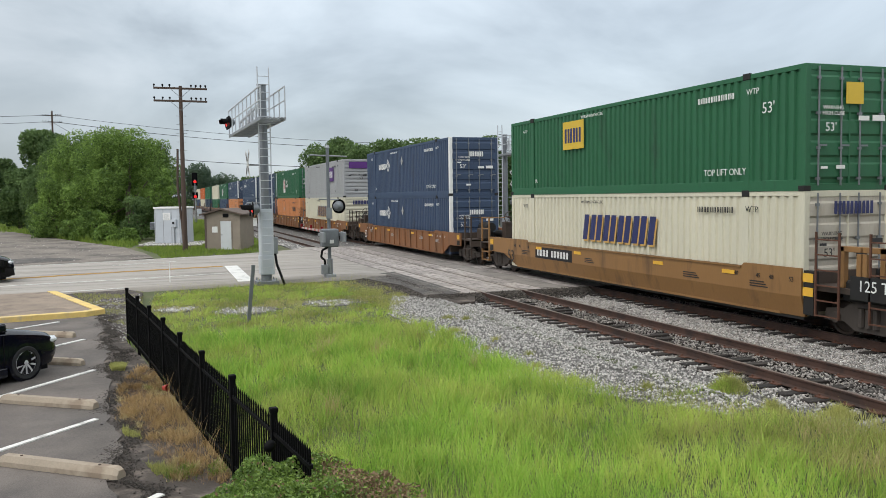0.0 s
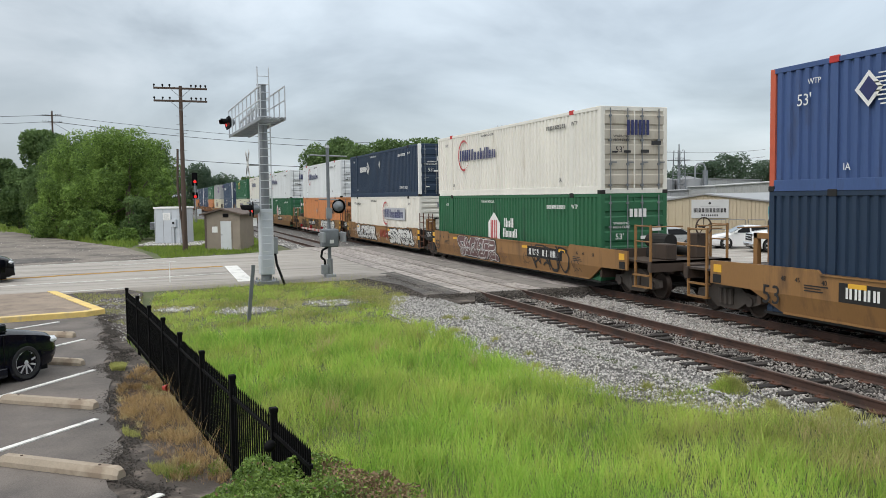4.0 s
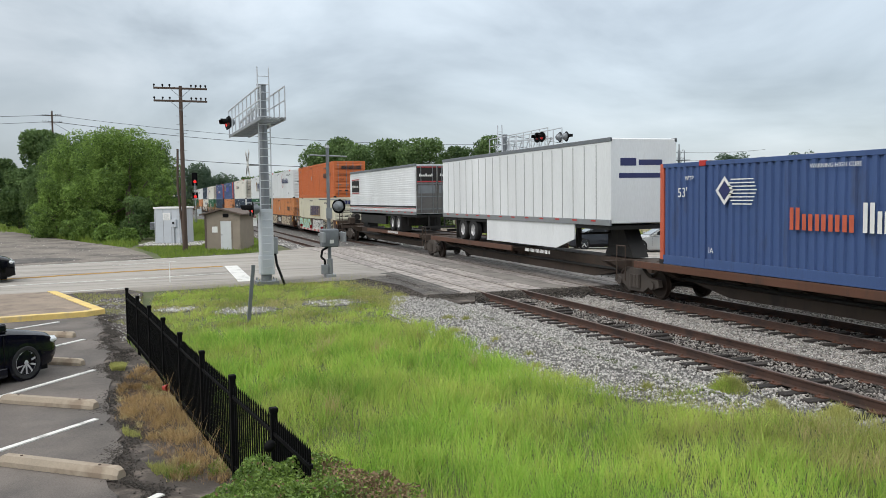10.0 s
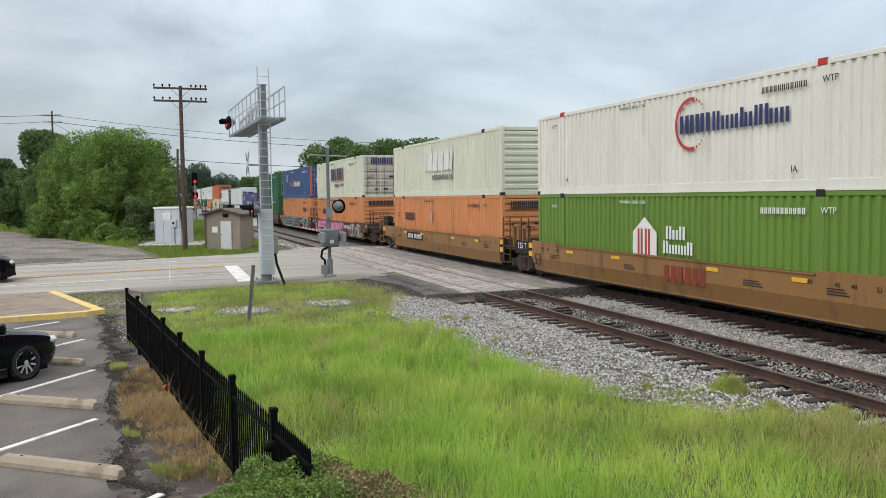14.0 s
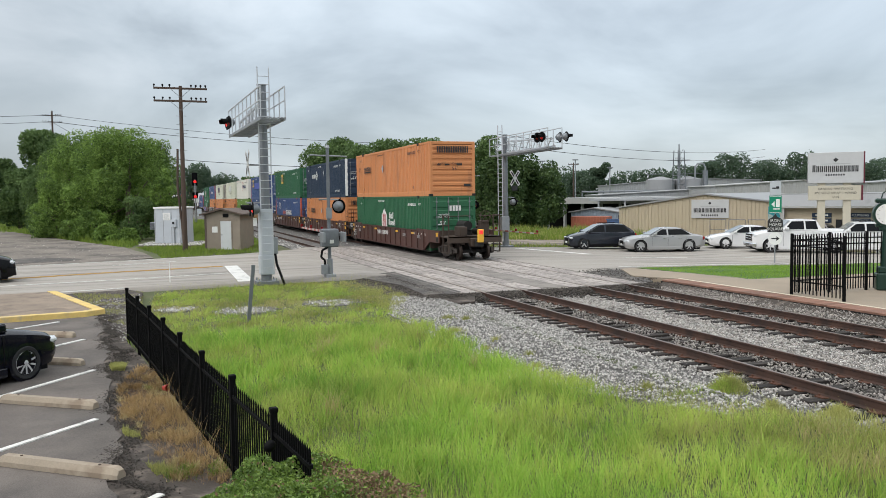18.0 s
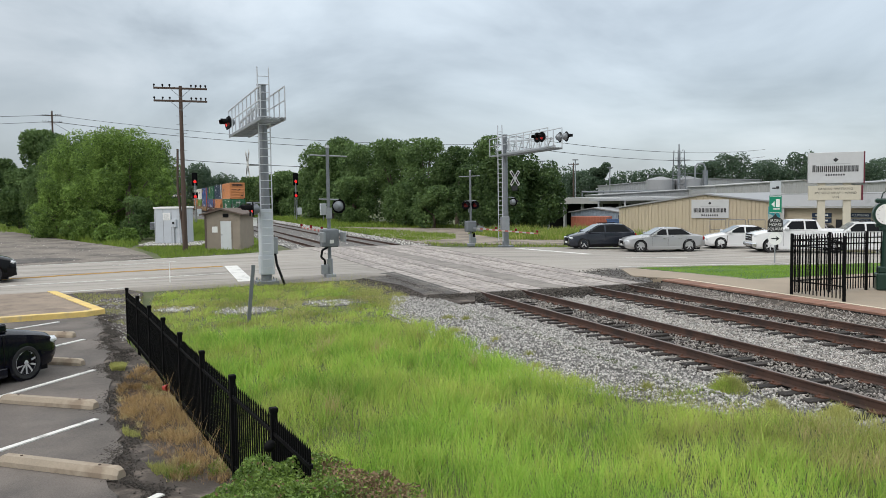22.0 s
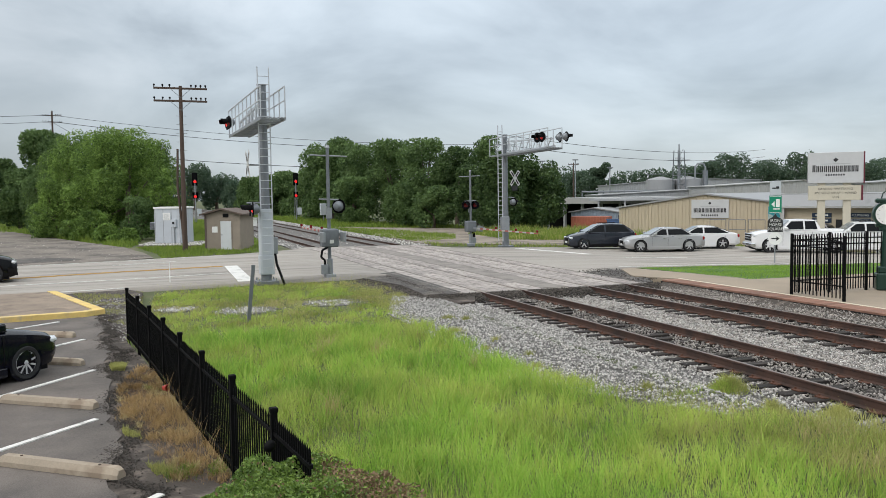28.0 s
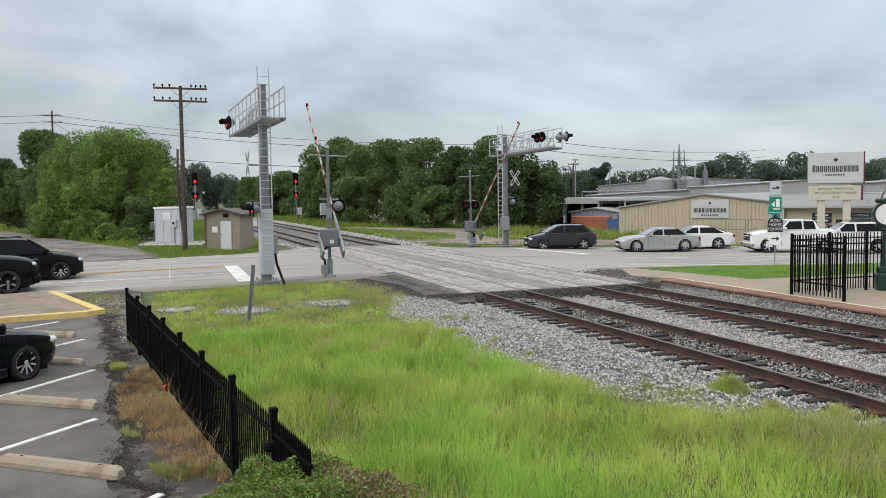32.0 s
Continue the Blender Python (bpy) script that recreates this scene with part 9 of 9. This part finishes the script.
def tone(x, y):
    """How dry the grass stands: lush in hollows near the lot, yellower towards the road and the stones."""
    t = 0.62 * mottle(x, y, 0.42, 8) + 0.38 * mottle(x, y, 1.5, 9)
    return t + 0.2 * np.clip((y - 19) / 6, 0, 1) + 0.16 * np.clip((x - 5.6) / 2, 0, 1) + NP.normal(0, 0.09, len(x))


def sward(x, y, h, w, lean, cuts=(0.42, 0.68, 0.92)):
    """Blades sorted by tone into lush, bright, yellowing and dry ones."""
    t = tone(x, y)
    lo = -1.0
    for hi, m_, lab in zip((*cuts, 9.0), (V_tuft, V_grass, V_weed, V_straw), ("lush deep green long grass", "long bright green grass, uneven and unmown", "yellowing grass between the green", "dry brown stalks in the grass")):
        k = (t >= lo) & (t < hi)
        lo = hi
        if k.sum() > 10:
            v, f = blades(x[k], y[k], np.full(k.sum(), -0.17), h[k], w[k], lean)
            stuff("grass", v, f, m_, lab)


for y0, y1, n, hh, ww in ((3.0, 15.0, 215000, 0.27, 0.0095), (14.5, 33.0, 150000, 0.2, 0.0145)):
    x, y = field(n, y0, y1)
    tall = 0.35 + 1.1 * mottle(x, y, 0.8, 21) * (0.5 + mottle(x, y, 2.2, 22))
    edge_ = np.clip((8.0 - x + np.clip(11 - y, 0, 2)) / 1.5, 0.4, 1) * np.where(y > 20.5, 0.42, 1.0)
    h = hh * tall * edge_ * NP.uniform(0.45, 1.25, len(x))
    sward(x, y, h, np.full(len(x), ww), 0.85)
# tufts of longer, arching blades
cx, cy = field(4300, 3.0, 33.0)
cx, cy = np.repeat(cx, 26), np.repeat(cy, 26)
r_ = np.abs(NP.normal(0, 0.08, len(cx)))
a_ = NP.uniform(0, 6.283, len(cx))
x, y = cx + r_ * np.cos(a_), cy + r_ * np.sin(a_)
h = NP.uniform(0.2, 0.46, len(x)) * np.clip((8.4 - x + np.clip(11 - y, 0, 2)) / 2, 0.4, 1) * np.where(y > 20.5, 0.4, 1.0)
sward(x, y, h, np.where(y < 14, 0.009, 0.014), 0.95, (0.48, 0.74, 0.95))
x, y = scatter(FIELD, 7000)
v, f = blades(x, y, np.full(len(x), -0.16), NP.uniform(0.25, 0.5, len(x)), np.full(len(x), 0.005), 0.6)
stuff("grass", v, f, V_weed, "pale seed stalks above the grass")


def clump(cx_, cy_, r_, n, lo, hi, m_, label):
    """A clump of weeds that stands by itself."""
    a, d = NP.uniform(0, 6.283, n), np.abs(NP.normal(0, r_ * 0.55, n))
    x, y = cx_ + d * np.cos(a), cy_ + d * np.sin(a) * 0.8
    h = NP.uniform(lo, hi, n) * np.clip(1.2 - d / r_, 0.25, 1)
    v, f = blades(x, y, np.full(n, -0.2), h, np.full(n, 0.008), 0.9)
    stuff("weeds", v, f, m_, label)


for q in ((7.75, 21.3, 0.42), (8.1, 20.9, 0.3), (7.15, 19.2, 0.5), (7.55, 17.6, 0.16), (7.5, 15.7, 0.16), (7.1, 14.5, 0.3), (6.9, 16.6, 0.2), (9.2, 10.4, 0.3), (9.9, 9.75, 0.42), (8.1, 12.2, 0.3)):
    clump(*q, int(1500 * q[2] + 200), 0.06, 0.24, V_weed, "yellow-green weeds in the stones")
clump(9.5, 11.8, 0.45, 1500, 0.12, 0.34, V_weed, "tall clump of yellow-green weeds beside the track")
clump(9.35, 11.75, 0.4, 700, 0.12, 0.3, V_grass, "green blades in the clump beside the track")
for q in ((3.3, 17.2), (4.6, 17.1), (3.7, 18.0), (2.6, 12.6), (5.9, 14.8)):
    clump(*q, 0.32, 110, 0.3, 0.62, V_straw, "dry straw stalks in the grass")
WEEDY = [((6.6, 23.0), (8.2, 26.2), (8.3, 29.8), (6.8, 29.0)), ((8.9, 10.2), (10.0, 9.2), (10.2, 6.5), (9.2, 6.0))]
for q in WEEDY:
    x, y = scatter(list(q), 9000)
    k = NP.uniform(size=len(x)) < 0.15 + 0.85 * (wave(x, y, 3.1) > 0.55)
    x, y = x[k], y[k]
    v, f = blades(x, y, np.full(len(x), -0.17), NP.uniform(0.06, 0.26, len(x)), np.full(len(x), 0.007), 0.7)
    stuff("weeds", v, f, V_weed, "yellow-green weeds at the edge of the stones")
DRY = [(0.2, 10.0), (0.9, 9.6), (0.82, 11.2), (0.55, 13.3), (0.28, 15.6), (0.1, 17.2), (-0.3, 17.0), (-0.55, 15.4), (-0.45, 13.2), (-0.05, 11.7)]
x, y = scatter(DRY, 9000)
v, f = blades(x, y, np.full(len(x), -0.03), NP.uniform(0.02, 0.09, len(x)), np.full(len(x), 0.007), 2.0)
stuff("dry_grass", v, f, V_dead, "brown litter of dead grass along the fence")
tx, ty = scatter(DRY, 620)
k = NP.uniform(size=len(tx)) < 2.2 * mottle(tx, ty, 1.6, 31) - 0.35
tx, ty = tx[k], ty[k]
kind_ = np.digitize(mottle(tx, ty, 1.3, 33) + NP.normal(0, 0.13, len(tx)), (0.5, 0.68, 0.8))
for q, m_, lab in ((0, V_dry, "tufts of dry brown grass along the fence"), (1, V_straw, "tufts of pale straw along the fence"), (2, V_dry, "tufts of dry brown grass along the fence"), (3, V_verge, "green tufts in the dry grass")):
    cx, cy = np.repeat(tx[kind_ == q], 44), np.repeat(ty[kind_ == q], 44)
    if len(cx):
        r_, a_ = np.abs(NP.normal(0, 0.075, len(cx))), NP.uniform(0, 6.283, len(cx))
        v, f = blades(cx + r_ * np.cos(a_), cy + r_ * np.sin(a_), np.full(len(cx), -0.03), NP.uniform(0.04, 0.145, len(cx)) * np.clip(1.2 - r_ / 0.2, 0.3, 1), np.full(len(cx), 0.007), 1.5)
        stuff("dry_grass", v, f, m_, lab)
x, y = scatter([(0.3, 11.0), (0.75, 9.8), (0.3, 14.3), (0.12, 14.2)], 260)
v, f = blades(x, y, np.full(len(x), -0.03), NP.uniform(0.2, 0.6, len(x)), np.full(len(x), 0.006), 0.9)
stuff("dry_grass", v, f, V_dry, "tall dry stalks against the fence")
for q in (((-0.45, 12.6), (-0.2, 12.2), (0.0, 10.9), (0.25, 10.2), (0.0, 10.3), (-0.3, 11.6)), ((-0.72, 17.0), (-0.5, 17.0), (-0.5, 17.5), (-0.75, 17.5)), ((-1.2, 24.6), (-0.5, 22.4), (-0.2, 25.0), (-0.2, 31.5), (-2.6, 32.0), (-1.9, 29.0))):
    x, y = scatter(list(q), 7000)
    k = wave(x, y, 2.3) > 0.45
    v, f = blades(x[k], y[k], np.full(k.sum(), -0.03), NP.uniform(0.03, 0.12, k.sum()), np.full(k.sum(), 0.008), 1.0)
    stuff("weeds", v, f, V_weed, "small green weeds in the dirt")
# far verges, taller weeds at the wood and the factory
for q, n, lo, hi, w_, m_, zb in (([(18.8, 54.5), (24, 50.6), (30, 49.6), (60, 39), (62, 47), (40, 51.5), (28, 53.4), (19.2, 58.5)], 18000, 0.08, 0.3, 0.03, V_verge, None),
                                 ([(18.8, 54.5), (24, 50.6), (30, 49.6), (60, 39), (62, 47), (40, 51.5), (28, 53.4), (19.2, 58.5)], 8000, 0.08, 0.26, 0.03, V_weed, None),
                                 ([(28, 62), (40, 56), (46, 57), (44, 72), (40, 76), (33, 78), (29, 74)], 20000, 0.25, 0.8, 0.05, V_verge, None),
                                 ([(28, 62), (40, 56), (46, 57), (44, 72), (40, 76), (33, 78), (29, 74)], 6000, 0.3, 0.9, 0.04, V_weed, None),
                                 ([(19.2, 60), (24, 64), (27, 72), (22, 92), (19.2, 96)], 16000, 0.1, 0.3, 0.04, V_verge, None),
                                 ([(18.8, 97), (30, 94), (33, 90), (38, 84), (33, 108), (24, 160), (18.9, 200)], 36000, 0.2, 0.6, 0.07, V_verge, None),
                                 ([(0.8, 50.6), (8.0, 53.8), (8.6, 75), (8.6, 140), (2.6, 130), (3.0, 75), (-0.8, 63), (0.4, 56)], 60000, 0.08, 0.28, 0.035, V_verge, None),
                                 ([(-1.2, 63), (-0.6, 68), (-1.5, 78), (-12, 100), (-14, 102.5), (-6, 76.5)], 20000, 0.15, 0.6, 0.05, V_verge, None),
                                 ([(-60, 110), (-14, 100), (-10, 130), (-20, 180), (-80, 180)], 30000, 0.2, 0.5, 0.12, V_verge, None),
                                 ([(21.1, 25.0), (28, 24.8), (39, 20), (39, 27.7), (30, 31.4), (26, 32.1), (20.7, 31.7)], 60000, 0.03, 0.08, 0.012, V_lawn, 0.03),
                                 ([(43.5, 62), (52, 50), (53, 51), (45, 64)], 6000, 0.4, 1.6, 0.06, V_verge, None)):
    x, y = scatter(q, n)
    z = np.array([gz(a, b) for a, b in zip(x, y)]) + (-0.15 if zb is None else zb)
    h = NP.uniform(lo, hi, len(x)) * (0.4 + wave(x, y, 0.8))
    v, f = blades(x, y, z, h, np.full(len(x), w_), 0.5)
    stuff("weeds" if m_ is V_weed else "grass", v, f, m_, "rough weeds and grass of the verge" if m_ is V_weed else "green grass of the verge")

# ---- hedge at the corner of the lot ----
hedge = thing("hedge", pose(1.2, 6.6, -0.1), "low clipped green hedge with a browned patch", "hedge")
HN = 90000
hx, hy = NP.uniform(-1.1, 0.95, HN), NP.uniform(-2.6, 1.2, HN)
rim_ = 1.16 - 1.15 * (np.abs(hx + 0.12) / 0.86) ** 1.8 + 0.07 * np.sin(hx * 9)
gap = rim_ - hy
lump = mottle(hx, hy, 3.4, 51)
topz = 0.9 - 0.45 * np.clip(1 - gap / 0.32, 0, 1) ** 2 + 0.24 * lump
ok = gap > 0
hz_ = topz * (1 - 0.85 * NP.uniform(size=HN) ** 2.4)
pts = np.stack([hx, hy, hz_], 1)[ok]
dead = 1.25 - ((pts[:, 0] - 0.5) / 0.42) ** 2 - ((pts[:, 1] - 0.05) / 0.75) ** 2 + 1.6 * (mottle(pts[:, 0], pts[:, 1], 4.5, 52) - 0.5)
brown = NP.uniform(size=len(pts)) < np.clip(0.05 + 0.75 * dead, 0.03, 0.72)
for q, m_, nm in ((pts[~brown], V_hedge, "foliage"), (pts[brown], V_dead, "dead_foliage")):
    v, f = leaves(q, 0.037, -0.6, 0.27)
    part(nm, fast_mesh(nm, v, f), m_, hedge)
part("core", Geo().box(-0.6, -2.4, 0.0, 0.5, 0.3, 0.72, 0.15), V_dark, hedge)

# ---- loose stones ----
def stones(x, y, z, s):
    n = len(x)
    base_ = np.array([[1, 0, 0], [-1, 0, 0], [0, 1, 0], [0, -1, 0], [0, 0, 1], [0, 0, -1]], float)
    d = base_[None] * NP.uniform(0.55, 1.25, (n, 6, 1)) + NP.normal(0, 0.25, (n, 6, 3))
    v = d * s[:, None, None] * np.array([1, 1, 0.75]) + np.stack([x, y, z], 1)[:, None]
    t = np.array([[0, 2, 4], [2, 1, 4], [1, 3, 4], [3, 0, 4], [2, 0, 5], [1, 2, 5], [3, 1, 5], [0, 3, 5]])
    f = (np.arange(n)[:, None, None] * 6 + t[None]).reshape(-1, 3)
    return v.reshape(-1, 3), f


M_stone = mat("crushed limestone", (0.40, 0.385, 0.362), 0.9, 0, 0.15, 6, 60, 0.2, (0.2, 0.18, 0.16), 0.12, island=0.6, dirt_scale=0.6)
M_stone_d = mat("sooty ballast", (0.31, 0.285, 0.26), 0.9, 0, 0.2, 6, 60, 0.2, (0.06, 0.055, 0.05), 0.35, island=0.6, dirt_scale=0.8)
for q, n, m_, smin, smax in ((BED, 74000, M_stone, 0.014, 0.034), ([(XA - 1.3, 3), (XB + 2.3, 3), (XB + 2.3, 25.7), (XA - 1.3, 25.7)], 60000, M_stone_d, 0.018, 0.038), ([(9.2, 53.6), (18.3, 53.6), (18.6, 130), (8.8, 130)], 22000, M_stone, 0.05, 0.09)):
    x, y = scatter([p for p in q], n * 2 if q is BED else n)
    k = (y > 3.0) & ((m_ is M_stone_d) | (x < XB + 0.9) | (y > 50)) & ((m_ is not M_stone) | (q is not BED) | (np.abs(x - XA) > 0.9))
    x, y = x[k], y[k]
    s = NP.uniform(smin, smax, len(x))
    z = np.array([bed(a, b) for a, b in zip(x, y)]) - 0.03 + s * 0.4
    v, f = stones(x, y, z, s)
    tagged(part("ballast_stones", fast_mesh("ballast_stones", v, f), m_), "loose grey crushed stones of the track bed", "stones", "", "stuff")
for px_, py_, r_ in PATCHES:
    x, y = NP.normal(px_, r_ * 0.6, 900), NP.normal(py_, r_ * 0.5, 900)
    v, f = stones(x, y, np.full(900, -0.12), NP.uniform(0.012, 0.035, 900))
    tagged(part("gravel", fast_mesh("gravel", v, f), M_stone), "loose gravel in the bare patch", "stones", "", "stuff")
x, y = scatter([(-0.6, 63.0), (3.6, 61.0), (4.4, 66.5), (0.2, 68.0)], 4200)
v, f = stones(x, y, np.full(len(x), 0.03), NP.uniform(0.03, 0.085, len(x)))
tagged(part("gravel", fast_mesh("gravel", v, f), M_stone), "pale gravel heaped round the cabinet", "stones", "", "stuff")
x, y = scatter([(-12, 52), (-5.9, 47.6), (-2, 48.6), (0, 50.2), (-0.6, 55), (-2, 62), (-6, 74), (-12, 84)], 1300)
v, f = stones(x, y, np.full(len(x), -0.03), NP.uniform(0.015, 0.06, len(x)))
tagged(part("gravel", fast_mesh("gravel", v, f), M_stone_d), "loose stones on the dirt drive", "stones", "", "stuff")
x, y = scatter([(-2.4, 28.5), (-1.2, 24.5), (-0.6, 20.5), (-0.2, 22), (-0.3, 31)], 1500)
v, f = stones(x, y, np.full(len(x), -0.02), NP.uniform(0.01, 0.035, len(x)))
tagged(part("gravel", fast_mesh("gravel", v, f), M_stone), "loose gravel beside the fence", "stones", "", "stuff")
# crumbs of dirt and asphalt over the ragged edge of the lot
M_crumb = mat("dark crumbs of dirt", (0.052, 0.044, 0.037), 0.95, 0, 0.3, 6, 60, 0.3, island=0.6)
ex, ey = np.array([p[0] for p in LOT_EDGE]), np.array([p[1] for p in LOT_EDGE])
yy = NP.uniform(8.0, 26.0, 9000)
o_ = np.argsort(ey)
xx = np.interp(yy, ey[o_], ex[o_]) + NP.normal(0.16, 0.11, 9000) + 0.18 * np.sin(yy * 2.1) + 0.1 * np.sin(yy * 5.3)
v, f = stones(xx, yy, np.full(9000, -0.012), NP.uniform(0.006, 0.02, 9000))
tagged(part("dirt_crumbs", fast_mesh("dirt_crumbs", v, f), M_crumb), "crumbs of dirt along the asphalt edge", "dirt", "", "stuff")

x, y = NP.uniform(17.2, 17.76, 5200), NP.uniform(3, 25.7, 5200)
v, f = stones(x, y, -0.2 + 0.19 * (x - 17.1) / 0.65, NP.uniform(0.01, 0.032, 5200))
tagged(part("ballast_stones", fast_mesh("ballast_stones", v, f), M_stone_d), "small dirty stones against the platform edge", "stones", "", "stuff")

# rubble of broken asphalt at the ends of the crossing
x, y = NP.uniform(9.3, 17.7, 5200), 25.82 - np.abs(NP.normal(0, 0.45, 5200))
k = (np.abs(np.abs(x - XA) - 0.7525) > 0.09) & (np.abs(np.abs(x - XB) - 0.7525) > 0.09)
x, y = x[k], y[k]
v, f = stones(x, y, -0.03 - 0.15 * np.clip((25.8 - y) / 0.9, 0, 1), NP.uniform(0.012, 0.06, len(x)))
tagged(part("asphalt_rubble", fast_mesh("asphalt_rubble", v, f), M_crumb), "black rubble of broken asphalt at the crossing", "rubble", "", "stuff")
for q in (((17.0, 25.9), (18.0, 26.4), (19.0, 28.0), (20.0, 31.2), (19.0, 32.4), (17.1, 31.0)), ((7.8, 33.2), (7.9, 27.8), (8.2, 25.0), (9.8, 25.2), (9.6, 33.4))):
    x, y = scatter(list(q), 1500 if q[0][0] > 10 else 4200)
    x, y = x + NP.normal(0, 0.12, len(x)), y + NP.normal(0, 0.12, len(y))
    zz_ = np.where(x < 10, -0.015 - 0.13 * np.clip((9.3 - x) / 1.3, 0, 1), np.array([gz(a, b) for a, b in zip(x, y)]) + 0.004)
    v, f = stones(x, y, zz_, NP.uniform(0.006, 0.03, len(x)))
    tagged(part("asphalt_rubble", fast_mesh("asphalt_rubble", v, f), M_crumb), "dark crumbs of asphalt beside the crossing", "rubble", "", "stuff")

# stones spilled over the ties
for xt in (XA, XB):
    x, y = NP.uniform(xt - 0.66, xt + 0.66, 6000), NP.uniform(4, 25.4, 6000)
    k = wave(x * 2, y, 1.9) > 0.35
    v, f = stones(x[k], y[k], np.full(k.sum(), -0.182), NP.uniform(0.016, 0.034, k.sum()))
    tagged(part("ballast_stones", fast_mesh("ballast_stones", v, f), M_stone_d), "loose stones spilled over the ties", "stones", "", "stuff")


def motions():
    """All that moves: the train, the gates and the cars."""
    def run(t):
        return 28.154 * t - 1.032 * sum(t > h for h in hitches)
    hitches = [0.45, 3.55] + [3 * k + 0.45 for k in range(2, 11)]
    times = sorted({round(0.5 * k, 2) for k in range(65)} | {round(h - 0.05, 2) for h in hitches} | {round(h + 0.05, 2) for h in hitches})
    for ob in TRAIN:
        x, y, z = ob.location
        walk(ob, [(t, pose(x, y + run(t), z)) for t in times])

    # the gates start to rise after the last car has gone
    for arm, table in ((GATE1, ((0, 0), (28.2, 0), (28.6, 0.6), (29, 4.6), (29.5, 11.2), (30, 17.6), (30.5, 23.5), (31, 29.4), (31.5, 35.8), (32, 42.1))),
                       (GATE2, ((0, 0), (28.0, 0), (28.4, 0.8), (29, 7.2), (29.5, 12.6), (30, 18.0), (30.5, 23.2), (31, 28.0), (31.5, 33.8), (32, 40.1)))):
        x, y, z = arm.location
        walk(arm, [(t, pose(x, y, z, a)) for t, a in table])

    # cars creep up and set off: seconds and metres ahead of where they stand
    for c, table in ((SUV_A, ((0, -0.02), (29.0, 0), (30, 0.1), (30.5, 0.32), (31, 0.78), (31.5, 1.6), (32, 2.68))),
                     (SEDAN_A, ((0, 0), (30.8, 0), (31.5, 0.06), (32, 0.25))),
                     (SEDAN_B, ((0, 0), (21.0, 0.05), (22.5, 0.5), (24.5, 1.7), (25.5, 2.0), (27.5, 2.9), (28.2, 3.0), (30, 3.05), (31, 3.1), (32, 3.25))),
                     (PICK, ((0, 0), (24, 0.0), (29, 0.05), (32, 0.12))),
                     (SUV_B, ((0, 0), (29.5, 0), (31, 0.2), (32, 0.55))),
                     (SUV_C, ((0, -2.62), (19, -2.55), (28, -2.5), (29, -2.48), (30, -2.28), (30.5, -1.85), (31, -1.26), (31.5, -0.63), (32, 0))),
                     (PICK_B, ((0, -3.0), (29, -2.7), (30, -2.05), (30.5, -1.68), (31, -1.42), (31.5, -1.0), (32, 0)))):
        m0 = c.matrix_basis.copy()
        ts, ds = [p[0] for p in table], [p[1] for p in table]
        grid = sorted(set(ts) | {round(20 + 0.5 * k, 2) for k in range(25)})
        dist = [float(np.interp(t, ts, ds)) for t in grid]
        walk(c, [(t, m0 @ pose(d, 0, 0)) for t, d in zip(grid, dist)])
        for ob, xa, ya, r, s in WHEELS[c.name]:
            walk(ob, [(t, pose(xa, ya, r, 0, math.degrees(d / r), 0) @ pose(0, 0, 0, 0, 0, 0 if s > 0 else 180)) for t, d in zip(grid, dist)])


motions()
